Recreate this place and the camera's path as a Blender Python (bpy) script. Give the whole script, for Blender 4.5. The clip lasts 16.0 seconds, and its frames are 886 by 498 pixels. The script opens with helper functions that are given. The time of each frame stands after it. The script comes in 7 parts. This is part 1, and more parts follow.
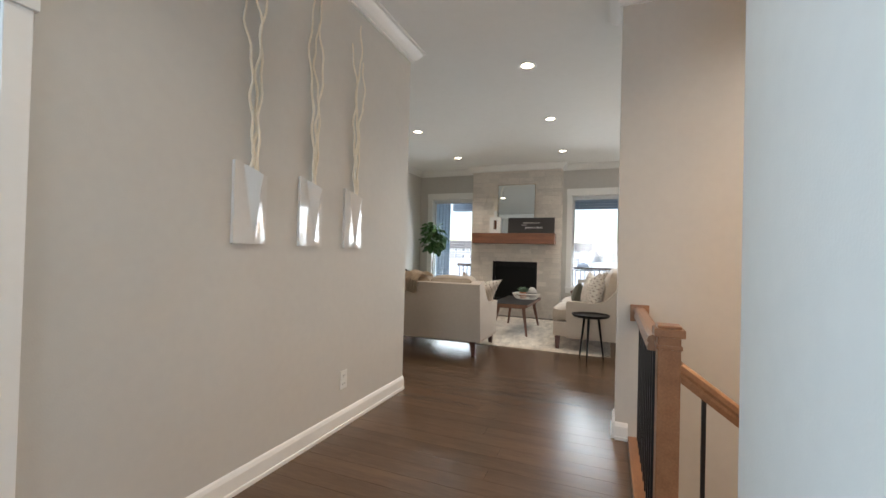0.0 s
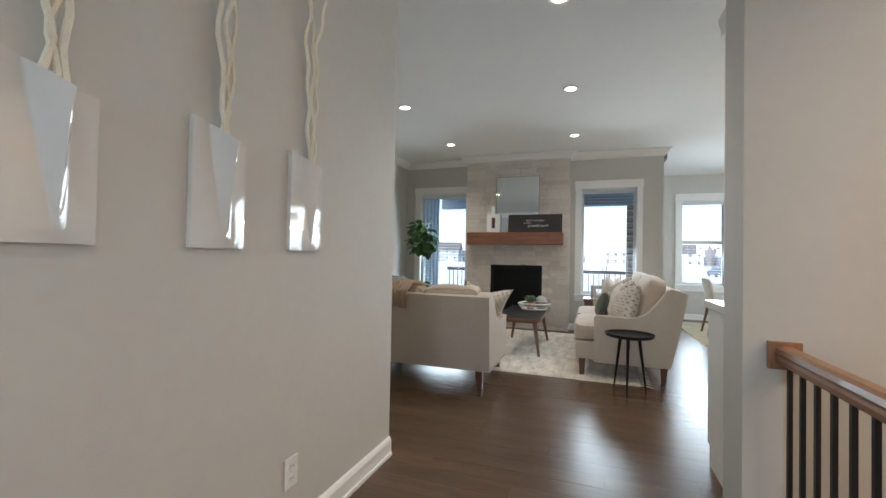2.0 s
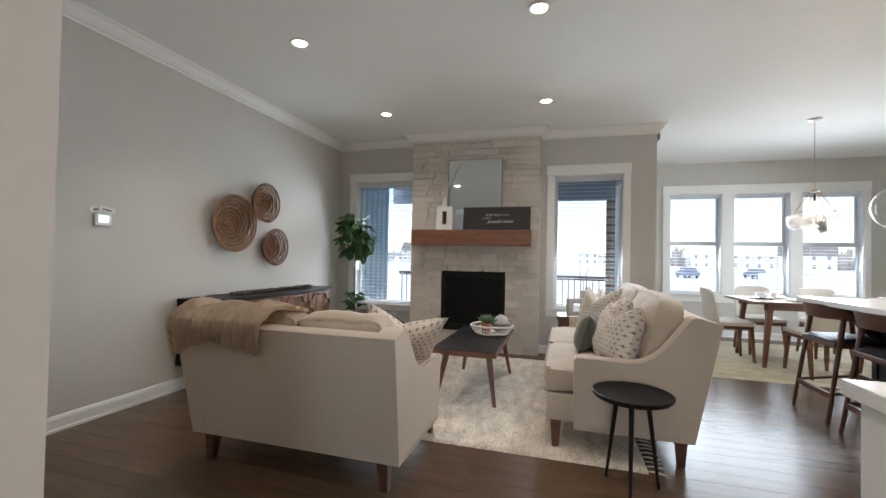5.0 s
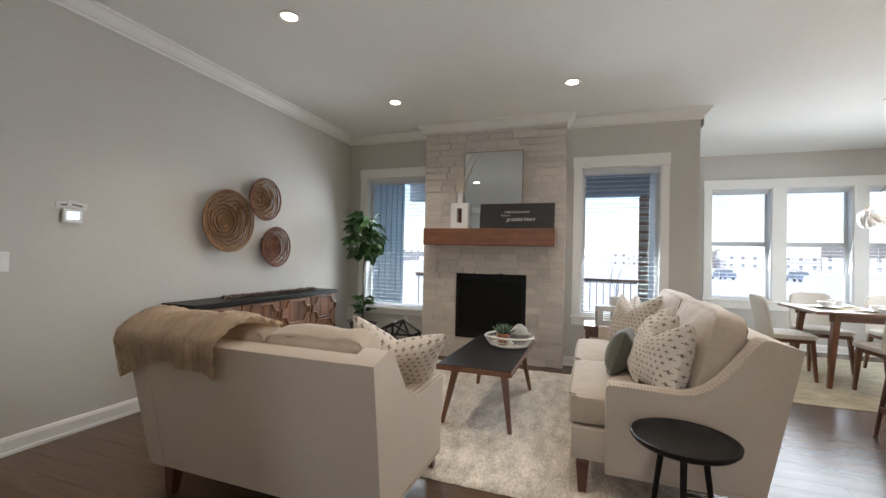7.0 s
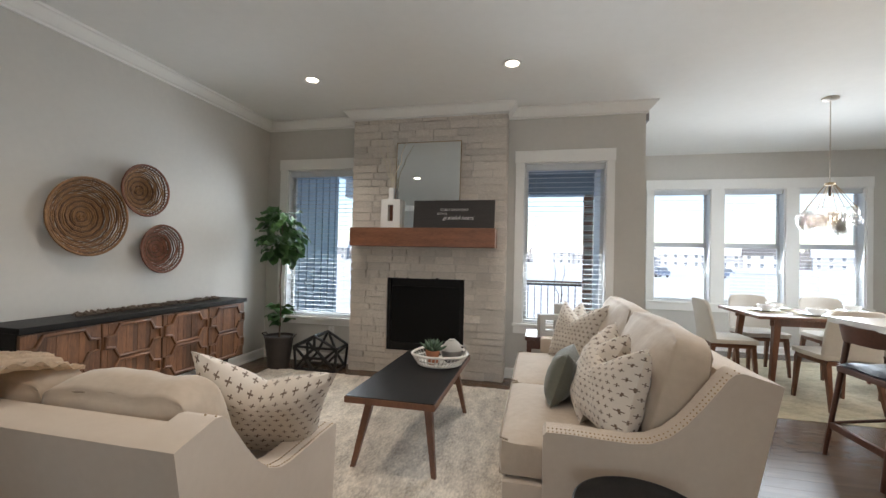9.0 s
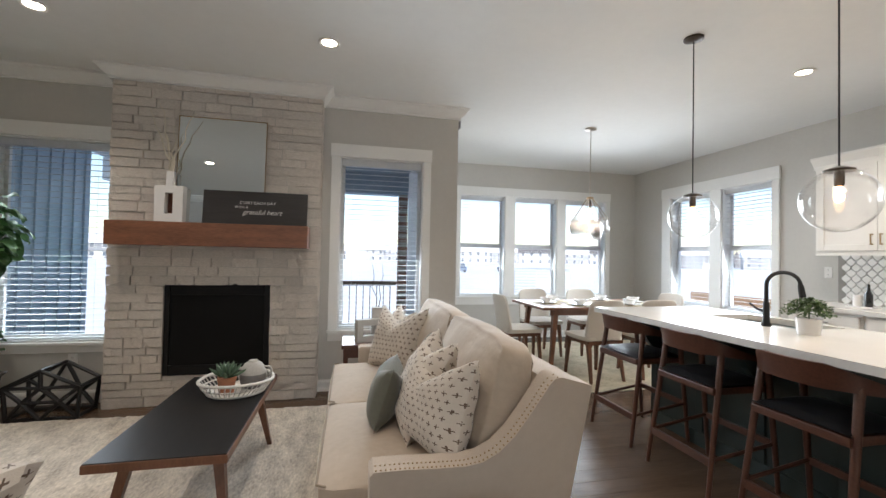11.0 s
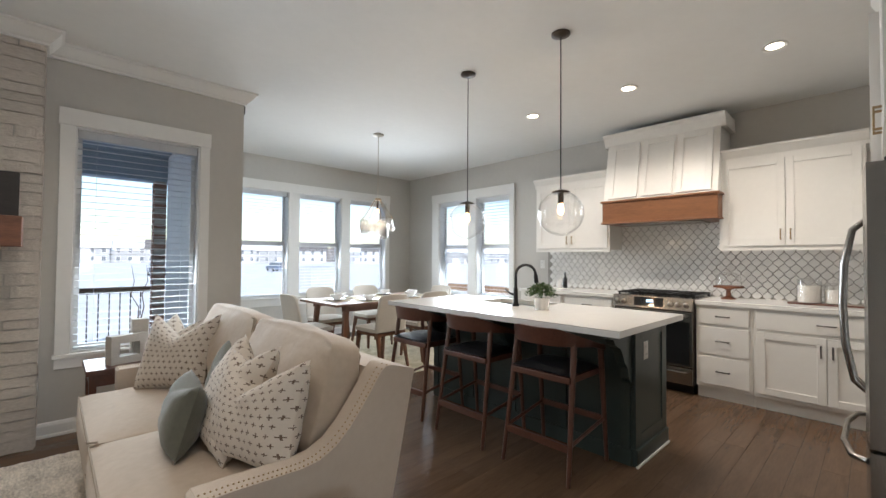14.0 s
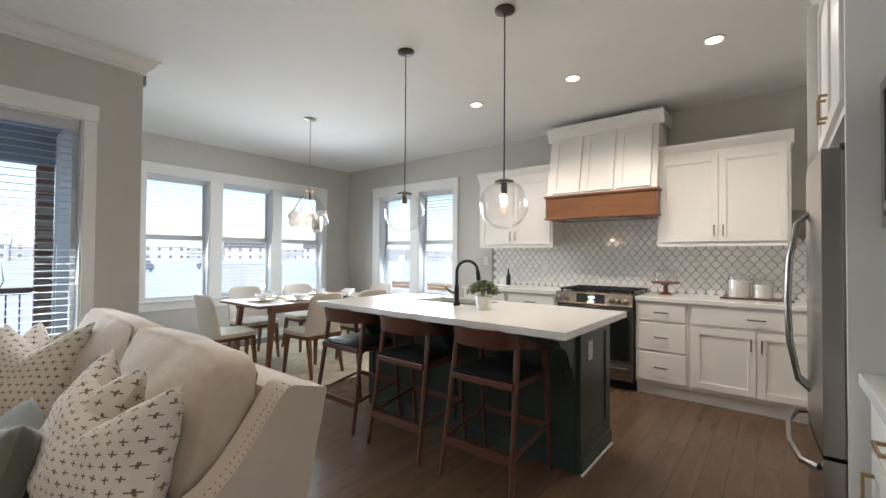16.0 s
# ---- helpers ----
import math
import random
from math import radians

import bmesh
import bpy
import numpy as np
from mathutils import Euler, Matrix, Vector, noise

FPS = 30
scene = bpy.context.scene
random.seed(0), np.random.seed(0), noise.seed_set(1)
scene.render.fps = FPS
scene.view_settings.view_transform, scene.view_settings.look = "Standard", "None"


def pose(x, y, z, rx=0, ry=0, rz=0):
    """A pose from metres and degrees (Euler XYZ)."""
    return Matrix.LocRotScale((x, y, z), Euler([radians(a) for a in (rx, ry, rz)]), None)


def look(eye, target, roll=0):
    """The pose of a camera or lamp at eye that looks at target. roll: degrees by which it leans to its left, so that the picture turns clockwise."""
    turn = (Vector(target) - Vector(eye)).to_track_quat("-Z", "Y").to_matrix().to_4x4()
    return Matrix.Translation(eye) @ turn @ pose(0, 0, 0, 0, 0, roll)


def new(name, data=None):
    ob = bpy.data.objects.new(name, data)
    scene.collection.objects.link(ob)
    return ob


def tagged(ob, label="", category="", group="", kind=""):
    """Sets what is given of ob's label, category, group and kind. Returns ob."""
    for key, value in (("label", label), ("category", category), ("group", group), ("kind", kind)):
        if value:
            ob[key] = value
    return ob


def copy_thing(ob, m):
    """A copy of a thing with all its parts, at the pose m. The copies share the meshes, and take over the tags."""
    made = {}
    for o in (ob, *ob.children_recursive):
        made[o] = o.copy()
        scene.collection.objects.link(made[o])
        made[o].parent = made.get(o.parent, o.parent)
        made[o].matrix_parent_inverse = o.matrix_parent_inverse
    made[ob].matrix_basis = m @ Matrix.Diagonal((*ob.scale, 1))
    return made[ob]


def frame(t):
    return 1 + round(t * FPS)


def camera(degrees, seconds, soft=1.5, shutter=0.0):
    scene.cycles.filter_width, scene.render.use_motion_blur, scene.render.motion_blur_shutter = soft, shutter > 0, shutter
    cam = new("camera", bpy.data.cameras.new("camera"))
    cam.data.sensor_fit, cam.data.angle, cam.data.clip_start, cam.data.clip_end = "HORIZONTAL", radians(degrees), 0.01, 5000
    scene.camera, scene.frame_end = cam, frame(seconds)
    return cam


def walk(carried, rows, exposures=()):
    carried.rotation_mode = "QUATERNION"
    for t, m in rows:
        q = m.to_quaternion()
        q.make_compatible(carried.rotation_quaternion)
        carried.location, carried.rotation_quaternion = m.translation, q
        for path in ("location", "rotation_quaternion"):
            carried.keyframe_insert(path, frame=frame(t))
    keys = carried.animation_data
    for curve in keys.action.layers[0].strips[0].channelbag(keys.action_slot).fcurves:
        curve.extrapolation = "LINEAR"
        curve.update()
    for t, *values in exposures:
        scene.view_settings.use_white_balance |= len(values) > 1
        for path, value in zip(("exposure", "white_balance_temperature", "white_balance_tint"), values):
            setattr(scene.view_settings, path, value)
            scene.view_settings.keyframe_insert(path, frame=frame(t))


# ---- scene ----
cam = camera(94.1, 16.0)
PATH = [
    (0, (0.22, -0.184, 1.125), (-0.533, 1.669, 1.15), 1.5),
    (0.5, (0.062, 0.043, 1.134), (-0.699, 1.893, 1.163), 1.4),
    (1, (-0.111, 0.291, 1.148), (-0.858, 2.146, 1.176), 1.4),
    (1.5, (-0.224, 0.492, 1.131), (-0.94, 2.359, 1.164), 1.2),
    (2, (-0.287, 0.748, 1.138), (-0.964, 2.629, 1.174), 1.1),
    (2.5, (-0.347, 1.022, 1.138), (-0.98, 2.919, 1.176), 1.1),
    (3, (-0.393, 1.305, 1.152), (-0.983, 3.216, 1.192), 1.1),
    (3.5, (-0.384, 1.594, 1.16), (-0.936, 3.516, 1.203), 1.1),
    (6, (-0.307, 2.568, 1.215), (-0.901, 4.477, 1.249), 1.4),
    (6.5, (-0.315, 2.66, 1.218), (-0.953, 4.555, 1.253), 1.4),
    (7, (-0.338, 2.734, 1.213), (-1.013, 4.617, 1.249), 1.4),
    (7.5, (-0.363, 2.808, 1.206), (-1.056, 4.684, 1.243), 1.4),
    (8, (-0.344, 2.915, 1.212), (-1.021, 4.796, 1.249), 1.4),
    (8.5, (-0.318, 3.102, 1.247), (-0.915, 5.01, 1.281), 1.4),
    (9, (-0.286, 3.294, 1.261), (-0.738, 5.242, 1.296), 1.3),
    (9.5, (-0.262, 3.483, 1.292), (-0.516, 5.467, 1.326), 1.2),
    (12, (-0.423, 3.587, 1.298), (0.433, 5.394, 1.347), 0.8),
    (12.5, (-0.472, 3.597, 1.298), (0.555, 5.312, 1.35), 0.5),
    (13, (-0.524, 3.584, 1.293), (0.642, 5.209, 1.344), 0.4),
    (13.5, (-0.546, 3.594, 1.291), (0.738, 5.127, 1.341), 0.4),
    (14, (-0.56, 3.6, 1.297), (0.816, 5.051, 1.342), 0.4),
    (14.5, (-0.557, 3.603, 1.288), (0.886, 4.986, 1.333), 0.4),
    (15, (-0.507, 3.62, 1.296), (0.985, 4.951, 1.334), 0.4),
    (15.5, (-0.41, 3.675, 1.293), (1.117, 4.966, 1.328), 0.5),
    (16, (-0.302, 3.747, 1.284), (1.25, 5.007, 1.318), 0.4),
]
walk(cam, [(t, look(eye, target, roll)) for t, eye, target, roll in PATH],
     exposures=((0.0, 1.06, 6400, 9), (1.5, 0.97, 6120, 7), (3.0, 0.82, 5780, 5), (3.5, 0.83, 5830, 6), (6.0, 0.92, 6320, 11), (9.5, 0.85, 6300, 10), (12.0, 0.77, 6250, 11), (14.0, 0.69, 6230, 10), (16.0, 0.65, 6230, 10)))

# ---- world, sun, window light ----
world = bpy.data.worlds.new("world")
scene.world = world
world.use_nodes = True
wn = world.node_tree.nodes
sky = wn.new("ShaderNodeTexSky")
sky.sky_type, sky.sun_disc = "NISHITA", False
sky.sun_elevation, sky.sun_rotation = radians(32), radians(200)
sky.air_density, sky.dust_density, sky.ozone_density = 1.0, 1.0, 0.6
world.node_tree.links.new(sky.outputs["Color"], wn["Background"].inputs["Color"])
wn["Background"].inputs["Strength"].default_value = 0.15
sun = new("sun", bpy.data.lights.new("sun", "SUN"))
sun.data.energy, sun.data.angle, sun.data.color = 2.2, radians(0.5), (1.0, 0.95, 0.88)
sun.matrix_world = look((-7, -18, 14), (0, 0, 0))
scene.view_settings.exposure = 0.9


def area_lamp(name, m, w, h, power, color):
    ob = new(name, bpy.data.lights.new(name, "AREA"))
    ob.data.shape, ob.data.size, ob.data.size_y, ob.data.energy, ob.data.color = "RECTANGLE", w, h, power, color
    ob.data.spread = radians(118)
    ob.matrix_world = m
    return ob


CEIL = 2.83
DAY = (0.86, 0.94, 1.0)
area_lamp("window_light", look((-2.80, 7.705, 1.38), (-2.80, 0, -0.6)), 0.84, 1.66, 13, DAY)
area_lamp("window_light", look((-0.04, 7.705, 1.42), (-0.04, 0, -0.6)), 0.78, 1.62, 13, DAY)
area_lamp("window_light", look((2.68, 9.975, 1.5), (2.68, 0, -1.0)), 2.60, 1.60, 38, DAY)
area_lamp("window_light", look((4.575, 8.3, 1.48), (0, 8.0, 0.4)), 1.58, 1.58, 36, DAY)
area_lamp("window_light", look((-0.4, -3.06, 1.55), (-0.4, 4, 1.3)), 1.3, 1.4, 11, (0.72, 0.86, 1.0))
# Added lamp at an unseen side-room window; it throws blue onto the foyer wall.
area_lamp("window_light", look((-3.45, 0.0, 1.4), (0, 0.0, 1.2)), 1.2, 1.3, 28, (0.55, 0.78, 1.0))

# ---- materials ----


def link(nt, a, b):
    nt.links.new(a, b)


def material(name, c1, c2=None, scale=6.0, rough=0.6, metal=0.0, bump=0.0, bump_scale=60.0, stretch=(1, 1, 1),
             coarse=0.5, random=0.0, sheen=0.0, coat=0.0, distort=0.0):
    """Two-scale noise between two colours, fine relief and, where asked, a shade of its own for each piece."""
    m = bpy.data.materials.new(name)
    m.use_nodes = True
    nt = m.node_tree
    n = nt.nodes
    b = n["Principled BSDF"]
    b.inputs["Roughness"].default_value, b.inputs["Metallic"].default_value = rough, metal
    b.inputs["Sheen Weight"].default_value, b.inputs["Coat Weight"].default_value = sheen, coat
    tc, mp = n.new("ShaderNodeTexCoord"), n.new("ShaderNodeMapping")
    mp.inputs["Scale"].default_value = stretch
    link(nt, tc.outputs["Object"], mp.inputs["Vector"])
    c2 = c2 or tuple(v * 0.88 for v in c1)
    info = n.new("ShaderNodeObjectInfo")
    off = n.new("ShaderNodeVectorMath")
    off.operation = "ADD"
    ran = n.new("ShaderNodeMath")
    ran.operation, ran.inputs[1].default_value = "MULTIPLY", 40.0 if random else 0.0
    link(nt, info.outputs["Random"], ran.inputs[0])
    link(nt, mp.outputs["Vector"], off.inputs[0])
    link(nt, ran.outputs[0], off.inputs[1])
    big, small = n.new("ShaderNodeTexNoise"), n.new("ShaderNodeTexNoise")
    for node, sc in ((big, scale), (small, scale * 7.3)):
        node.inputs["Scale"].default_value, node.inputs["Detail"].default_value = sc, 4.0
        node.inputs["Distortion"].default_value = distort
        link(nt, off.outputs[0], node.inputs["Vector"])
    mixn = n.new("ShaderNodeMix")
    mixn.inputs["Factor"].default_value = 1 - coarse
    link(nt, big.outputs["Fac"], mixn.inputs["A"])
    link(nt, small.outputs["Fac"], mixn.inputs["B"])
    ramp = n.new("ShaderNodeValToRGB")
    ramp.color_ramp.elements[0].position, ramp.color_ramp.elements[1].position = 0.32, 0.68
    ramp.color_ramp.elements[0].color, ramp.color_ramp.elements[1].color = (*c2, 1), (*c1, 1)
    link(nt, mixn.outputs["Result"], ramp.inputs["Fac"])
    colour = ramp.outputs["Color"]
    if random:
        hsv = n.new("ShaderNodeHueSaturation")
        rng = n.new("ShaderNodeMapRange")
        rng.inputs["To Min"].default_value, rng.inputs["To Max"].default_value = 1 - random, 1 + random
        link(nt, info.outputs["Random"], rng.inputs["Value"])
        link(nt, rng.outputs["Result"], hsv.inputs["Value"])
        link(nt, colour, hsv.inputs["Color"])
        colour = hsv.outputs["Color"]
    link(nt, colour, b.inputs["Base Color"])
    if bump:
        bn, bp = n.new("ShaderNodeTexNoise"), n.new("ShaderNodeBump")
        bn.inputs["Scale"].default_value, bn.inputs["Detail"].default_value = bump_scale, 3.0
        link(nt, off.outputs[0], bn.inputs["Vector"])
        bp.inputs["Strength"].default_value, bp.inputs["Distance"].default_value = bump, 0.01
        link(nt, bn.outputs["Fac"], bp.inputs["Height"])
        link(nt, bp.outputs["Normal"], b.inputs["Normal"])
    return m


def glass_material(name, rough=0.0, tint=(1, 1, 1), ior=1.45):
    m = bpy.data.materials.new(name)
    m.use_nodes = True
    b = m.node_tree.nodes["Principled BSDF"]
    b.inputs["Base Color"].default_value = (*tint, 1)
    b.inputs["Roughness"].default_value, b.inputs["IOR"].default_value = rough, ior
    b.inputs["Transmission Weight"].default_value = 1.0
    return m


def pane_material(name, milk=0.0, edge=0.45, base=0.03, power=4.0):
    """Thin glass: mostly clear, with a little gloss and, where asked, a milky part."""
    m = bpy.data.materials.new(name)
    m.use_nodes = True
    nt = m.node_tree
    clear, gloss, mixs = nt.nodes.new("ShaderNodeBsdfTransparent"), nt.nodes.new("ShaderNodeBsdfGlossy"), nt.nodes.new("ShaderNodeMixShader")
    gloss.inputs["Roughness"].default_value = 0.02
    lw, pw, sc = nt.nodes.new("ShaderNodeLayerWeight"), nt.nodes.new("ShaderNodeMath"), nt.nodes.new("ShaderNodeMath")
    lw.inputs["Blend"].default_value = 0.5
    pw.operation, pw.inputs[1].default_value = "POWER", power
    sc.operation, sc.inputs[1].default_value, sc.inputs[2].default_value = "MULTIPLY_ADD", edge, base
    link(nt, lw.outputs["Facing"], pw.inputs[0])
    link(nt, pw.outputs[0], sc.inputs[0])
    link(nt, sc.outputs[0], mixs.inputs[0])
    body = clear.outputs[0]
    if milk:
        tl, mm = nt.nodes.new("ShaderNodeBsdfTranslucent"), nt.nodes.new("ShaderNodeMixShader")
        mm.inputs[0].default_value = milk
        link(nt, clear.outputs[0], mm.inputs[1])
        link(nt, tl.outputs[0], mm.inputs[2])
        body = mm.outputs[0]
    link(nt, body, mixs.inputs[1])
    link(nt, gloss.outputs[0], mixs.inputs[2])
    link(nt, mixs.outputs[0], nt.nodes["Material Output"].inputs["Surface"])
    return m


def glow_material(name, colour, strength):
    m = bpy.data.materials.new(name)
    m.use_nodes = True
    b = m.node_tree.nodes["Principled BSDF"]
    b.inputs["Emission Color"].default_value, b.inputs["Emission Strength"].default_value = (*colour, 1), strength
    return m


def slat_material(name):
    """White vinyl slats that let some daylight through."""
    m = material(name, (0.82, 0.82, 0.81), rough=0.5)
    nt = m.node_tree
    tl, mm = nt.nodes.new("ShaderNodeBsdfTranslucent"), nt.nodes.new("ShaderNodeMixShader")
    tl.inputs["Color"].default_value, mm.inputs[0].default_value = (0.85, 0.88, 0.90, 1), 0.45
    link(nt, nt.nodes["Principled BSDF"].outputs[0], mm.inputs[1])
    link(nt, tl.outputs[0], mm.inputs[2])
    link(nt, mm.outputs[0], nt.nodes["Material Output"].inputs["Surface"])
    return m


def cross_fabric(name, base, ink, count):
    """Woven cotton with staggered stitched crosses, laid out on the cushion's own UV map."""
    m = material(name, base, tuple(v * 0.92 for v in base), 14, 0.9, bump=0.25, bump_scale=260, sheen=0.2)
    nt = m.node_tree
    n = nt.nodes

    def math_node(op, a, b=None):
        node = n.new("ShaderNodeMath")
        node.operation = op
        for k, v in enumerate((a, b)):
            if v is None:
                continue
            if isinstance(v, (int, float)):
                node.inputs[k].default_value = v
            else:
                link(nt, v, node.inputs[k])
        return node.outputs[0]

    uv, sep = n.new("ShaderNodeUVMap"), n.new("ShaderNodeSeparateXYZ")
    uv.uv_map = "uv"
    wob = n.new("ShaderNodeTexNoise")
    wob.inputs["Scale"].default_value = 9
    link(nt, uv.outputs[0], wob.inputs["Vector"])
    link(nt, uv.outputs[0], sep.inputs[0])
    jit = math_node("MULTIPLY", math_node("SUBTRACT", wob.outputs["Fac"], 0.5), 0.5)
    v = math_node("ADD", math_node("MULTIPLY", sep.outputs["Y"], count), jit)
    row = math_node("FLOOR", v)
    u = math_node("ADD", math_node("ADD", math_node("MULTIPLY", sep.outputs["X"], count), math_node("MULTIPLY", row, 0.5)), jit)
    fu = math_node("ABSOLUTE", math_node("SUBTRACT", math_node("FRACT", u), 0.5))
    fv = math_node("ABSOLUTE", math_node("SUBTRACT", math_node("FRACT", v), 0.5))
    a = math_node("MULTIPLY", math_node("LESS_THAN", fu, 0.27), math_node("LESS_THAN", fv, 0.060))
    b = math_node("MULTIPLY", math_node("LESS_THAN", fv, 0.27), math_node("LESS_THAN", fu, 0.060))
    mask = math_node("MAXIMUM", a, b)
    mx = n.new("ShaderNodeMix")
    mx.data_type = "RGBA"
    bsdf = n["Principled BSDF"]
    link(nt, mask, mx.inputs["Factor"])
    link(nt, bsdf.inputs["Base Color"].links[0].from_socket, mx.inputs["A"])
    mx.inputs["B"].default_value = (*ink, 1)
    link(nt, mx.outputs["Result"], bsdf.inputs["Base Color"])
    return m


WALL = material("wall_paint", (0.55, 0.53, 0.49), (0.52, 0.50, 0.465), 3, 0.75, bump=0.05, bump_scale=180)
CEILING = material("ceiling_paint", (0.78, 0.78, 0.76), (0.75, 0.75, 0.73), 2, 0.85, bump=0.06, bump_scale=120)
TRIM = material("trim_paint", (0.80, 0.79, 0.76), (0.77, 0.76, 0.73), 4, 0.4)
CABINET = material("cabinet_paint", (0.80, 0.78, 0.74), (0.77, 0.75, 0.71), 3, 0.38)
GREEN = material("green_paint", (0.040, 0.058, 0.054), (0.032, 0.048, 0.045), 3, 0.35)
OAK_FLOOR = material("dark_floor_wood", (0.128, 0.078, 0.047), (0.088, 0.052, 0.031), 1.3, 0.27, bump=0.04, bump_scale=18, stretch=(1.0, 9, 9), random=0.08, distort=0.6)
OAK_FLOOR.node_tree.nodes["Principled BSDF"].inputs["Specular IOR Level"].default_value = 0.40
FLOOR_GAP = material("floor_gap", (0.062, 0.040, 0.027), rough=0.8)
RAIL_WOOD = material("rail_wood", (0.30, 0.15, 0.075), (0.20, 0.095, 0.045), 3, 0.35, bump=0.05, bump_scale=30, stretch=(6, 1, 6), coat=0.2)
MANTEL_WOOD = material("mantel_wood", (0.27, 0.110, 0.055), (0.13, 0.052, 0.026), 2.6, 0.45, bump=0.12, bump_scale=24, stretch=(1, 7, 7))
WALNUT = material("walnut", (0.20, 0.088, 0.045), (0.11, 0.046, 0.025), 4, 0.38, bump=0.06, bump_scale=40, stretch=(4, 4, 1), coat=0.1)
DARK_WALNUT = material("dark_walnut", (0.135, 0.052, 0.032), (0.075, 0.030, 0.020), 4, 0.35, bump=0.05, bump_scale=40, stretch=(3, 3, 3), coat=0.15)
CONSOLE_WOOD = material("console_wood", (0.23, 0.105, 0.046), (0.085, 0.036, 0.017), 3, 0.5, bump=0.15, bump_scale=30, stretch=(6, 6, 1), random=0.45)
BLACK_WOOD = material("black_stained_wood", (0.020, 0.018, 0.017), (0.012, 0.011, 0.0105), 5, 0.42, bump=0.08, bump_scale=60, stretch=(8, 1, 8))
IRON = material("black_iron", (0.02, 0.02, 0.021), (0.014, 0.014, 0.015), 8, 0.42, metal=0.4)
STEEL = material("stainless_steel", (0.40, 0.38, 0.355), (0.34, 0.325, 0.305), 2, 0.26, metal=1.0, stretch=(1, 1, 30))
DARK_STEEL = material("dark_steel", (0.16, 0.15, 0.14), (0.13, 0.12, 0.115), 2, 0.3, metal=0.9)
NICKEL = material("brushed_nickel", (0.55, 0.49, 0.42), (0.48, 0.43, 0.37), 4, 0.3, metal=1.0)
BRASS = material("brass", (0.42, 0.30, 0.17), (0.34, 0.24, 0.13), 6, 0.34, metal=1.0)
QUARTZ = material("white_quartz", (0.80, 0.79, 0.76), (0.76, 0.75, 0.72), 9, 0.22, coat=0.2)
STONE = material("painted_ledger_stone", (0.84, 0.775, 0.70), (0.60, 0.54, 0.475), 9, 0.85, bump=1.0, bump_scale=26, random=0.09)
MORTAR = material("stone_joint", (0.68, 0.635, 0.575), (0.56, 0.52, 0.47), 9, 0.95, bump=0.4, bump_scale=60)
LINEN = material("cream_linen", (0.56, 0.472, 0.382), (0.52, 0.432, 0.346), 5, 0.9, bump=0.2, bump_scale=420, sheen=0.25)
CUSHION = material("cream_cushion", (0.50, 0.41, 0.318), (0.43, 0.348, 0.266), 4, 0.9, bump=0.5, bump_scale=11, sheen=0.25)
PIPING = material("cream_piping", (0.34, 0.275, 0.21), rough=0.9)
THROW = material("tan_knit", (0.78, 0.63, 0.465), (0.60, 0.465, 0.33), 12, 0.95, bump=0.25, bump_scale=120, sheen=0.3)
CROSS = cross_fabric("cross_fabric", (0.66, 0.585, 0.50), (0.15, 0.10, 0.07), 13.0)
SAGE = material("sage_fabric", (0.125, 0.122, 0.090), (0.098, 0.097, 0.072), 9, 0.85, bump=0.2, bump_scale=200, sheen=0.3)
LEATHER = material("black_leather", (0.022, 0.022, 0.025), (0.015, 0.015, 0.017), 9, 0.36, bump=0.12, bump_scale=180)
SHELL = material("cream_upholstery", (0.62, 0.57, 0.50), (0.57, 0.525, 0.46), 6, 0.85, bump=0.15, bump_scale=300, sheen=0.2)
RUG = material("shag_rug", (0.88, 0.79, 0.66), (0.33, 0.275, 0.215), 12, 1.0, bump=1.0, bump_scale=70, stretch=(1, 0.38, 1), coarse=0.5, sheen=0.3)
DINING_RUG = material("dining_rug", (0.62, 0.54, 0.38), (0.33, 0.29, 0.21), 4, 1.0, bump=0.5, bump_scale=120, stretch=(1, 1.6, 1), distort=0.8)
WICKER = material("brown_wicker", (0.33, 0.175, 0.070), (0.13, 0.062, 0.024), 22, 0.75, bump=0.6, bump_scale=120)
DARK_WICKER = material("reddish_wicker", (0.27, 0.10, 0.048), (0.060, 0.020, 0.012), 16, 0.7, bump=0.6, bump_scale=120)
BARK_WICKER = material("dark_brown_wicker", (0.15, 0.070, 0.028), (0.05, 0.022, 0.010), 26, 0.75, bump=0.6, bump_scale=120)
WHITE_RATTAN = material("white_rattan", (0.74, 0.71, 0.66), (0.66, 0.63, 0.58), 20, 0.7, bump=0.3, bump_scale=150)
CERAMIC = material("white_ceramic", (0.80, 0.79, 0.77), (0.76, 0.75, 0.73), 4, 0.12, coat=0.6)
POCKET_CERAMIC = material("clear_glazed_porcelain", (0.66, 0.645, 0.62), (0.62, 0.605, 0.58), 4, 0.08, coat=1.0)
GREY_CERAMIC = material("grey_ceramic", (0.22, 0.205, 0.195), (0.17, 0.16, 0.15), 8, 0.35)
GREIGE_CERAMIC = material("greige_plaster", (0.50, 0.48, 0.44), (0.43, 0.41, 0.38), 9, 0.8, bump=0.3, bump_scale=90)
TERRACOTTA = material("terracotta", (0.45, 0.19, 0.10), (0.36, 0.15, 0.08), 10, 0.85, bump=0.2, bump_scale=90)
LEAF = material("leaf_green", (0.095, 0.20, 0.060), (0.045, 0.11, 0.030), 9, 0.42, bump=0.25, bump_scale=40, random=0.25)
HERB = material("herb_green", (0.10, 0.17, 0.045), (0.05, 0.10, 0.025), 20, 0.55, random=0.3)
SUCCULENT = material("succulent_green", (0.10, 0.16, 0.095), (0.06, 0.11, 0.065), 12, 0.5)
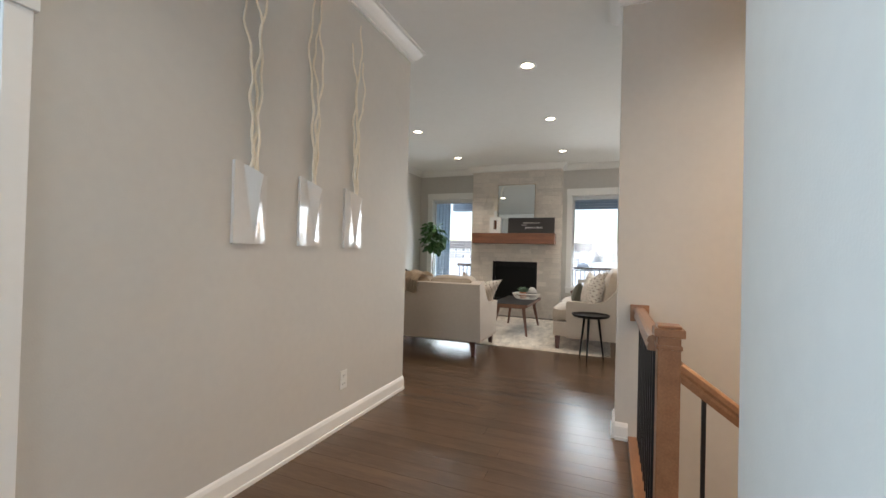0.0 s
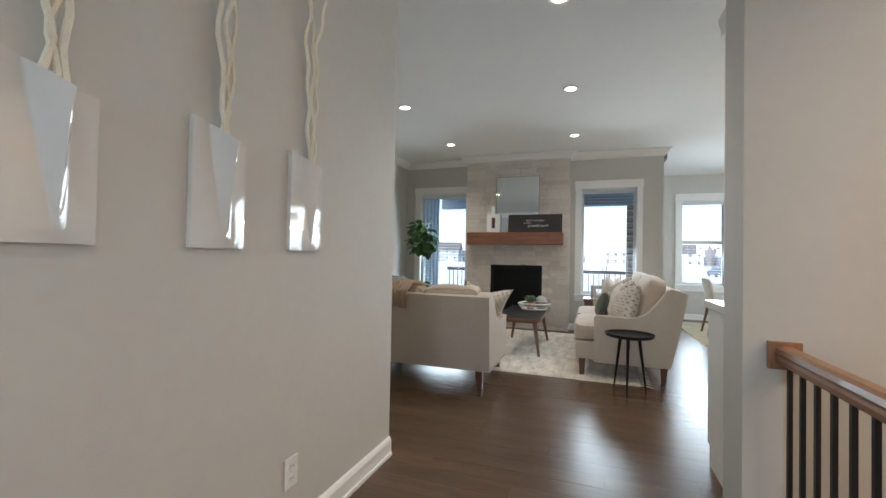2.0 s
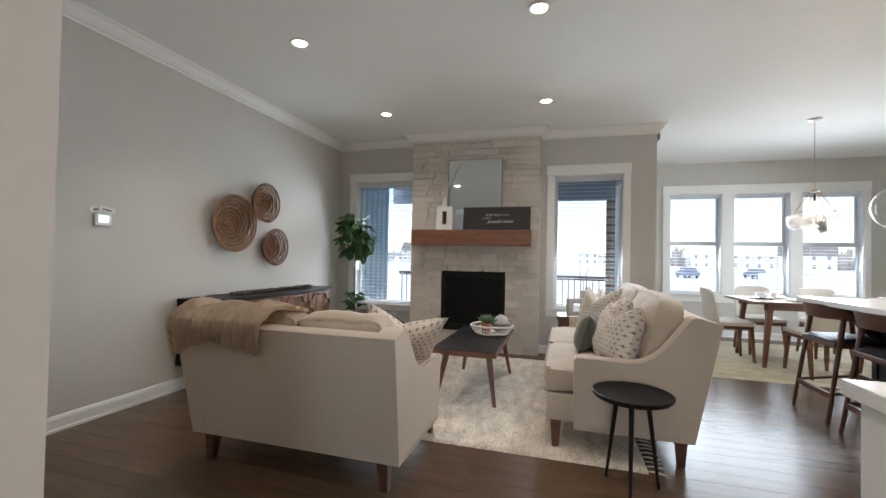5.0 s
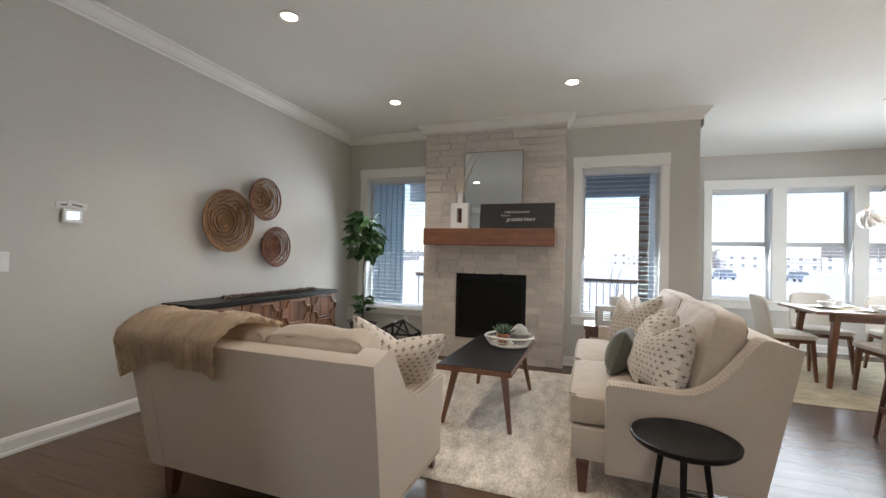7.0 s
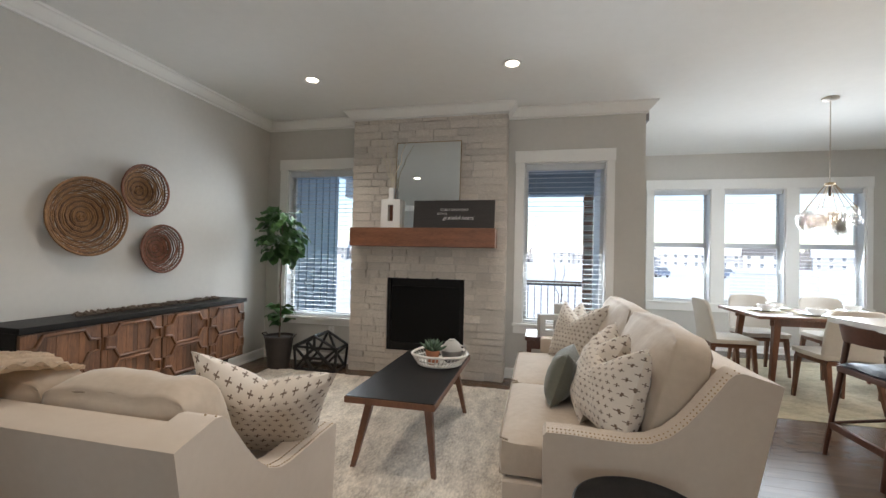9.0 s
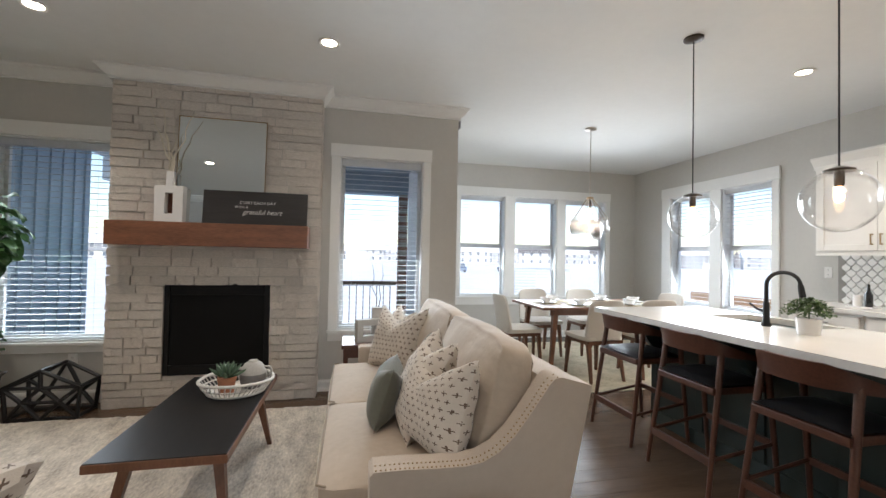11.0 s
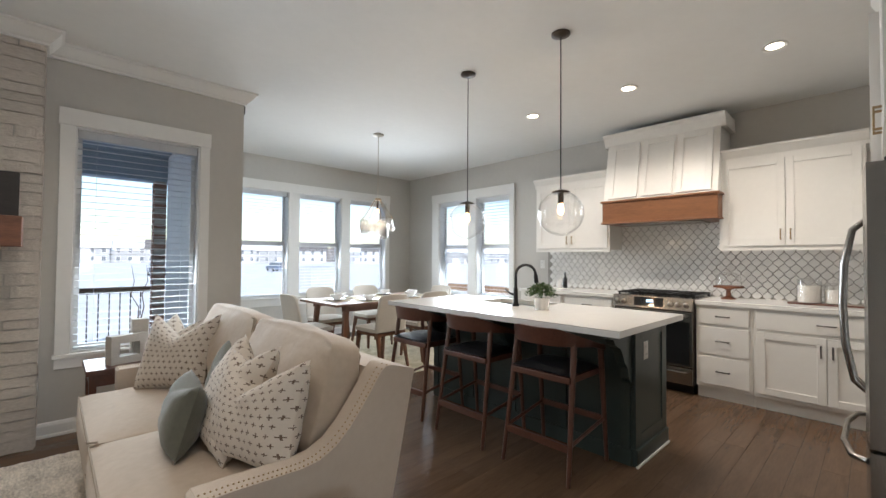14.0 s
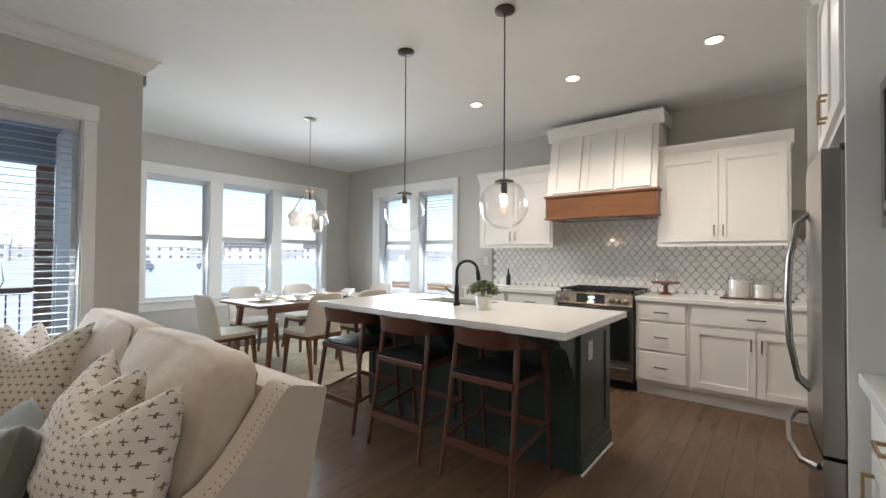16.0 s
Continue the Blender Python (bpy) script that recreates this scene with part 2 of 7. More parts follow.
BARK = material("brown_bark", (0.13, 0.095, 0.07), (0.075, 0.055, 0.04), 20, 0.9, bump=0.5, bump_scale=80)
TWIG = material("pale_twig", (0.80, 0.74, 0.62), (0.68, 0.60, 0.47), 20, 0.75, bump=0.3, bump_scale=90)
POT = material("dark_pot", (0.06, 0.048, 0.042), (0.04, 0.033, 0.029), 12, 0.75, bump=0.3, bump_scale=70)
SOIL = material("soil", (0.04, 0.028, 0.02), rough=1.0, bump=0.8, bump_scale=60)
MIRROR = material("mirror", (0.66, 0.70, 0.71), (0.65, 0.69, 0.70), 1, 0.01, metal=1.0)
SIGN = material("black_sign", (0.045, 0.04, 0.038), (0.03, 0.027, 0.026), 6, 0.7, bump=0.15, bump_scale=60, stretch=(1, 8, 8))
LETTER = material("white_lettering", (0.75, 0.73, 0.70), rough=0.8)
SOOT = material("black_firebox", (0.016, 0.015, 0.015), (0.01, 0.01, 0.01), 8, 0.55)
BLACK_GLASS = material("black_glass", (0.012, 0.012, 0.013), (0.011, 0.011, 0.012), 3, 0.06, coat=0.5)
TILE = material("white_tile", (0.80, 0.79, 0.77), (0.77, 0.76, 0.74), 8, 0.14, coat=0.3, random=0.04)
GROUT = material("grey_grout", (0.33, 0.315, 0.29), (0.26, 0.245, 0.225), 20, 0.95, bump=0.3, bump_scale=90)
PLASTIC = material("white_plastic", (0.78, 0.77, 0.74), rough=0.4)
SLAT = slat_material("white_slat")
VINYL = material("white_vinyl", (0.82, 0.82, 0.81), rough=0.35)
SNOW = material("snow", (0.82, 0.84, 0.87), (0.74, 0.77, 0.82), 0.4, 0.9, bump=0.4, bump_scale=3)
SIDING = material("blue_grey_siding", (0.36, 0.44, 0.52), (0.33, 0.40, 0.475), 3, 0.7)
DECK = material("deck_board", (0.24, 0.15, 0.10), (0.17, 0.105, 0.07), 4, 0.8, stretch=(1, 8, 1))
BRICK = material("red_brick", (0.30, 0.16, 0.11), (0.20, 0.105, 0.075), 12, 0.9, bump=0.3, bump_scale=60, random=0.25)
BRICK_JOINT = material("brick_joint", (0.42, 0.39, 0.35), rough=0.95)
PALE_SIDING = material("pale_blue_siding", (0.54, 0.66, 0.76), (0.50, 0.62, 0.72), 3, 0.7)
HOUSE_A = material("house_siding", (0.46, 0.48, 0.51), (0.41, 0.43, 0.46), 1, 0.8, random=0.45)
HOUSE_ROOF = material("house_roof", (0.20, 0.195, 0.20), (0.16, 0.155, 0.16), 1, 0.9)
HOUSE_GLASS = material("house_window", (0.16, 0.19, 0.23), rough=0.1)
CAR_PAINT = material("car_paint", (0.10, 0.13, 0.19), rough=0.25, coat=0.5, random=0.6)
RUBBER = material("rubber", (0.02, 0.02, 0.02), rough=0.8)
FENCE = material("fence_wood", (0.40, 0.23, 0.12), (0.30, 0.17, 0.09), 3, 0.8, stretch=(1, 1, 8))
# Distance haze is put into this colour, paler than the bare trees themselves.
HAZY_WOODS = material("hazy_bare_woods", (0.30, 0.285, 0.285), (0.22, 0.21, 0.21), 0.2, 1.0)
GLASS = glass_material("clear_glass")
PANE = pane_material("window_glass")
LAMP_GLOW = glow_material("lamp_glow", (1.0, 0.84, 0.64), 9.0)
BULB_GLOW = glow_material("bulb_glow", (1.0, 0.50, 0.19), 7.0)
BRONZE = material("aged_bronze", (0.085, 0.065, 0.050), (0.06, 0.046, 0.036), 6, 0.35, metal=0.8)
HOOD_WOOD = material("hood_band_wood", (0.25, 0.105, 0.043), (0.15, 0.060, 0.025), 2.2, 0.4, bump=0.08, bump_scale=24, stretch=(1, 7, 7))
SCREEN_GLOW = glow_material("screen_glow", (0.55, 0.75, 0.95), 0.8)
CLOCK_GLOW = glow_material("clock_glow", (0.3, 0.6, 1.0), 2.0)
MILK = material("sugar", (0.80, 0.77, 0.72), (0.75, 0.72, 0.67), 30, 0.9)
FRINGE = material("rug_fringe", (0.68, 0.62, 0.53), rough=1.0)
CARD = material("paper_card", (0.70, 0.68, 0.66), rough=0.9)
INK = material("dark_ink", (0.12, 0.11, 0.12), rough=0.9)
BUBBLE = pane_material("bubble_glass", 0.0, 0.8, 0.06, 2.6)
BUBBLE_MILK = pane_material("chandelier_glass", 0.012, 0.9, 0.12, 2.4)
FIRE_GLASS = material("fire_glass", (0.006, 0.006, 0.006), (0.005, 0.005, 0.005), 3, 0.30)
for dull in (FIRE_GLASS, SOOT, BLACK_WOOD):
    dull.node_tree.nodes["Principled BSDF"].inputs["Specular IOR Level"].default_value = 0.12
CLADDING = material("white_cladding", (0.80, 0.81, 0.80), (0.76, 0.77, 0.76), 2, 0.7)

# ---- shape helpers ----


def thing(name, place, label="", category="", turn=0.0, group="", kind=""):
    ob = new(name)
    ob.empty_display_size = 0.1
    ob.matrix_world = pose(*place, 0, 0, turn)
    return tagged(ob, label, category, group, kind)


def part(name, bm, mat, parent=None, label="", smooth=False, angle=40):
    me = bpy.data.meshes.new(name)
    bmesh.ops.recalc_face_normals(bm, faces=bm.faces[:])
    if smooth:
        lim = radians(angle)
        for fc in bm.faces:
            fc.smooth = True
        for e in bm.edges:
            if len(e.link_faces) == 2 and e.calc_face_angle(0.0) > lim:
                e.smooth = False
    bm.to_mesh(me)
    bm.free()
    me.materials.append(mat)
    ob = new(name, me)
    ob.parent = parent
    return tagged(ob, label)


def single(name, bm, mat, label="", category="", group="", kind="", smooth=False):
    return tagged(part(name, bm, mat, None, "", smooth), label, category, group, kind)


def shared(name, me, parent, m):
    ob = new(name, me)
    ob.parent = parent
    ob.matrix_basis = m
    return ob


def fresh():
    return bmesh.new()


def add_box(bm, x0, y0, z0, x1, y1, z1, bevel=0.0, seg=2, m=None):
    got = bmesh.ops.create_cube(bm, size=1.0, matrix=Matrix.Translation(((x0 + x1) / 2, (y0 + y1) / 2, (z0 + z1) / 2)) @ Matrix.Diagonal((abs(x1 - x0), abs(y1 - y0), abs(z1 - z0), 1)))
    vs = got["verts"]
    if bevel:
        es = list({e for v in vs for e in v.link_edges})
        out = bmesh.ops.bevel(bm, geom=es, offset=bevel, segments=seg, profile=0.6, affect="EDGES", clamp_overlap=True)
        vs = list({v for f in out["faces"] for v in f.verts} | {v for v in vs if v.is_valid})
    if m is not None:
        bmesh.ops.transform(bm, matrix=m, verts=vs)
    return vs


def box(x0, y0, z0, x1, y1, z1, bevel=0.0, seg=2):
    bm = fresh()
    add_box(bm, x0, y0, z0, x1, y1, z1, bevel, seg)
    return bm


def add_lathe(bm, profile, seg=24, m=Matrix(), cap=True):
    """A turned shape from (radius, height) rows."""
    rings = []
    for r, z in profile:
        rings.append([bm.verts.new(m @ Vector((r * math.cos(a), r * math.sin(a), z))) for a in (2 * math.pi * k / seg for k in range(seg))])
    for a, b in zip(rings, rings[1:]):
        for k in range(seg):
            bm.faces.new((a[k], a[(k + 1) % seg], b[(k + 1) % seg], b[k]))
    if cap:
        bm.faces.new(rings[0][::-1])
        bm.faces.new(rings[-1])


def lathe(profile, seg=24, m=Matrix(), cap=True):
    bm = fresh()
    add_lathe(bm, profile, seg, m, cap)
    return bm


def add_tube(bm, pts, radii, seg=8, close=False):
    """A round rod along points; radii is one number or one for each point."""
    pts = [Vector(p) for p in pts]
    n = len(pts)
    radii = radii if hasattr(radii, "__len__") else [radii] * n
    rings = []
    side = None
    for k, p in enumerate(pts):
        a, b = (pts[(k - 1) % n], pts[(k + 1) % n]) if close else (pts[max(k - 1, 0)], pts[min(k + 1, n - 1)])
        d = (b - a).normalized()
        if side is None:
            side = d.orthogonal().normalized()
        side = (side - d * side.dot(d)).normalized()
        up = d.cross(side)
        rings.append([bm.verts.new(p + radii[k] * (math.cos(t) * side + math.sin(t) * up)) for t in (2 * math.pi * j / seg for j in range(seg))])
    pairs = list(zip(rings, rings[1:])) + ([(rings[-1], rings[0])] if close else [])
    for a, b in pairs:
        for j in range(seg):
            bm.faces.new((a[j], a[(j + 1) % seg], b[(j + 1) % seg], b[j]))
    if not close:
        bm.faces.new(rings[0][::-1])
        bm.faces.new(rings[-1])


def tube(pts, radii, seg=8, close=False):
    bm = fresh()
    add_tube(bm, pts, radii, seg, close)
    return bm


def add_prism(bm, outline, a, b, axis="x"):
    """A flat outline of (u, v) pushed from a to b along an axis: x takes (y, z), y takes (x, z), z takes (x, y)."""
    def at(u, v, w):
        return {"x": (w, u, v), "y": (u, w, v), "z": (u, v, w)}[axis]
    lo = [bm.verts.new(at(u, v, a)) for u, v in outline]
    hi = [bm.verts.new(at(u, v, b)) for u, v in outline]
    n = len(outline)
    bm.faces.new(lo[::-1])
    bm.faces.new(hi)
    for k in range(n):
        bm.faces.new((lo[k], lo[(k + 1) % n], hi[(k + 1) % n], hi[k]))
    return lo + hi


def prism(outline, a, b, axis="x"):
    bm = fresh()
    add_prism(bm, outline, a, b, axis)
    return bm


def soften(bm, offset, seg=2, angle=30):
    es = [e for e in bm.edges if len(e.link_faces) == 2 and e.calc_face_angle(0.0) > radians(angle)]
    bmesh.ops.bevel(bm, geom=es, offset=offset, segments=seg, profile=0.6, affect="EDGES", clamp_overlap=True)
    return bm


def add_leg(bm, foot, top, r0, r1, seg=10, square=False):
    """A tapered leg from its foot to its top."""
    if square:
        f0, t0 = Vector(foot), Vector(top)
        lo = [bm.verts.new(f0 + Vector((sx * r0, sy * r0, 0))) for sx, sy in ((-1, -1), (1, -1), (1, 1), (-1, 1))]
        hi = [bm.verts.new(t0 + Vector((sx * r1, sy * r1, 0))) for sx, sy in ((-1, -1), (1, -1), (1, 1), (-1, 1))]
        bm.faces.new(lo[::-1])
        bm.faces.new(hi)
        for k in range(4):
            bm.faces.new((lo[k], lo[(k + 1) % 4], hi[(k + 1) % 4], hi[k]))
    else:
        add_tube(bm, [foot, top], [r0, r1], seg)


def leg(foot, top, r0, r1, seg=10, square=False):
    bm = fresh()
    add_leg(bm, foot, top, r0, r1, seg, square)
    return bm


def pillow_mesh(w, h, t, chop=0.0, pinch=0.10, n=18, seed=0.0, uv_name="uv"):
    """A stuffed cushion in the xz plane, its thickness along y, with pulled-out corners and a dented top edge."""
    bm = fresh()
    layer = bm.loops.layers.uv.new(uv_name)
    uvs = {}
    sides = []
    for s in (1, -1):
        grid = []
        for j in range(n + 1):
            row = []
            for i in range(n + 1):
                u, v = 2 * i / n - 1, 2 * j / n - 1
                if s < 0 and (i in (0, n) or j in (0, n)):
                    row.append(sides[0][j][i])
                    continue
                px = u * (1 - pinch * (1 - v * v) * abs(u)) * w / 2
                pz = v * (1 - pinch * (1 - u * u) * abs(v)) * h / 2
                pz -= chop * max(0.0, v + 0.25) ** 1.5 * (1 - min(1.0, abs(u) / 0.92)) ** 1.15 * h
                fat = ((1 - u ** 4) * (1 - v ** 4)) ** 0.55 * (1 - 0.25 * (u * u + v * v) / 2) * (1 - 0.9 * chop * max(0.0, v) * math.exp(-(u / 0.10) ** 2))
                wr = noise.noise(Vector((u * 2.3 + seed, v * 2.3, s * 3.1 + seed))) * 0.16
                vert = bm.verts.new((px, s * t / 2 * fat * (1 + wr), pz + h / 2))
                uvs[vert] = (u / 2 + 0.5, v / 2 + 0.5)
                row.append(vert)
            grid.append(row)
        sides.append(grid)
    for s, grid in zip((1, -1), sides):
        for j in range(n):
            for i in range(n):
                q = (grid[j][i], grid[j][i + 1], grid[j + 1][i + 1], grid[j + 1][i])
                f = bm.faces.new(q if s < 0 else q[::-1])
                for lp in f.loops:
                    lp[layer].uv = uvs[lp.vert]
    return bm


def block_cushion(x0, y0, z0, x1, y1, z1, bulge=0.03, n=10, seed=0.0):
    """A boxed seat or back cushion with a crowned top."""
    bm = box(x0, y0, z0, x1, y1, z1)
    bmesh.ops.subdivide_edges(bm, edges=bm.edges[:], cuts=n, use_grid_fill=True)
    c = Vector(((x0 + x1) / 2, (y0 + y1) / 2, (z0 + z1) / 2))
    half = Vector((x1 - x0, y1 - y0, z1 - z0)) / 2
    for v in bm.verts:
        q = Vector(((v.co[k] - c[k]) / half[k] for k in range(3)))
        out = Vector((0, 0, 0))
        for k in range(3):
            a, b = (k + 1) % 3, (k + 2) % 3
            if abs(q[k]) > 0.999:
                out[k] += math.copysign(1, q[k]) * bulge * (1 - q[a] ** 2) * (1 - q[b] ** 2) * (1.0 if half[k] == min(half) else 0.45)
        r = 0.03
        for k in range(3):
            a, b = (k + 1) % 3, (k + 2) % 3
            e = max(0, abs(q[a]) - 0.86) / 0.14 * max(0, abs(q[b]) - 0.86) / 0.14
            out[a] -= math.copysign(1, q[a]) * r * 0.35 * e
            out[b] -= math.copysign(1, q[b]) * r * 0.35 * e
        out += Vector((0, 0, 0.006 * noise.noise(v.co * 7 + Vector((seed, 0, 0)))))
        v.co += out
    return bm

# ---- structure ----


def wall_with_openings(name, axis, at, thick, a0, a1, openings, mat=WALL, z0=0.0, z1=CEIL):
    """A wall that runs from a0 to a1 along x or y; its room face lies at `at` and it is `thick` deep (signed). Openings: (a, b, z, z)."""
    cuts = sorted({a0, a1, *[v for o in openings for v in o[:2]]})
    bm = fresh()
    for p, q in zip(cuts, cuts[1:]):
        mid = (p + q) / 2
        holes = sorted((o[2], o[3]) for o in openings if o[0] < mid < o[1])
        z = z0
        for lo, hi in holes + [(z1, z1)]:
            if lo > z:
                if axis == "x":
                    add_box(bm, p, min(at, at + thick), z, q, max(at, at + thick), lo)
                else:
                    add_box(bm, min(at, at + thick), p, z, max(at, at + thick), q, lo)
            z = hi
    bmesh.ops.remove_doubles(bm, verts=bm.verts[:], dist=1e-5)
    return single(name, bm, mat, "greige painted plaster wall", "wall", kind="structure")


W1 = (-3.24, -2.36, 0.52, 2.25)
W2 = (-0.45, 0.37, 0.58, 2.26)
TRI = [(1.37, 2.13, 0.68, 2.32), (2.30, 3.06, 0.68, 2.32), (3.22, 3.99, 0.68, 2.32)]
EAST = [(7.51, 8.20, 0.68, 2.30), (8.38, 9.11, 0.68, 2.30)]
LEFT, BACK, DIN_Y, EAST_X, COR = -3.51, 7.70, 9.97, 4.57, 0.73

wall_with_openings("wall_north", "x", BACK, 0.18, LEFT - 0.18, COR - 0.002, [W1, W2])
wall_with_openings("wall_west", "y", LEFT, -0.18, 2.70, BACK, [])
wall_with_openings("wall_dining_west", "y", COR, -0.16, BACK + 0.182, DIN_Y, [])
wall_with_openings("wall_dining_north", "x", DIN_Y, 0.18, COR - 0.16, EAST_X + 0.18, TRI)
wall_with_openings("wall_east", "y", EAST_X, 0.18, 2.70, DIN_Y, EAST)
wall_with_openings("wall_living_south", "x", 2.89, -0.16, LEFT, -1.525, [])
wall_with_openings("wall_hall_west", "y", -1.365, -0.16, -3.0, 2.89, [(-0.42, 0.40, 0.0, 1.80)])
wall_with_openings("wall_kitchen_south", "x", 2.88, -0.24, 0.265, EAST_X, [], z0=-2.6)
wall_with_openings("wall_stair_south", "x", 0.75, -0.13, 0.45, 3.4, [], z0=-2.6)
wall_with_openings("wall_stair_east", "y", 3.4, 0.15, 0.62, 2.64, [], z0=-2.6)
wall_with_openings("wall_foyer_east", "y", 0.45, 0.15, -3.0, 0.62, [])
wall_with_openings("wall_foyer_south", "x", -3.0, -0.15, -3.6, 0.6, [(-1.05, 0.25, 0.85, 2.25)])
wall_with_openings("wall_side_room_west", "y", -3.5, -0.15, -3.0, 2.70, [(-0.6, 0.6, 0.75, 2.05)])

# ceiling and the slab under the floor, with the stair well left open
single("ceiling", box(-3.75, -3.2, CEIL, 4.8, 10.2, CEIL + 0.2), CEILING, "smooth white painted ceiling", "ceiling", kind="structure")
roof = fresh()
add_prism(roof, [(-4.3, 3.06), (5.3, 3.06), (0.5, 5.0)], -3.6, 10.5, "y")
single("roof", roof, HOUSE_ROOF, "dark shingled gable roof over the house", "roof", kind="structure")
bm = fresh()
for r in ((-3.75, -3.2, 0.42, 10.2), (0.42, 2.67, 4.8, 10.2), (0.47, -3.2, 4.8, 0.60)):
    add_box(bm, r[0], r[1], -0.25, r[2], r[3], -0.014)
single("subfloor", bm, FLOOR_GAP, "dark joints between the floor boards", "floor", kind="structure")
single("stair_well_floor", box(0.3, 0.5, -2.8, 3.5, 2.7, -2.6), OAK_FLOOR, "brown floor at the foot of the stair well", "floor", kind="structure")
single("stair_well_lining", box(0.38, 0.63, -2.6, 0.425, 2.64, -0.26), WALL, "painted wall below the hall floor", "wall", kind="structure")


def baseboard(name, axis, at, thick, a0, a1):
    s = 1 if thick > 0 else -1
    prof = [(at, 0.0), (at + s * 0.022, 0.0), (at + s * 0.022, 0.018), (at + s * 0.016, 0.022), (at + s * 0.016, 0.082), (at + s * 0.010, 0.098), (at + s * 0.004, 0.106), (at, 0.106)]
    return single(name, prism(prof, a0, a1, "y" if axis == "y" else "x"), TRIM, "white painted baseboard along the wall", "baseboard", kind="structure")


baseboard("baseboard", "x", BACK, -1, LEFT, -2.302)
baseboard("baseboard", "x", BACK, -1, -0.618, COR)
baseboard("baseboard", "y", LEFT, 1, 2.89, BACK)
baseboard("baseboard", "y", COR, 1, BACK, DIN_Y)
baseboard("baseboard", "x", DIN_Y, -1, COR, EAST_X)
baseboard("baseboard", "y", EAST_X, -1, 6.87, DIN_Y)
baseboard("baseboard", "y", -1.365, 1, 0.495, 2.89)
baseboard("baseboard", "x", 2.89, 1, LEFT, -1.365)
baseboard("baseboard", "x", 2.64, -1, 0.265, 0.34)
baseboard("baseboard", "y", 0.265, -1, 2.64, 2.88)
baseboard("baseboard", "y", 0.45, -1, -3.0, 0.75)


def crown(name, axis, at, s, a0, a1, m0=0, m1=0, z=CEIL):
    """Crown moulding below the ceiling; s points into the room. m0, m1: 1 for an outer mitre at that end, -1 for an inner one."""
    p = [(0, 0), (0.095, 0), (0.095, -0.016), (0.080, -0.022), (0.058, -0.052), (0.034, -0.078), (0.018, -0.088), (0.018, -0.104), (0, -0.104)]
    bm = fresh()
    ends = []
    for a, k in ((a0, -m0), (a1, m1)):
        ends.append([bm.verts.new((a + k * u, at + s * u, z + v) if axis == "x" else (at + s * u, a + k * u, z + v)) for u, v in p])
    bm.faces.new(ends[0][::-1])
    bm.faces.new(ends[1])
    for k in range(len(p)):
        j = (k + 1) % len(p)
        bm.faces.new((ends[0][k], ends[0][j], ends[1][j], ends[1][k]))
    return single(name, bm, TRIM, "white crown moulding at the ceiling", "moulding", kind="structure")


FP0, FP1, FPY = -2.302, -0.618, 7.49
crown("trim_crown", "y", LEFT, 1, 2.89, BACK, -1, -1)
crown("trim_crown", "x", BACK, -1, LEFT, FP0, -1, -1)
crown("trim_crown", "x", FPY, -1, FP0, FP1, 1, 1)
crown("trim_crown", "y", FP0, -1, FPY, BACK, 1, -1)
crown("trim_crown", "y", FP1, 1, FPY, BACK, 1, -1)
crown("trim_crown", "x", BACK, -1, FP1, COR, -1, 1)
crown("trim_crown", "y", COR, 1, BACK, BACK + 0.02, 1, -0.2)
crown("trim_crown", "y", -1.365, 1, -3.0, 2.89, 0, 1)
crown("trim_crown", "x", 2.89, 1, LEFT, -1.365, -1, 1)
crown("trim_crown", "y", 0.265, -1, 2.64, 2.88, 1, 1)
crown("trim_crown", "x", 2.64, -1, 0.265, 1.2, 1, 0)
crown("trim_crown", "x", 2.88, 1, 0.265, 0.30, 1, 0)

# cased opening to the side room, with a capped head
bm = fresh()
add_box(bm, -1.365, 0.40, 0, -1.345, 0.465, 1.80, 0.003)
add_box(bm, -1.365, -0.51, 0, -1.335, -0.42, 1.80, 0.003)
add_box(bm, -1.365, -0.53, 1.80, -1.335, 0.475, 1.87, 0.003)
add_box(bm, -1.365, -0.55, 1.87, -1.320, 0.485, 1.895, 0.003)
single("trim_opening", bm, TRIM, "white casing with a capped head round an opening", "casing", kind="structure")


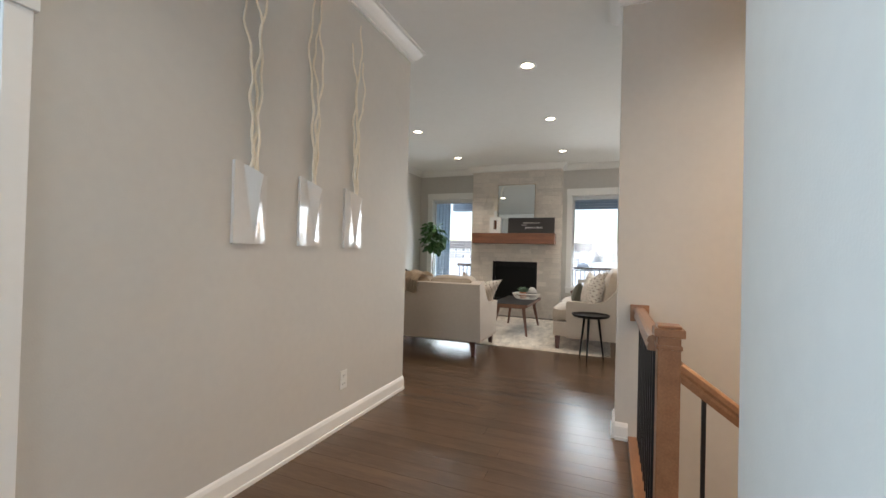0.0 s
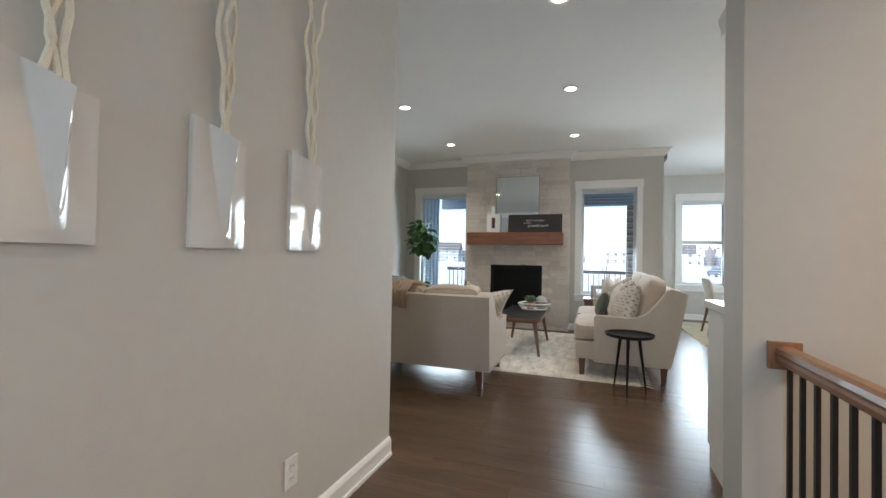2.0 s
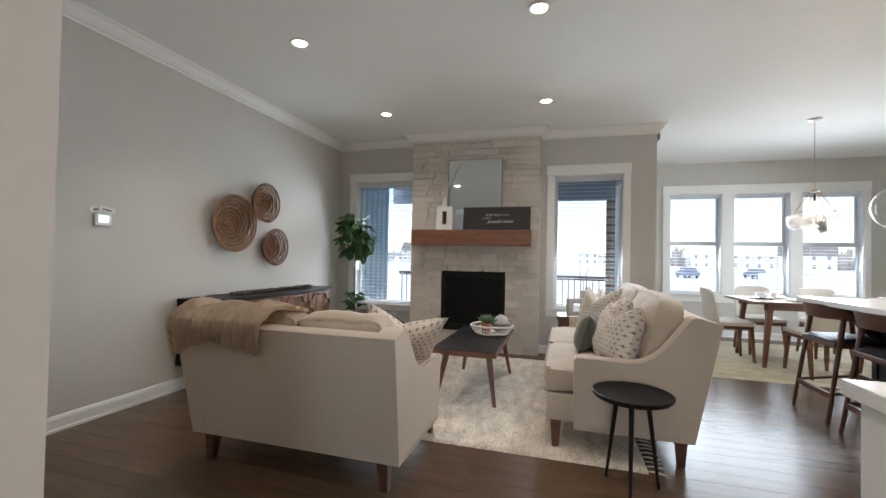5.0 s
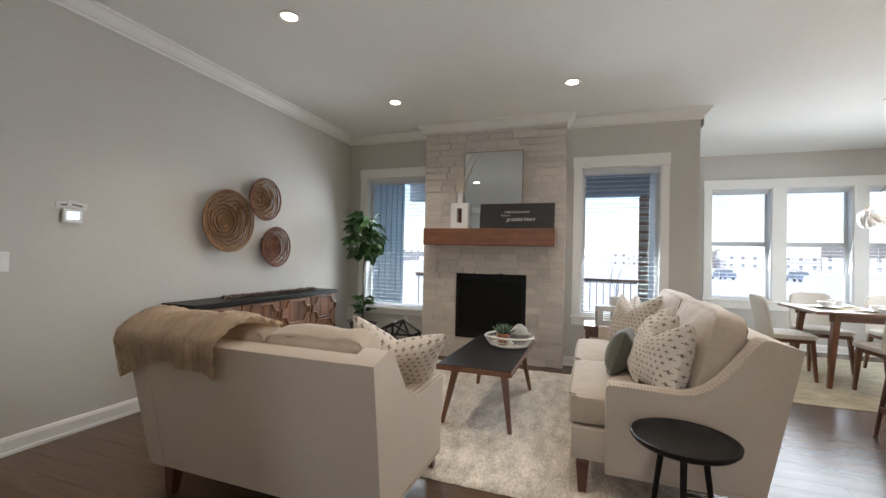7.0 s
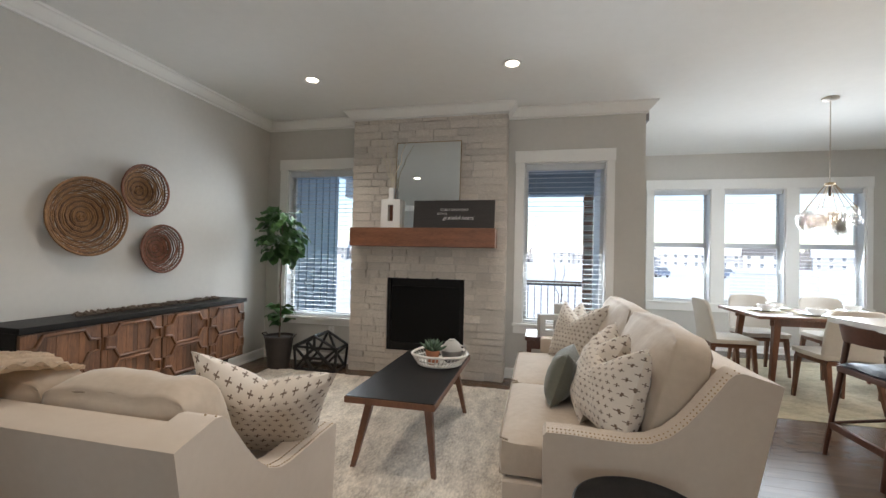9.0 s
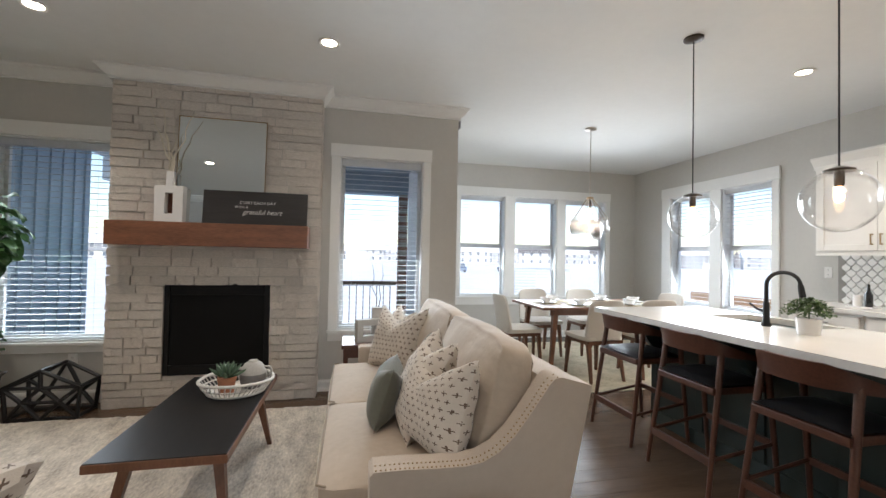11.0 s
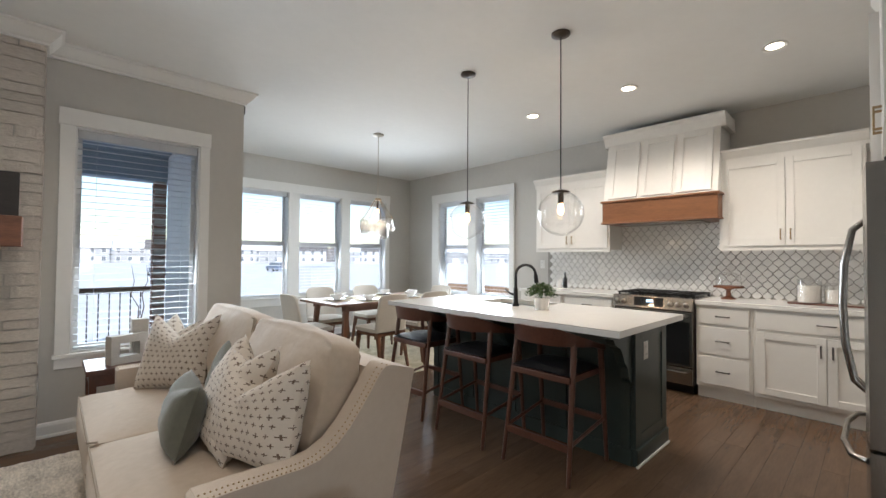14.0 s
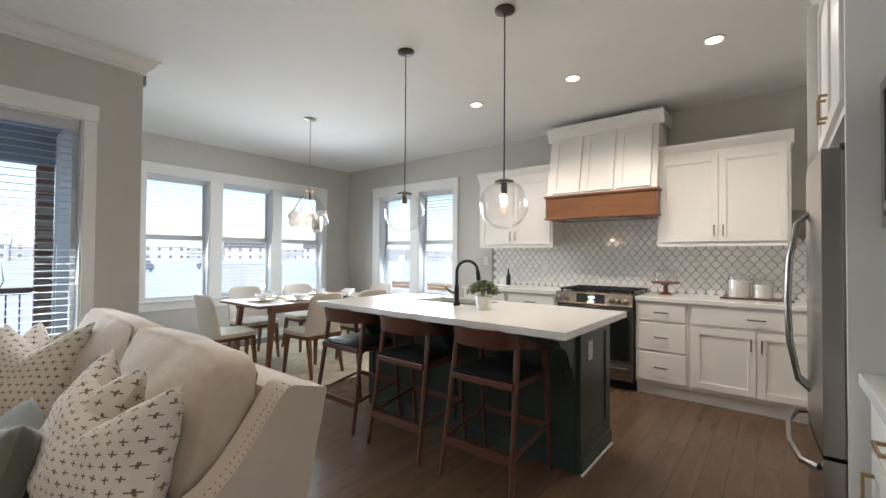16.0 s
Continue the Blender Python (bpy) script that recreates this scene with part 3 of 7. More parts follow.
def window(name, axis, at, out, outer, panes, sashes, label):
    """Casing, sill, jambs, sash frames and glass. axis: the way the wall runs; at: its room face; out: the sign of outdoors."""
    win = thing(name, (0, 0, 0), label, "window", kind="structure")

    def bx(bm, a0, d0, z0, a1, d1, z1, bev=0.0):
        d0, d1 = at + out * d0, at + out * d1
        if axis == "x":
            add_box(bm, a0, min(d0, d1), z0, a1, max(d0, d1), z1, bev)
        else:
            add_box(bm, min(d0, d1), a0, z0, max(d0, d1), a1, z1, bev)

    a0, a1, z0, z1 = outer
    p0, p1 = panes[0][0], panes[-1][1]
    zb, zt = panes[0][2], panes[0][3]
    bm = fresh()
    bx(bm, a0, -0.022, zb, p0, 0, zt, 0.003)
    bx(bm, p1, -0.022, zb, a1, 0, zt, 0.003)
    bx(bm, a0 - 0.008, -0.026, zt, a1 + 0.008, 0, z1, 0.003)
    for l, r in zip(panes, panes[1:]):
        bx(bm, l[1], -0.022, zb, r[0], 0, zt, 0.003)
    part("casing", bm, TRIM, win)
    bm = fresh()
    bx(bm, a0 - 0.012, -0.045, zb - 0.028, a1 + 0.012, 0.0, zb, 0.006)
    bx(bm, a0, -0.020, z0, a1, 0.0, zb - 0.028, 0.003)
    part("window_sill", bm, TRIM, win)
    for p in panes:
        bm = fresh()
        bx(bm, p[0], 0, zb, p[0] + 0.012, 0.18, zt)
        bx(bm, p[1] - 0.012, 0, zb, p[1], 0.18, zt)
        bx(bm, p[0] + 0.012, 0, zt - 0.012, p[1] - 0.012, 0.18, zt)
        bx(bm, p[0] + 0.012, 0, zb, p[1] - 0.012, 0.18, zb + 0.012)
        part("jamb", bm, VINYL, win)
        halves = [(zb + 0.012, (zb + zt) / 2 + 0.01), ((zb + zt) / 2 + 0.01, zt - 0.012)] if sashes == 2 else [(zb + 0.012, zt - 0.012)]
        for k, (u, v) in enumerate(halves):
            d = 0.10 + (0.026 if k else 0.0)
            l, r, fw = p[0] + 0.012, p[1] - 0.012, 0.034
            bm = fresh()
            bx(bm, l, d, u, l + fw, d + 0.025, v, 0.004)
            bx(bm, r - fw, d, u, r, d + 0.025, v, 0.004)
            bx(bm, l + fw, d, u, r - fw, d + 0.025, u + fw, 0.004)
            bx(bm, l + fw, d, v - fw, r - fw, d + 0.025, v, 0.004)
            fr = part("window_frame", bm, VINYL, win)
            bm = fresh()
            bx(bm, l + fw, d + 0.010, u + fw, r - fw, d + 0.014, v - fw)
            pane = part("pane", bm, PANE, fr)
            pane.visible_shadow = False
    return win


window("window_1", "x", BACK, 1, (-3.335, -2.306, 0.43, 2.375), [W1], 1, "tall white-cased window beside the fireplace")
window("window_2", "x", BACK, 1, (-0.535, 0.445, 0.475, 2.385), [W2], 1, "tall white-cased window beside the fireplace")
window("window_3", "x", DIN_Y, 1, (1.272, 4.065, 0.55, 2.46), TRI, 2, "triple white double-hung window behind the dining table")
window("window_4", "y", EAST_X, 1, (7.42, 9.285, 0.55, 2.455), EAST, 2, "double white double-hung window by the dining table")

window("window_5", "x", -3.0, -1, (-1.14, 0.34, 0.72, 2.36), [(-1.05, 0.25, 0.85, 2.25)], 1, "white-cased front window in the foyer")
# The side-room window is unseen, added as the opening for its blue lamp.
window("window_6", "y", -3.5, -1, (-0.69, 0.69, 0.62, 2.16), [(-0.6, 0.6, 0.75, 2.05)], 1, "unseen white-cased window added to the side room for its lamp")

SLAT_MESH = {}


def blind(axis, at, out, p, bottom, pitch=0.050, tilt=2, label="white horizontal slatted blind lowered over a window"):
    """A slatted blind in the window's reveal: head rail, slats, bottom rail and cords."""
    ob = thing("window_blind", (0, 0, 0), label, "blind", group="blinds")
    a0, a1, zt = p[0] + 0.018, p[1] - 0.018, p[3] - 0.012
    turn = Matrix.Rotation(radians(0 if axis == "x" else 90), 4, "Z")
    base = (Matrix.Translation(((a0 + a1) / 2, at + out * 0.055, 0)) if axis == "x" else Matrix.Translation((at + out * 0.055, (a0 + a1) / 2, 0))) @ turn
    w = round(a1 - a0, 3)
    if w not in SLAT_MESH:
        bm = fresh()
        add_prism(bm, [(-0.022, -0.0012), (0, 0.0010), (0.022, -0.0012), (0.022, 0.0002), (0, 0.0024), (-0.022, 0.0002)], -w / 2, w / 2, "x")
        me = bpy.data.meshes.new("slat")
        bmesh.ops.recalc_face_normals(bm, faces=bm.faces[:])
        bm.to_mesh(me)
        bm.free()
        me.materials.append(SLAT)
        SLAT_MESH[w] = me
    head = part("head_rail", box(-w / 2, -0.03, zt - 0.065, w / 2, 0.03, zt, 0.004), SLAT, ob)
    head.matrix_basis = base
    z = zt - 0.09
    while z > bottom + 0.02:
        shared("slat", SLAT_MESH[w], ob, base @ Matrix.Translation((0, 0, z)) @ Matrix.Rotation(radians(tilt), 4, "X"))
        z -= pitch
    rail = part("bottom_rail", box(-w / 2, -0.025, bottom, w / 2, 0.025, bottom + 0.018, 0.003), SLAT, ob)
    rail.matrix_basis = base
    for sx in (-0.36, 0.36):
        cord = part("cord", tube([(sx * w, -0.026, zt - 0.06), (sx * w, -0.026, bottom)], 0.0012, 5), SLAT, ob)
        cord.matrix_basis = base
    return ob


blind("x", BACK, 1, W1, W1[2] + 0.015)
blind("x", BACK, 1, W2, W2[2] + 0.015)
for pn in TRI:
    blind("x", DIN_Y, 1, pn, pn[2] + 0.015)
for pn in EAST:
    blind("y", EAST_X, 1, pn, pn[2] + 0.015)

# ---- fireplace ----
fireplace = thing("fireplace", (0, 0, 0), "whitewashed ledger stone fireplace with a black firebox", "fireplace", kind="structure")
FB = (-1.865, -1.028, 0.25, 1.035)
bm = fresh()
add_box(bm, FP0 + 0.02, FPY + 0.028, 0, FB[0], BACK, CEIL)
add_box(bm, FB[1], FPY + 0.028, 0, FP1 - 0.02, BACK, CEIL)
add_box(bm, FB[0], FPY + 0.028, 0, FB[1], BACK, FB[2])
add_box(bm, FB[0], FPY + 0.028, FB[3], FB[1], BACK, CEIL)
part("core", bm, MORTAR, fireplace)
bm = fresh()
add_box(bm, FB[0] + 0.001, 7.68, FB[2] + 0.001, FB[1] - 0.001, 7.695, FB[3] - 0.001)
part("firebox_back", bm, SOOT, fireplace)
bm = fresh()
t = 0.045
for r in ((FB[0], FB[2], FB[0] + t, FB[3]), (FB[1] - t, FB[2], FB[1], FB[3]), (FB[0] + t, FB[3] - 0.10, FB[1] - t, FB[3]), (FB[0] + t, FB[2], FB[1] - t, FB[2] + 0.085)):
    add_box(bm, r[0] + 0.002, FPY + 0.004, r[1] + 0.002, r[2] - 0.002, FPY + 0.03, r[3] - 0.002, 0.004)
surround = part("surround", bm, SOOT, fireplace, "black metal surround")
for k in range(4):
    z = FB[3] - 0.024 - k * 0.018
    part("louvre", box(FB[0] + t + 0.01, FPY - 0.001, z, FB[1] - t - 0.01, FPY + 0.012, z + 0.009, 0.002), SOOT, surround)
part("fire_glass", box(FB[0] + t, FPY + 0.022, FB[2] + 0.085, FB[1] - t, FPY + 0.026, FB[3] - 0.10), FIRE_GLASS, fireplace, "dark glass front")

# ---- mantel ----
mantel = single("mantel_shelf", soften(box(-2.23, 7.30, 1.352, -0.70, 7.51, 1.545), 0.006), MANTEL_WOOD, "thick reddish-brown timber mantel beam on the fireplace", "mantel")

# ---- stairs and railing ----
rail = thing("stair_railing", (0, 0, 0), "brown wooden stair railing with black iron balusters", "railing")
shoe = box(0.340, 1.60, -0.012, 0.45, 2.64, 0.030, 0.006)
part("shoe", shoe, RAIL_WOOD, rail, "brown wooden floor nosing")
RAILP = [(-0.032, -0.028), (0.032, -0.028), (0.034, -0.010), (0.028, 0.0), (0.034, 0.010), (0.030, 0.026), (0.016, 0.034), (-0.016, 0.034), (-0.030, 0.026), (-0.034, 0.010), (-0.028, 0.0), (-0.034, -0.010)]
part("handrail", prism([(0.395 + u, 0.795 + v) for u, v in RAILP], 1.64, 2.622, "y"), RAIL_WOOD, rail)
part("rosette", box(0.340, 2.618, 0.742, 0.446, 2.639, 0.845, 0.004), RAIL_WOOD, rail)
newel = part("newel_post", box(0.391, 1.561, -0.01, 0.469, 1.639, 0.850, 0.004), RAIL_WOOD, rail)
cap = fresh()
add_box(cap, 0.386, 1.556, 0.790, 0.474, 1.644, 0.806, 0.004)
add_box(cap, 0.378, 1.548, 0.836, 0.482, 1.652, 0.868, 0.005)
add_box(cap, 0.388, 1.558, 0.868, 0.472, 1.642, 0.880, 0.008)
part("newel_cap", cap, RAIL_WOOD, newel)
for k in range(10):
    y = 1.72 + k * 0.0965
    part("baluster", box(0.388, y - 0.007, 0.03, 0.402, y + 0.007, 0.769), IRON, rail)
# the sloping rail down the stairs
slope = math.atan2(0.19, 0.26)
mrot = Matrix.Translation((0.457, 1.60, 0.715)) @ Matrix.Rotation(slope, 4, "Y")
bm = prism([(u, v) for u, v in RAILP], 0.0, 2.7, "x")
bmesh.ops.transform(bm, matrix=mrot, verts=bm.verts[:])
part("sloping_handrail", bm, RAIL_WOOD, rail)
for k in range(14):
    x = 0.55 + k * 0.13
    zt = 0.715 - (x - 0.457) * math.tan(slope) - 0.03
    part("baluster", box(x - 0.007, 1.593, -math.ceil((x - 0.43) / 0.26) * 0.19, x + 0.007, 1.607, zt), IRON, rail)
stairs = thing("staircase", (0, 0, 0), "brown wooden stairs with white risers going down", "stairs", kind="structure")
for k in range(11):
    x, z = 0.43 + k * 0.26, -0.19 * (k + 1)
    part("tread", box(x - 0.025, 0.76, z - 0.03, x + 0.26, 1.65, z, 0.006), RAIL_WOOD, stairs)
    part("riser", box(x - 0.002, 0.76, z, x + 0.016, 1.65, z + 0.158), TRIM, stairs)
for y0 in (0.752, 1.652):
    part("stringer", prism([(0.45, -0.04), (0.45, -0.42), (3.2, -2.5), (3.2, -2.1)], y0, y0 + 0.03, "y"), TRIM, stairs)

# ---- recessed ceiling lights ----
def can_light(x, y, power, beam):
    ob = thing("recessed_light", (x, y, CEIL), "round white recessed ceiling light switched on", "ceiling light", group="recessed ceiling lights")
    part("trim_ring", lathe([(0.052, -0.001), (0.078, -0.001), (0.080, -0.006), (0.072, -0.010), (0.054, -0.004)], 28, cap=False), PLASTIC, ob, smooth=True)
    part("lens", lathe([(0.052, -0.002), (0.03, -0.0045), (0.004, -0.005)], 24), LAMP_GLOW, ob, "glowing lens")
    lamp = bpy.data.objects.new("can_lamp", bpy.data.lights.new("can_lamp", "SPOT"))
    scene.collection.objects.link(lamp)
    lamp.data.energy, lamp.data.color, lamp.data.spot_size, lamp.data.spot_blend, lamp.data.shadow_soft_size = power, (1.0, 0.88, 0.75), radians(beam), 0.8, 0.05
    lamp.matrix_world = pose(x, y, CEIL - 0.03)
    return ob


# The first two, in the hall, are unseen and added to brighten it.
for cx, cy, power in ((-0.50, 0.40, 14), (-0.50, 1.95, 5), (-0.50, 3.48, 20), (-0.50, 5.0, 17), (-2.31, 5.0, 27), (-2.31, 6.63, 25), (-0.52, 6.63, 14), (3.155, 4.09, 42), (3.155, 5.12, 42), (3.155, 6.13, 34)):
    can_light(cx, cy, power, 152 if cx > 1 else 118)

# ---- sofas ----


def arm_outline():
    """Side view of the sloping arm: (depth from the back's top, height)."""
    return [(0.130, 0.165), (0.785, 0.165), (0.787, 0.588), (0.775, 0.602), (0.68, 0.602), (0.56, 0.597), (0.47, 0.595), (0.41, 0.603), (0.35, 0.632), (0.295, 0.682),
            (0.245, 0.745), (0.200, 0.808), (0.165, 0.858), (0.145, 0.876), (0.120, 0.880), (0.015, 0.850), (0.0, 0.844)]


def slump(bm, h, k):
    """Let a back cushion sag: rounded top corners, creases, a thinner top."""
    xs = [v.co.x for v in bm.verts]
    xm, xw = (max(xs) + min(xs)) / 2, (max(xs) - min(xs)) / 2
    for v in bm.verts:
        u, q = (v.co.x - xm) / xw, max(0.0, v.co.z / h)
        v.co.z -= 0.022 * abs(u) ** 5 * q * q
        v.co.y += (0.08 - v.co.y) * 0.22 * q ** 3
        v.co.y += 0.014 * noise.noise(Vector((u * 3 + k * 7, q * 3, 1.5))) + 0.007 * abs(noise.noise(Vector((u * 7 + q * 4 + k, q * 6 - u * 3, 4.5)))) ** 0.5
        v.co.z += 0.010 * noise.noise(Vector((u * 2.5 + k * 3, q * 2, 8.5)))


def sofa(name, place, turn, w, label, seats, ch):
    ob = thing(name, place, label, "sofa", turn, group="cream sofas")
    h = w / 2
    flare = 0.018
    for s in (-1, 1):
        bm = fresh()
        out = arm_outline()
        n = len(out)
        ringo = [bm.verts.new((s * (h - flare * (0.87 - z) / 0.7), d, z)) for d, z in out]
        ringi = [bm.verts.new((s * (h - 0.112 - 0.2 * flare * (0.87 - z) / 0.7), d, z)) for d, z in out]
        bm.faces.new(ringo)
        bm.faces.new(ringi[::-1])
        for k in range(n):
            bm.faces.new((ringo[k], ringo[(k + 1) % n], ringi[(k + 1) % n], ringi[k]))
        soften(bm, 0.024, 4, 40)
        arm = part("arm", bm, LINEN, ob, smooth=True)
        # nailheads along both edges of the arm's top and the lower edge
        bm = fresh()
        top = out[2:15]
        for inset in (0.010, 0.042):
            for (d0, z0), (d1, z1) in zip(top[1:], top[2:]):
                ln = math.hypot(d1 - d0, z1 - z0)
                cnt = max(1, int(ln / 0.015))
                for c in range(cnt):
                    q = (c + 0.5) / cnt
                    d, z = d0 + (d1 - d0) * q, z0 + (z1 - z0) * q
                    x = s * (h - flare * (0.87 - z) / 0.7 - inset)
                    nd, nz = (z1 - z0) / ln, -(d1 - d0) / ln
                    if nz < 0:
                        nd, nz = -nd, -nz
                    bmesh.ops.create_icosphere(bm, subdivisions=1, radius=0.0034, matrix=Matrix.Translation((x, d + nd * 0.001, z + nz * 0.001)))
        for c in range(44):
            d = 0.17 + c * 0.0145
            bmesh.ops.create_icosphere(bm, subdivisions=1, radius=0.0030, matrix=Matrix.Translation((s * (h - flare * 0.68 / 0.7 * 1.02 + 0.001), d, 0.185)))
        tagged(part("nailhead_trim", bm, BRASS, arm, "small brass nailheads"), kind="stuff")
    # outer back, flaring and leaning
    bm = fresh()
    prof = [(0.130, 0.165), (0.0, 0.842), (0.02, 0.852), (0.135, 0.846), (0.20, 0.62), (0.24, 0.40), (0.24, 0.165)]
    ends = []
    for s in (-1, 1):
        ends.append([bm.verts.new((s * (h - 0.006 - flare * (0.87 - z) / 0.7), d + 0.002, z)) for d, z in prof])
    n = len(prof)
    bm.faces.new(ends[0])
    bm.faces.new(ends[1][::-1])
    for k in range(n):
        bm.faces.new((ends[0][k], ends[0][(k + 1) % n], ends[1][(k + 1) % n], ends[1][k]))
    soften(bm, 0.026, 4, 25)
    part("backrest", bm, LINEN, ob, smooth=True)
    inner = h - 0.145
    part("seat_deck", soften(box(-inner - 0.02, 0.22, 0.165, inner + 0.02, 0.950, 0.333), 0.012), LINEN, ob, smooth=True)
    sw = 2 * inner / seats
    for k in range(seats):
        x0 = -inner + k * sw
        c = part("seat_cushion", block_cushion(x0 + 0.004, 0.30, 0.335, x0 + sw - 0.004, 0.965, 0.50, 0.035, seed=k * 3.0), CUSHION, ob, smooth=True, angle=60)
        bm = fresh()
        for z in (0.345, 0.492):
            add_tube(bm, [(x0 + 0.012, 0.93, z), (x0 + 0.03, 0.962, z), (x0 + sw - 0.03, 0.962, z), (x0 + sw - 0.012, 0.93, z)], 0.0045, 6)
        part("piping", bm, PIPING, c)
        bc = block_cushion(x0 + 0.003, -0.01, 0.0, x0 + sw - 0.003, 0.175, ch, 0.046, 22, seed=k * 5.0 + 1)
        slump(bc, ch, k)
        bmesh.ops.transform(bc, matrix=Matrix.Translation((0, 0.235, 0.50)) @ Matrix.Rotation(radians(13), 4, "X"), verts=bc.verts[:])
        b = part("back_cushion", bc, CUSHION, ob, smooth=True, angle=60)
        bm = fresh()
        add_tube(bm, [(x0 + 0.014, 0.150, 0.05), (x0 + 0.014, 0.150, ch - 0.055), (x0 + 0.05, 0.140, ch - 0.018), (x0 + sw / 2, 0.132, ch - 0.003), (x0 + sw - 0.05, 0.140, ch - 0.018), (x0 + sw - 0.014, 0.150, ch - 0.055), (x0 + sw - 0.014, 0.150, 0.05)], 0.0045, 6)
        add_tube(bm, [(x0 + 0.014, 0.014, 0.22), (x0 + 0.014, 0.016, ch - 0.055), (x0 + 0.05, 0.026, ch - 0.018), (x0 + sw / 2, 0.030, ch - 0.003), (x0 + sw - 0.05, 0.026, ch - 0.018), (x0 + sw - 0.014, 0.016, ch - 0.055)], 0.0045, 6)
        bmesh.ops.transform(bm, matrix=Matrix.Translation((0, 0.235, 0.50)) @ Matrix.Rotation(radians(13), 4, "X"), verts=bm.verts[:])
        part("piping", bm, PIPING, b)
    for sx in (-1, 1):
        for d in (0.18, 0.89):
            part("foot", leg((sx * (h - 0.11), d, 0.0), (sx * (h - 0.12), d, 0.17), 0.019, 0.032, square=True), DARK_WALNUT, ob, "dark tapered wooden foot")
    return ob


loveseat = sofa("loveseat", (-1.73, 4.065, 0.0), 0, 1.32, "cream linen loveseat with sloping arms and brass nailheads", 2, 0.395)
loveseat.scale = (1.0, 1.0, 0.955)
sofa("sofa", (0.53, 5.915, 0.0), 90, 2.00, "cream linen sofa with sloping arms and brass nailheads", 2, 0.455)


def throw_pillow(place, turn, lean, mat, w, h, t, chop, label, seed=0.0, roll=0.0, group="cross-stitched throw pillows"):
    ob = single("throw_pillow", pillow_mesh(w, h, t, chop, seed=seed), mat, label, "pillow", group=group, smooth=True)
    for p in ob.data.polygons:
        p.use_smooth = True
    ob.matrix_world = pose(*place, 0, 0, turn) @ pose(0, 0, 0, lean, roll, 0)
    return ob


PCROSS = "cream throw pillow with small stitched crosses, on the sofa"
throw_pillow((-0.022, 5.225, 0.515), 106, 15, CROSS, 0.47, 0.41, 0.22, 0.20, PCROSS, 1.0, roll=2)
throw_pillow((-0.09, 5.480, 0.512), 88, 27, CROSS, 0.47, 0.47, 0.19, 0.22, PCROSS, 2.0, roll=2)
throw_pillow((-0.06, 6.435, 0.512), 127, 21, CROSS, 0.47, 0.46, 0.18, 0.22, PCROSS, 3.0, roll=2)
throw_pillow((-0.03, 6.733, 0.510), 98, 20, CROSS, 0.47, 0.42, 0.17, 0.24, PCROSS, 4.0)
throw_pillow((-0.19, 5.596, 0.520), 82, 17, SAGE, 0.45, 0.28, 0.15, 0.10, "sage green throw pillow leaning on the sofa", 5.0, roll=4, group="sage throw pillows")
throw_pillow((0.05, 5.972, 0.505), 80, 21, SAGE, 0.45, 0.37, 0.14, 0.18, "dull sage throw pillow leaning on the sofa back", 6.0, group="sage throw pillows")
throw_pillow((-1.36, 4.73, 0.500), 26, 32, CROSS, 0.48, 0.46, 0.18, 0.20, "cream throw pillow with small stitched crosses, on the loveseat", 7.0, roll=11)


def knit_throw():
    """A cable-knit throw laid over the loveseat's back corner; its ribs run from the seat over the top and down behind."""
    bm = fresh()
    nx, ny = 240, 54
    grid = []
    for i in range(nx + 1):
        u = i / nx
        colv = []
        for j in range(ny + 1):
            v = j / ny
            back = 0.225 - 0.115 * min(1.0, u / 0.42) ** 0.8 + 0.05 * max(0.0, (u - 0.42) / 0.58) + 0.006 * math.sin(u * 23)
            front = 0.17
            s = -front + v * (front + back + 0.15)
            x = -2.405 + u * 0.64 - 0.16 * u * (s - 0.05)
            if s < 0:
                y, z = 4.215 - s * 0.85, 0.882 + 0.02 * math.sin(-s * 9) + s * 0.30
            elif s < 0.15:
                q = s / 0.15
                y, z = 4.215 - q * 0.165, 0.882 - 0.055 * q * q
            else:
                y, z = 4.050 + (s - 0.15) * 0.20, 0.827 - (s - 0.15) * 0.97
            fine = abs(math.sin(u * math.pi * 22))
            cable = 1 if int(u * 8.5) % 2 == 0 else 0
            rib = 0.017 * fine * (1 - 0.6 * cable) + cable * 0.018 * abs(math.sin(u * math.pi * 8.5)) * (0.7 + 0.5 * math.sin((s + 0.3 * math.sin(u * 53)) * 95))
            fold = 0.020 * math.sin(u * 19 + s * 5) + 0.010 * noise.noise(Vector((u * 4, s * 3, 2)))
            over = min(1.0, max(0.0, (s - 0.10) / 0.08))
            y -= over * (rib + fold * 0.7 + 0.016)
            z += (1 - over) * (rib + fold * 0.7 + 0.016)
            colv.append(bm.verts.new((x, y, z)))
        grid.append(colv)
    for i in range(nx):
        for j in range(ny):
            bm.faces.new((grid[i][j], grid[i + 1][j], grid[i + 1][j + 1], grid[i][j + 1]))
    bmesh.ops.solidify(bm, geom=bm.faces[:], thickness=0.009)
    return single("knit_throw", bm, THROW, "tan cable-knit throw draped over the loveseat back", "throw", smooth=True)


knit_throw()

# ---- rugs ----


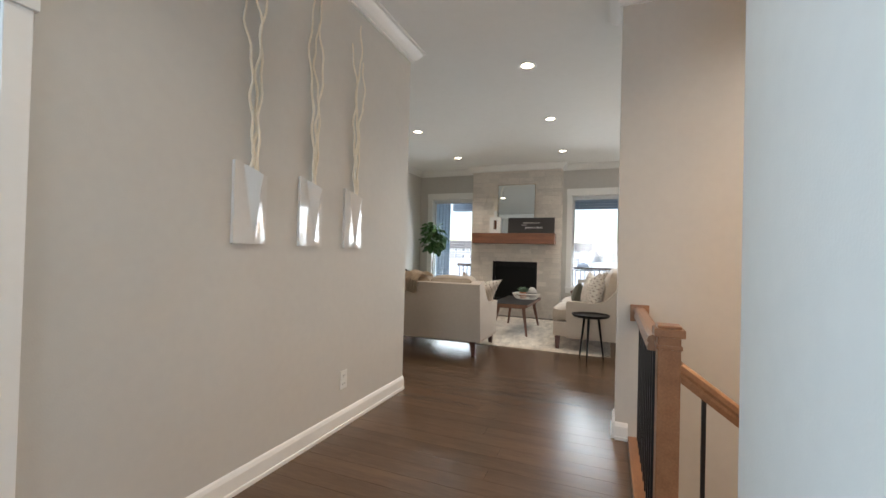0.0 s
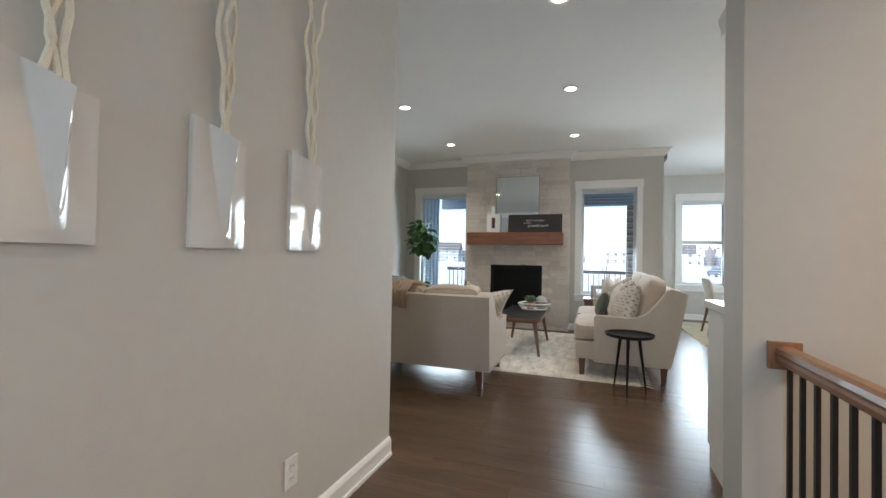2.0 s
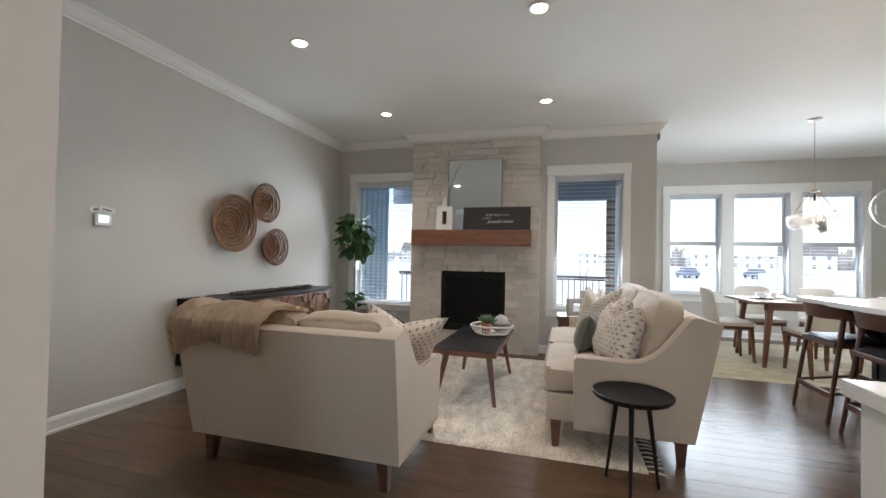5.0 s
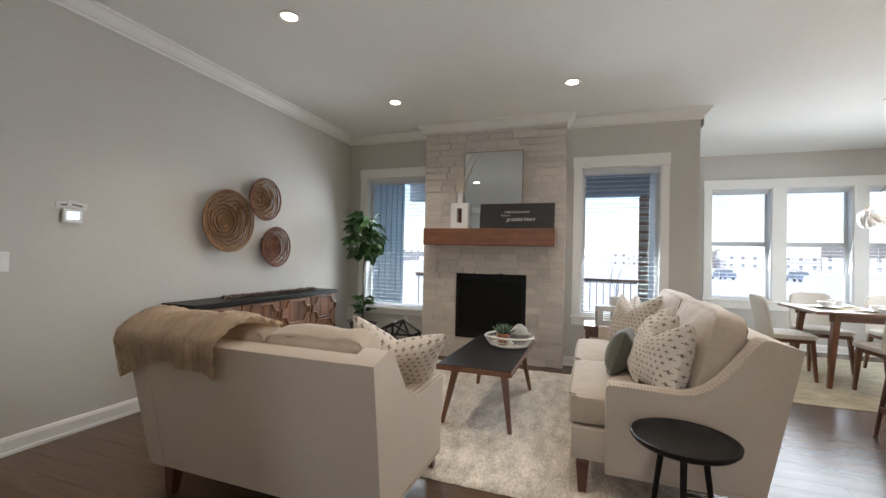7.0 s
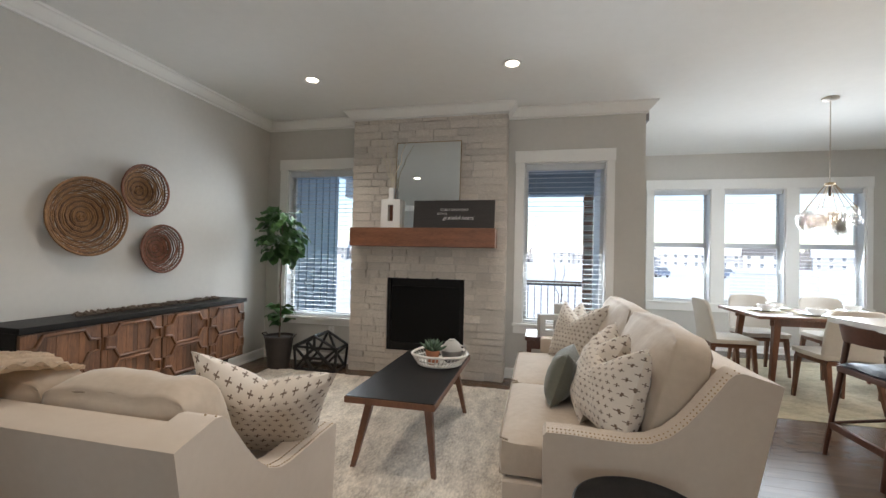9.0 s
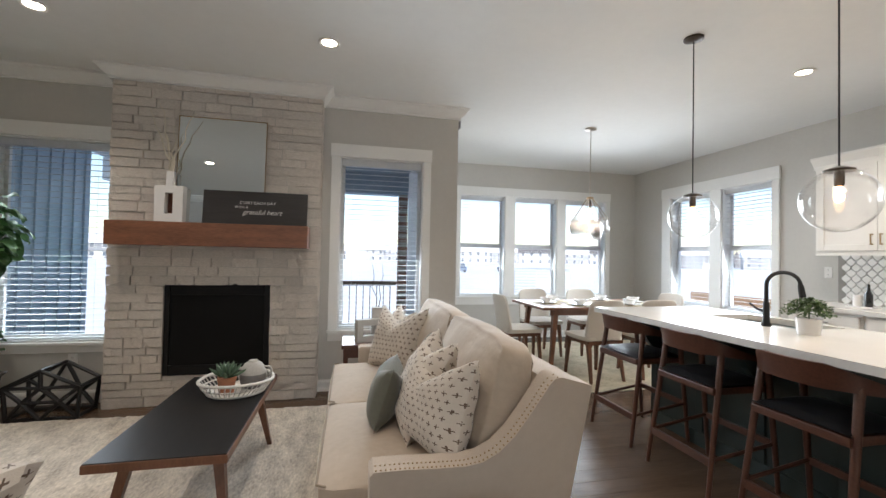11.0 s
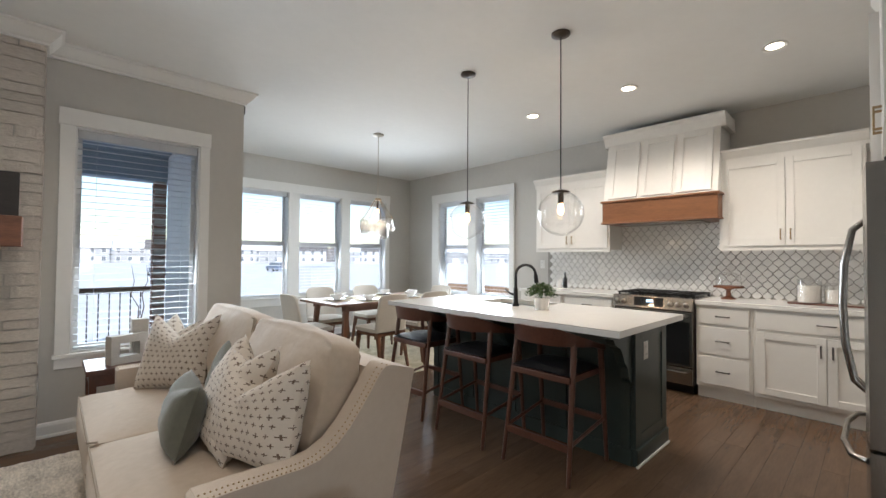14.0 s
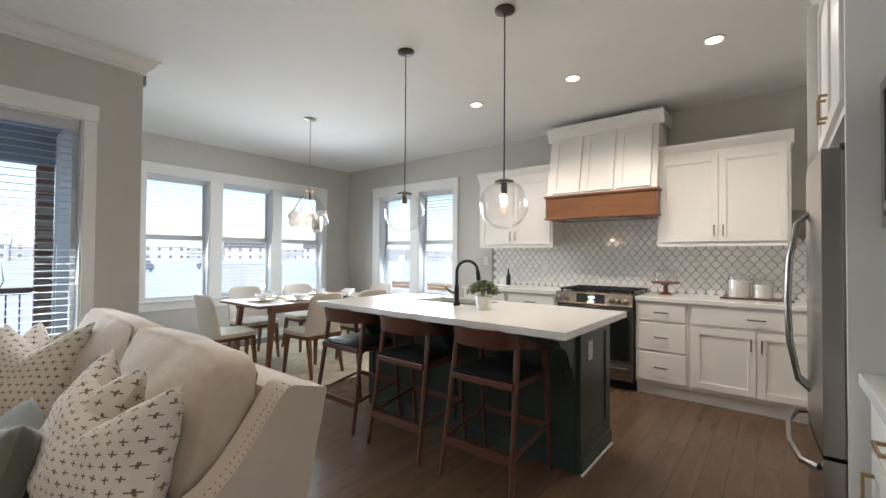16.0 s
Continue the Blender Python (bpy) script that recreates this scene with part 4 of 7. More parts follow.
def rug(name, x0, y0, x1, y1, z1, mat, label, pile, fringe=None):
    ob = thing(name, (0, 0, 0), label, "rug")
    bm = fresh()
    nx, ny = int((x1 - x0) / 0.016), int((y1 - y0) / 0.020)
    grid = []
    for i in range(nx + 1):
        r = []
        for j in range(ny + 1):
            e = min(i, nx - i, j, ny - j)
            z = 0.003 if e == 0 else z1 + pile * (noise.noise(Vector((i * 0.83, j * 0.61, 3.0))) + 0.6 * noise.noise(Vector((i * 0.31, j * 0.17, 9.0))))
            r.append(bm.verts.new((x0 + (x1 - x0) * i / nx + 0.004 * noise.noise(Vector((i * 0.3, j * 0.3, 1))), y0 + (y1 - y0) * j / ny + 0.006 * noise.noise(Vector((i * 0.3, j * 0.3, 5))), z)))
        grid.append(r)
    for i in range(nx):
        for j in range(ny):
            bm.faces.new((grid[i][j], grid[i + 1][j], grid[i + 1][j + 1], grid[i][j + 1]))
    part("woven_field", bm, mat, ob, smooth=True, angle=80)
    if fringe:
        bm = fresh()
        r2 = random.Random(3)
        for k in range(int((y1 - y0) / 0.06)):
            y = y0 + 0.02 + k * 0.06
            for q in range(5):
                dy = r2.uniform(-0.02, 0.02)
                add_tube(bm, [(fringe, y, 0.010), (fringe + 0.04, y + dy * 0.5, 0.012), (fringe + 0.09 + r2.uniform(-0.01, 0.01), y + dy, 0.004)], [0.004, 0.003, 0.0015], 5)
        tagged(part("fringe", bm, FRINGE, ob, "knotted cream tassels"), kind="stuff")
    return ob


rug("area_rug", -3.10, 4.85, 0.15, 7.27, 0.016, RUG, "thick cream and grey shag rug on the floor", 0.008, fringe=0.15)
rug("dining_rug", 1.16, 7.22, 4.15, 9.55, 0.008, DINING_RUG, "thin pale gold patterned rug under the dining table", 0.001)

# ---- coffee table ----
ct = thing("coffee_table", (-1.08, 6.06, 0.016), "walnut coffee table with black inlaid top on a shag rug", "coffee table")
CX, CY, CZ = 0.265, 0.60, 0.445
part("tabletop", soften(box(-CX, -CY, CZ - 0.040, CX, CY, CZ - 0.004), 0.004), WALNUT, ct)
part("inlay", soften(box(-CX + 0.004, -CY + 0.004, CZ - 0.0045, CX - 0.004, CY - 0.004, CZ), 0.002), BLACK_WOOD, ct, "black top panel")
part("apron", box(-CX + 0.05, -CY + 0.12, CZ - 0.075, CX - 0.05, CY - 0.12, CZ - 0.040, 0.004), WALNUT, ct)
for sx in (-1, 1):
    for sy in (-1, 1):
        part("leg", leg((sx * (CX - 0.02), sy * (CY - 0.10), 0), (sx * (CX - 0.09), sy * (CY - 0.20), CZ - 0.042), 0.013, 0.024, square=True), WALNUT, ct)

# tray basket, succulent, pitcher
TT = 0.016 + CZ
tray = thing("rattan_tray", (-0.99, 6.30, TT), "round white rattan tray on the coffee table", "tray")
part("base", lathe([(0.03, 0.002), (0.155, 0.002), (0.155, 0.012), (0.03, 0.012)], 32), WHITE_RATTAN, tray)
part("rim", tube([(0.205 * math.cos(a), 0.205 * math.sin(a), 0.075 + 0.012 * abs(math.sin(a))) for a in (2 * math.pi * k / 40 for k in range(40))], 0.009, 8, True), WHITE_RATTAN, tray, smooth=True)
part("lower_ring", tube([(0.16 * math.cos(a), 0.16 * math.sin(a), 0.012) for a in (2 * math.pi * k / 40 for k in range(40))], 0.008, 8, True), WHITE_RATTAN, tray, smooth=True)
part("mid_ring", tube([(0.185 * math.cos(a), 0.185 * math.sin(a), 0.045) for a in (2 * math.pi * k / 40 for k in range(40))], 0.005, 6, True), WHITE_RATTAN, tray, smooth=True)
bm = fresh()
for k in range(44):
    a = 2 * math.pi * k / 44
    b = a + 0.10
    add_tube(bm, [(0.16 * math.cos(a), 0.16 * math.sin(a), 0.012), (0.19 * math.cos((a + b) / 2), 0.19 * math.sin((a + b) / 2), 0.045), (0.206 * math.cos(b), 0.206 * math.sin(b), 0.078)], 0.0032, 5)
tagged(part("woven_side", bm, WHITE_RATTAN, tray, smooth=True), kind="stuff")

suc = thing("potted_succulent", (-1.03, 6.24, TT + 0.012), "small green succulent in a terracotta pot on a tray", "potted plant")
part("pot", lathe([(0.040, 0), (0.048, 0.075), (0.052, 0.076), (0.052, 0.098), (0.045, 0.098), (0.043, 0.085)], 24), TERRACOTTA, suc, smooth=True)
r3 = random.Random(8)
for k in range(20):
    a, el = k * 2.4, 0.35 + 0.9 * k / 20
    ln = 0.115 - 0.03 * k / 20
    d = Vector((math.cos(a) * math.cos(el), math.sin(a) * math.cos(el), math.sin(el)))
    up = Vector((0, 0, 1))
    bm = fresh()
    base = Vector((0, 0, 0.092))
    add_tube(bm, [base, base + d * ln * 0.45 - up * 0.004, base + d * ln * 0.8, base + d * ln + up * 0.008], [0.006, 0.013, 0.009, 0.001], 6)
    part("leaf", bm, SUCCULENT, suc, smooth=True)

pit = thing("pitcher", (-0.905, 6.33, TT + 0.012), "round grey and white ceramic pitcher on a tray", "pitcher")
part("body", lathe([(0.045, 0), (0.070, 0.03), (0.078, 0.07), (0.076, 0.09)], 28), GREY_CERAMIC, pit, smooth=True)
part("top", lathe([(0.076, 0.09), (0.066, 0.125), (0.048, 0.150), (0.030, 0.158), (0.026, 0.168), (0.018, 0.168)], 28), GREIGE_CERAMIC, pit, smooth=True)
part("handle", tube([(0.060, 0.0, 0.128), (0.095, 0.01, 0.120), (0.105, 0.012, 0.090), (0.075, 0.004, 0.06)], 0.007, 8), GREIGE_CERAMIC, pit, smooth=True)

# ---- side table with tray top ----
st = thing("side_table", (0.03, 4.66, 0), "round black tray-top side table with three slim legs", "side table")
part("tray_top", lathe([(0.0, 0.470), (0.15, 0.470), (0.185, 0.478), (0.198, 0.492), (0.200, 0.505), (0.194, 0.506), (0.188, 0.495), (0.17, 0.486), (0.0, 0.485)], 48, cap=False), BLACK_WOOD, st, smooth=True)
for a in (20, 140, 260):
    a = radians(a)
    part("leg", leg((0.15 * math.cos(a), 0.15 * math.sin(a), 0), (0.085 * math.cos(a), 0.085 * math.sin(a), 0.474), 0.008, 0.014), BLACK_WOOD, st, smooth=True)

# ---- end table with ornaments ----
et = thing("end_table", (-0.13, 7.22, 0), "dark brown wooden end table beside the sofa", "end table")
part("tabletop", soften(box(-0.26, -0.20, 0.535, 0.26, 0.20, 0.57), 0.004), DARK_WALNUT, et)
part("apron", box(-0.24, -0.18, 0.46, 0.24, 0.18, 0.535, 0.003), DARK_WALNUT, et)
for sx in (-1, 1):
    for sy in (-1, 1):
        part("leg", leg((sx * 0.225, sy * 0.165, 0), (sx * 0.225, sy * 0.165, 0.535), 0.014, 0.020, square=True), DARK_WALNUT, et)
fr = fresh()
for r in ((-0.11, 0, 0.11, 0.05), (-0.11, 0.14, 0.11, 0.19), (-0.11, 0.05, -0.06, 0.14), (0.06, 0.05, 0.11, 0.14)):
    add_box(fr, r[0], -0.04, r[1], r[2], 0.04, r[3])
bmesh.ops.remove_doubles(fr, verts=fr.verts[:], dist=1e-4)
orn = single("open_block_vase", fr, GREIGE_CERAMIC, "pale open rectangular block vase on the end table", "ornament")
orn.matrix_world = pose(-0.17, 7.16, 0.57, 0, 0, 18)
vs = thing("bud_vase", (-0.09, 7.27, 0.57), "pale square bud vase with bare twigs on the end table", "vase")
part("body", soften(box(-0.05, -0.05, 0, 0.05, 0.05, 0.28), 0.008), GREIGE_CERAMIC, vs)
for k, dx in enumerate((-0.05, 0.03)):
    part("twig", tube([(dx * 0.2, 0, 0.27), (dx * 0.4 + 0.012, 0.004, 0.36), (dx * 0.8 - 0.014, 0, 0.45), (dx + 0.014, 0.006, 0.55), (dx * 1.1, 0, 0.66)], [0.004, 0.0035, 0.003, 0.0025, 0.001], 6), BARK, vs, smooth=True)

# ---- console cabinet ----
con = thing("sideboard", (-3.49, 5.975, 0), "carved brown wooden sideboard with dark top against the wall", "sideboard")
CL, CD, CB, CT = 0.94, 0.335, 0.225, 0.795
part("tabletop", soften(box(0, -CL, CT - 0.035, CD + 0.012, CL, CT), 0.004), BLACK_WOOD, con, "dark stained top")
part("body", box(0, -CL + 0.006, CB, CD - 0.02, CL - 0.006, CT - 0.036, 0.003), BLACK_WOOD, con, "dark stained carcass")
r4 = random.Random(21)
for d4 in range(4):
    y0 = -CL + 0.012 + d4 * (2 * CL - 0.024) / 4
    y1 = y0 + (2 * CL - 0.024) / 4 - 0.006
    door = part("door", box(CD - 0.02, y0, CB + 0.012, CD - 0.008, y1, CT - 0.045, 0.002), CONSOLE_WOOD, con)
    yy = y0 + 0.004
    while yy < y1 - 0.02:
        wv = min(r4.choice((0.035, 0.05, 0.065)), y1 - 0.004 - yy)
        part("strip", box(CD - 0.0085, yy + 0.0005, CB + 0.02, CD - r4.uniform(0.0015, 0.0045), yy + wv - 0.0005, CT - 0.052), CONSOLE_WOOD, door)
        yy += wv
    cy, cz, hw, hh = (y0 + y1) / 2, (CB + CT - 0.033) / 2, (y1 - y0) / 2 - 0.012, (CT - CB) / 2 - 0.045
    for dz, sc in ((hh / 2 + 0.004, 1.0), (-hh / 2 - 0.004, 1.0)):
        pts = []
        for uu, vv in ((-1.0, 0.30), (-0.72, 0.38), (-0.55, 0.92), (0.55, 0.92), (0.72, 0.38), (1.0, 0.30), (1.0, -0.30), (0.72, -0.38), (0.55, -0.92), (-0.55, -0.92), (-0.72, -0.38), (-1.0, -0.30)):
            pts.append((CD + 0.002, cy + uu * hw * 0.97, cz + dz + vv * hh / 2))
        bm = fresh()
        add_tube(bm, pts, 0.0125, 8, True)
        part("carved_moulding", bm, CONSOLE_WOOD, door, smooth=True)
for sy in (-1, 1):
    for x in (0.05, CD - 0.06):
        part("foot", leg((x, sy * (CL - 0.22), 0), (x, sy * (CL - 0.20), CB), 0.014, 0.024, square=True), BLACK_WOOD, con)

gar = fresh()
for k in range(60):
    y = -0.62 + k * 0.0205
    for q in range(3):
        a = r4.uniform(0, 6.3)
        ln = r4.uniform(0.02, 0.05)
        z = r4.uniform(0.012, 0.032)
        add_tube(gar, [(0.10 + r4.uniform(-0.02, 0.02), y, 0.012), (0.10 + 0.5 * ln * math.cos(a), y + 0.7 * ln * math.sin(a), z), (0.10 + ln * math.cos(a), y + ln * math.sin(a), z * r4.uniform(0.4, 1.2))], [0.008, 0.010, 0.005], 5)
add_tube(gar, [(0.10 + 0.012 * math.sin(k * 0.9), -0.64 + k * 0.064, 0.014) for k in range(21)], 0.012, 6)
g = single("driftwood_garland", gar, BARK, "dark knobbly driftwood garland lying on the sideboard", "garland", smooth=True)
g.matrix_world = pose(-3.40, 6.08, CT)

# ---- woven baskets on the wall ----


def wall_basket(y, z, r, mat, dark, label, swirl):
    ob = thing("wall_basket", (LEFT, y, z), label, "basket", group="woven wall baskets")
    rings = int(r / 0.0125)
    for k in range(1, rings):
        rr = k * r / rings
        depth = 0.015 + 0.075 * (rr / r) ** 3
        pts = []
        nseg = max(12, int(rr / 0.012))
        for j in range(nseg):
            a = 2 * math.pi * j / nseg
            wv = 0.005 * math.sin(a * swirl * 4 + k * 1.57) + 0.003 * math.sin(a * swirl + k * 1.1)
            pts.append((depth + wv, rr * math.cos(a), rr * math.sin(a)))
        part("coil", tube(pts, r / rings * 0.50, 6, True), BARK_WICKER if k % 3 == 0 else mat, ob, smooth=True)
    bm = fresh()
    nb = int(2 * math.pi * r / 0.028)
    for j in range(nb):
        a = 2 * math.pi * j / nb
        add_tube(bm, [(0.055, 0.88 * r * math.cos(a), 0.88 * r * math.sin(a)), (0.095, r * math.cos(a + 0.05), r * math.sin(a + 0.05))], 0.004, 5)
    add_tube(bm, [(0.096, r * math.cos(2 * math.pi * j / 60), r * math.sin(2 * math.pi * j / 60)) for j in range(60)], 0.009, 7, True)
    part("rim", bm, dark, ob, smooth=True)
    part("backing", lathe([(0.01, 0.0), (r * 0.6, 0.002), (r * 0.6, 0.012), (0.01, 0.012)], 24, Matrix.Rotation(radians(90), 4, "Y")), dark, ob)
    return ob


wall_basket(5.59, 1.487, 0.275, WICKER, WICKER, "large round brown woven basket hung on the wall", 3)
wall_basket(6.02, 1.742, 0.205, WICKER, DARK_WICKER, "round brown woven basket with open rim on the wall", 5)
wall_basket(6.19, 1.270, 0.200, DARK_WICKER, DARK_WICKER, "round reddish-brown woven basket hung on the wall", 9)

# ---- thermostat, switches and outlets ----
th = thing("thermostat", (LEFT, 4.43, 1.415), "white wall thermostat with lit screen and paper tags", "thermostat")
part("body", soften(box(0, -0.055, -0.045, 0.022, 0.055, 0.045), 0.008), PLASTIC, th)
part("screen", box(0.0222, -0.034, -0.022, 0.0235, 0.034, 0.028), SCREEN_GLOW, th, "pale blue lit screen")
for k, (dy, rot) in enumerate(((-0.03, 8), (0.03, -10))):
    bm = box(0, -0.055, -0.022, 0.003, 0.055, 0.022)
    bmesh.ops.transform(bm, matrix=Matrix.Translation((0.002 + 0.003 * k, dy, 0.072)) @ Matrix.Rotation(radians(rot), 4, "X"), verts=bm.verts[:])
    tag = part("paper_tag", bm, CARD, th)
    bm = box(0.0032, -0.030, -0.006, 0.0038, 0.030, 0.004)
    bmesh.ops.transform(bm, matrix=Matrix.Translation((0.002 + 0.003 * k, dy, 0.072)) @ Matrix.Rotation(radians(rot), 4, "X"), verts=bm.verts[:])
    part("print", bm, INK, tag)


def wall_plate(name, place, turn, label, kind):
    """An outlet or a switch; its face points along local -y."""
    ob = thing(name, place, label, "wall plate", turn, group="wall plates")
    part("plate", soften(box(-0.036, -0.006, -0.058, 0.036, 0, 0.058), 0.003), PLASTIC, ob)
    if kind == "outlet":
        for z in (-0.024, 0.024):
            soc = part("socket", lathe([(0.016, 0), (0.016, 0.002), (0.002, 0.002)], 16, Matrix.Translation((0, -0.006, z)) @ Matrix.Rotation(radians(90), 4, "X")), PLASTIC, ob)
            bm = fresh()
            add_box(bm, -0.007, -0.0088, z - 0.004, -0.005, -0.0078, z + 0.005)
            add_box(bm, 0.005, -0.0088, z - 0.004, 0.007, -0.0078, z + 0.005)
            part("slots", bm, INK, soc)
    else:
        part("rocker", soften(box(-0.016, -0.010, -0.033, 0.016, -0.006, 0.033), 0.002), PLASTIC, ob)
    return ob


wall_plate("outlet", (-1.365, 2.06, 0.30), 90, "white outlet plate low on the hall wall", "outlet")
wall_plate("outlet", (-2.62, BACK, 0.36), 0, "white outlet plate below the window", "outlet")
wall_plate("light_switch", (LEFT, 4.10, 1.12), 90, "white light switch plate on the wall", "switch")

# ---- tree in a pot ----
tree = thing("fiddle_leaf_fig", (-3.03, 7.30, 0), "tall fiddle-leaf fig with large green leaves in a dark pot", "potted plant")
part("pot", lathe([(0.105, 0), (0.15, 0.335), (0.158, 0.345), (0.155, 0.36), (0.146, 0.36), (0.140, 0.335)], 32), POT, tree, smooth=True)
part("soil", lathe([(0.002, 0.325), (0.141, 0.325), (0.141, 0.331), (0.002, 0.334)], 20), SOIL, tree)
part("trunk", tube([(0, 0, 0.33), (0.008, 0.004, 0.6), (-0.006, 0, 0.9), (0.006, 0.002, 1.2), (0, 0, 1.5), (0.004, 0, 1.68)], [0.011, 0.010, 0.009, 0.008, 0.006, 0.004], 8), BARK, tree, smooth=True)
for sx, h0, h1 in ((-0.155, 0, 1), (0.155, 0, 1)):
    part("pot_handle", tube([(sx, -0.03, 0.34), (sx * 1.22, -0.03, 0.375), (sx * 1.22, 0.03, 0.375), (sx, 0.03, 0.34)], 0.007, 6), POT, tree)


def leaf_mesh(ln, w, droop):
    bm = fresh()
    n = 7
    rows = []
    for i in range(n + 1):
        q = i / n
        ww = w * (math.sin(math.pi * min(1, q * 0.92 + 0.08)) ** 0.7) * (0.62 + 0.55 * q) * 0.5
        row_v = []
        for s in (-1, -0.5, 0, 0.5, 1):
            z = 0.18 * ww * abs(s) - droop * q * q * ln + 0.014 * math.sin(q * 9 + s * 2)
            row_v.append(bm.verts.new((s * ww, q * ln, z)))
        rows.append(row_v)
    for a, b in zip(rows, rows[1:]):
        for k in range(4):
            bm.faces.new((a[k], a[k + 1], b[k + 1], b[k]))
    bmesh.ops.solidify(bm, geom=bm.faces[:], thickness=0.0012)
    me = bpy.data.meshes.new("leaf")
    bmesh.ops.recalc_face_normals(bm, faces=bm.faces[:])
    for f in bm.faces:
        f.smooth = True
    bm.to_mesh(me)
    bm.free()
    me.materials.append(LEAF)
    return me


LEAVES = [leaf_mesh(0.165, 0.13, 0.35), leaf_mesh(0.145, 0.115, 0.5), leaf_mesh(0.185, 0.14, 0.2)]
r5 = random.Random(14)
for k in range(112):
    if k < 96:
        h = 1.22 + 0.48 * r5.random()
        spread = 0.04 + 0.13 * math.sin(math.pi * min(1, (h - 1.14) / 0.64)) * r5.uniform(0.5, 1.0)
    else:
        h = 0.48 + 0.22 * r5.random()
        spread = 0.02
    a = k * 2.4 + r5.uniform(-0.4, 0.4)
    tilt = r5.uniform(-70, 30) if k < 96 else r5.uniform(0, 45)
    m = Matrix.Translation((spread * math.cos(a), spread * math.sin(a), h)) @ Matrix.Rotation(a - math.pi / 2, 4, "Z") @ Matrix.Rotation(radians(tilt), 4, "X") @ Matrix.Rotation(radians(r5.uniform(-40, 40)), 4, "Y") @ Matrix.Scale(r5.uniform(0.75, 1.05), 4)
    shared("leaf", r5.choice(LEAVES), tree, m)

# ---- twig log holder ----
lh = thing("geometric_log_holder", (-2.60, 7.44, 0), "black faceted openwork metal basket on the floor", "log holder")
P = [(-0.23, -0.12, 0.0), (0.23, -0.12, 0.0), (0.23, 0.12, 0.0), (-0.23, 0.12, 0.0), (-0.25, -0.13, 0.24), (0.0, -0.15, 0.37), (0.25, -0.13, 0.24), (0.25, 0.13, 0.24), (0.0, 0.15, 0.37), (-0.25, 0.13, 0.24), (-0.12, -0.14, 0.13), (0.12, -0.14, 0.13), (-0.12, 0.14, 0.13), (0.12, 0.14, 0.13), (0, -0.14, 0.0), (0, 0.14, 0.0), (0, -0.145, 0.24)]
for a, b in ((0, 1), (1, 2), (2, 3), (3, 0), (0, 4), (1, 6), (2, 7), (3, 9), (4, 5), (5, 6), (6, 7), (7, 8), (8, 9), (9, 4), (5, 8), (4, 10), (10, 0), (10, 14), (14, 11), (11, 1), (11, 6), (10, 16), (16, 11), (16, 5), (4, 16), (16, 6), (10, 11), (9, 12), (12, 3), (12, 15), (15, 13), (13, 2), (13, 7), (12, 8), (13, 8)):
    part("bar", tube([Vector(P[a]) + Vector((0, 0, 0.009)), Vector(P[b]) + Vector((0, 0, 0.009))], 0.015, 6), IRON, lh)

# ---- on the mantel ----
MZ = 1.545
sg = thing("wooden_sign", (-1.143, 7.425, MZ), "black wooden sign with white lettering on the mantel", "sign")
sg.matrix_world = pose(-1.143, 7.415, MZ, -5, 0, 0)
part("board", soften(box(-0.422, -0.012, 0, 0.422, 0.012, 0.292), 0.002), SIGN, sg)


def text_part(text, size, place, parent, mat, shear=0.0, name="lettering"):
    cu = bpy.data.curves.new(name, "FONT")
    cu.body, cu.size, cu.align_x, cu.extrude, cu.shear = text, size, "CENTER", 0.0006, shear
    tmp = bpy.data.objects.new(name, cu)
    me = bpy.data.meshes.new_from_object(tmp)
    bpy.data.objects.remove(tmp)
    me.materials.clear()
    me.materials.append(mat)
    ob = new(name, me)
    ob.parent = parent
    ob.matrix_basis = Matrix.Translation(place) @ Matrix.Rotation(radians(90), 4, "X")
    return ob


text_part("START EACH DAY", 0.036, (0.01, -0.0128, 0.180), sg, LETTER)
text_part("WITH A", 0.030, (-0.12, -0.0128, 0.142), sg, LETTER)
text_part("grateful heart", 0.058, (0.05, -0.0128, 0.092), sg, LETTER, shear=0.35)

mr = thing("mirror", (-1.432, 7.44, MZ), "frameless mirror with thin gold edge leaning on the fireplace", "mirror")
mr.matrix_world = pose(-1.432, 7.425, MZ, -3, 0, 0)
part("glass", box(-0.346, -0.004, 0.006, 0.346, 0.004, 0.914), MIRROR, mr)
bm = fresh()
for r in ((-0.352, 0, -0.346, 0.92), (0.346, 0, 0.352, 0.92), (-0.346, 0, 0.346, 0.006), (-0.346, 0.914, 0.346, 0.92)):
    add_box(bm, r[0], -0.008, r[1], r[2], 0.008, r[3])
part("mirror_frame", bm, BRASS, mr, "thin gold edge")

vz = thing("block_vase", (-1.80, 7.39, MZ), "white square vase with a slot and pale twigs on the mantel", "vase")
bm = fresh()
for r in ((-0.105, 0, -0.030, 0.30), (0.030, 0, 0.105, 0.30), (-0.030, 0, 0.030, 0.07), (-0.030, 0.24, 0.030, 0.30)):
    add_box(bm, r[0], -0.04, r[1], r[2], 0.04, r[3])
bmesh.ops.remove_doubles(bm, verts=bm.verts[:], dist=1e-4)
part("body", bm, CERAMIC, vz)
part("neck", soften(box(-0.028, -0.028, 0.30, 0.028, 0.028, 0.42), 0.005), CERAMIC, vz)
part("slot_back", box(-0.030, 0.028, 0.07, 0.030, 0.032, 0.24), DARK_WICKER, vz, "brown inset")
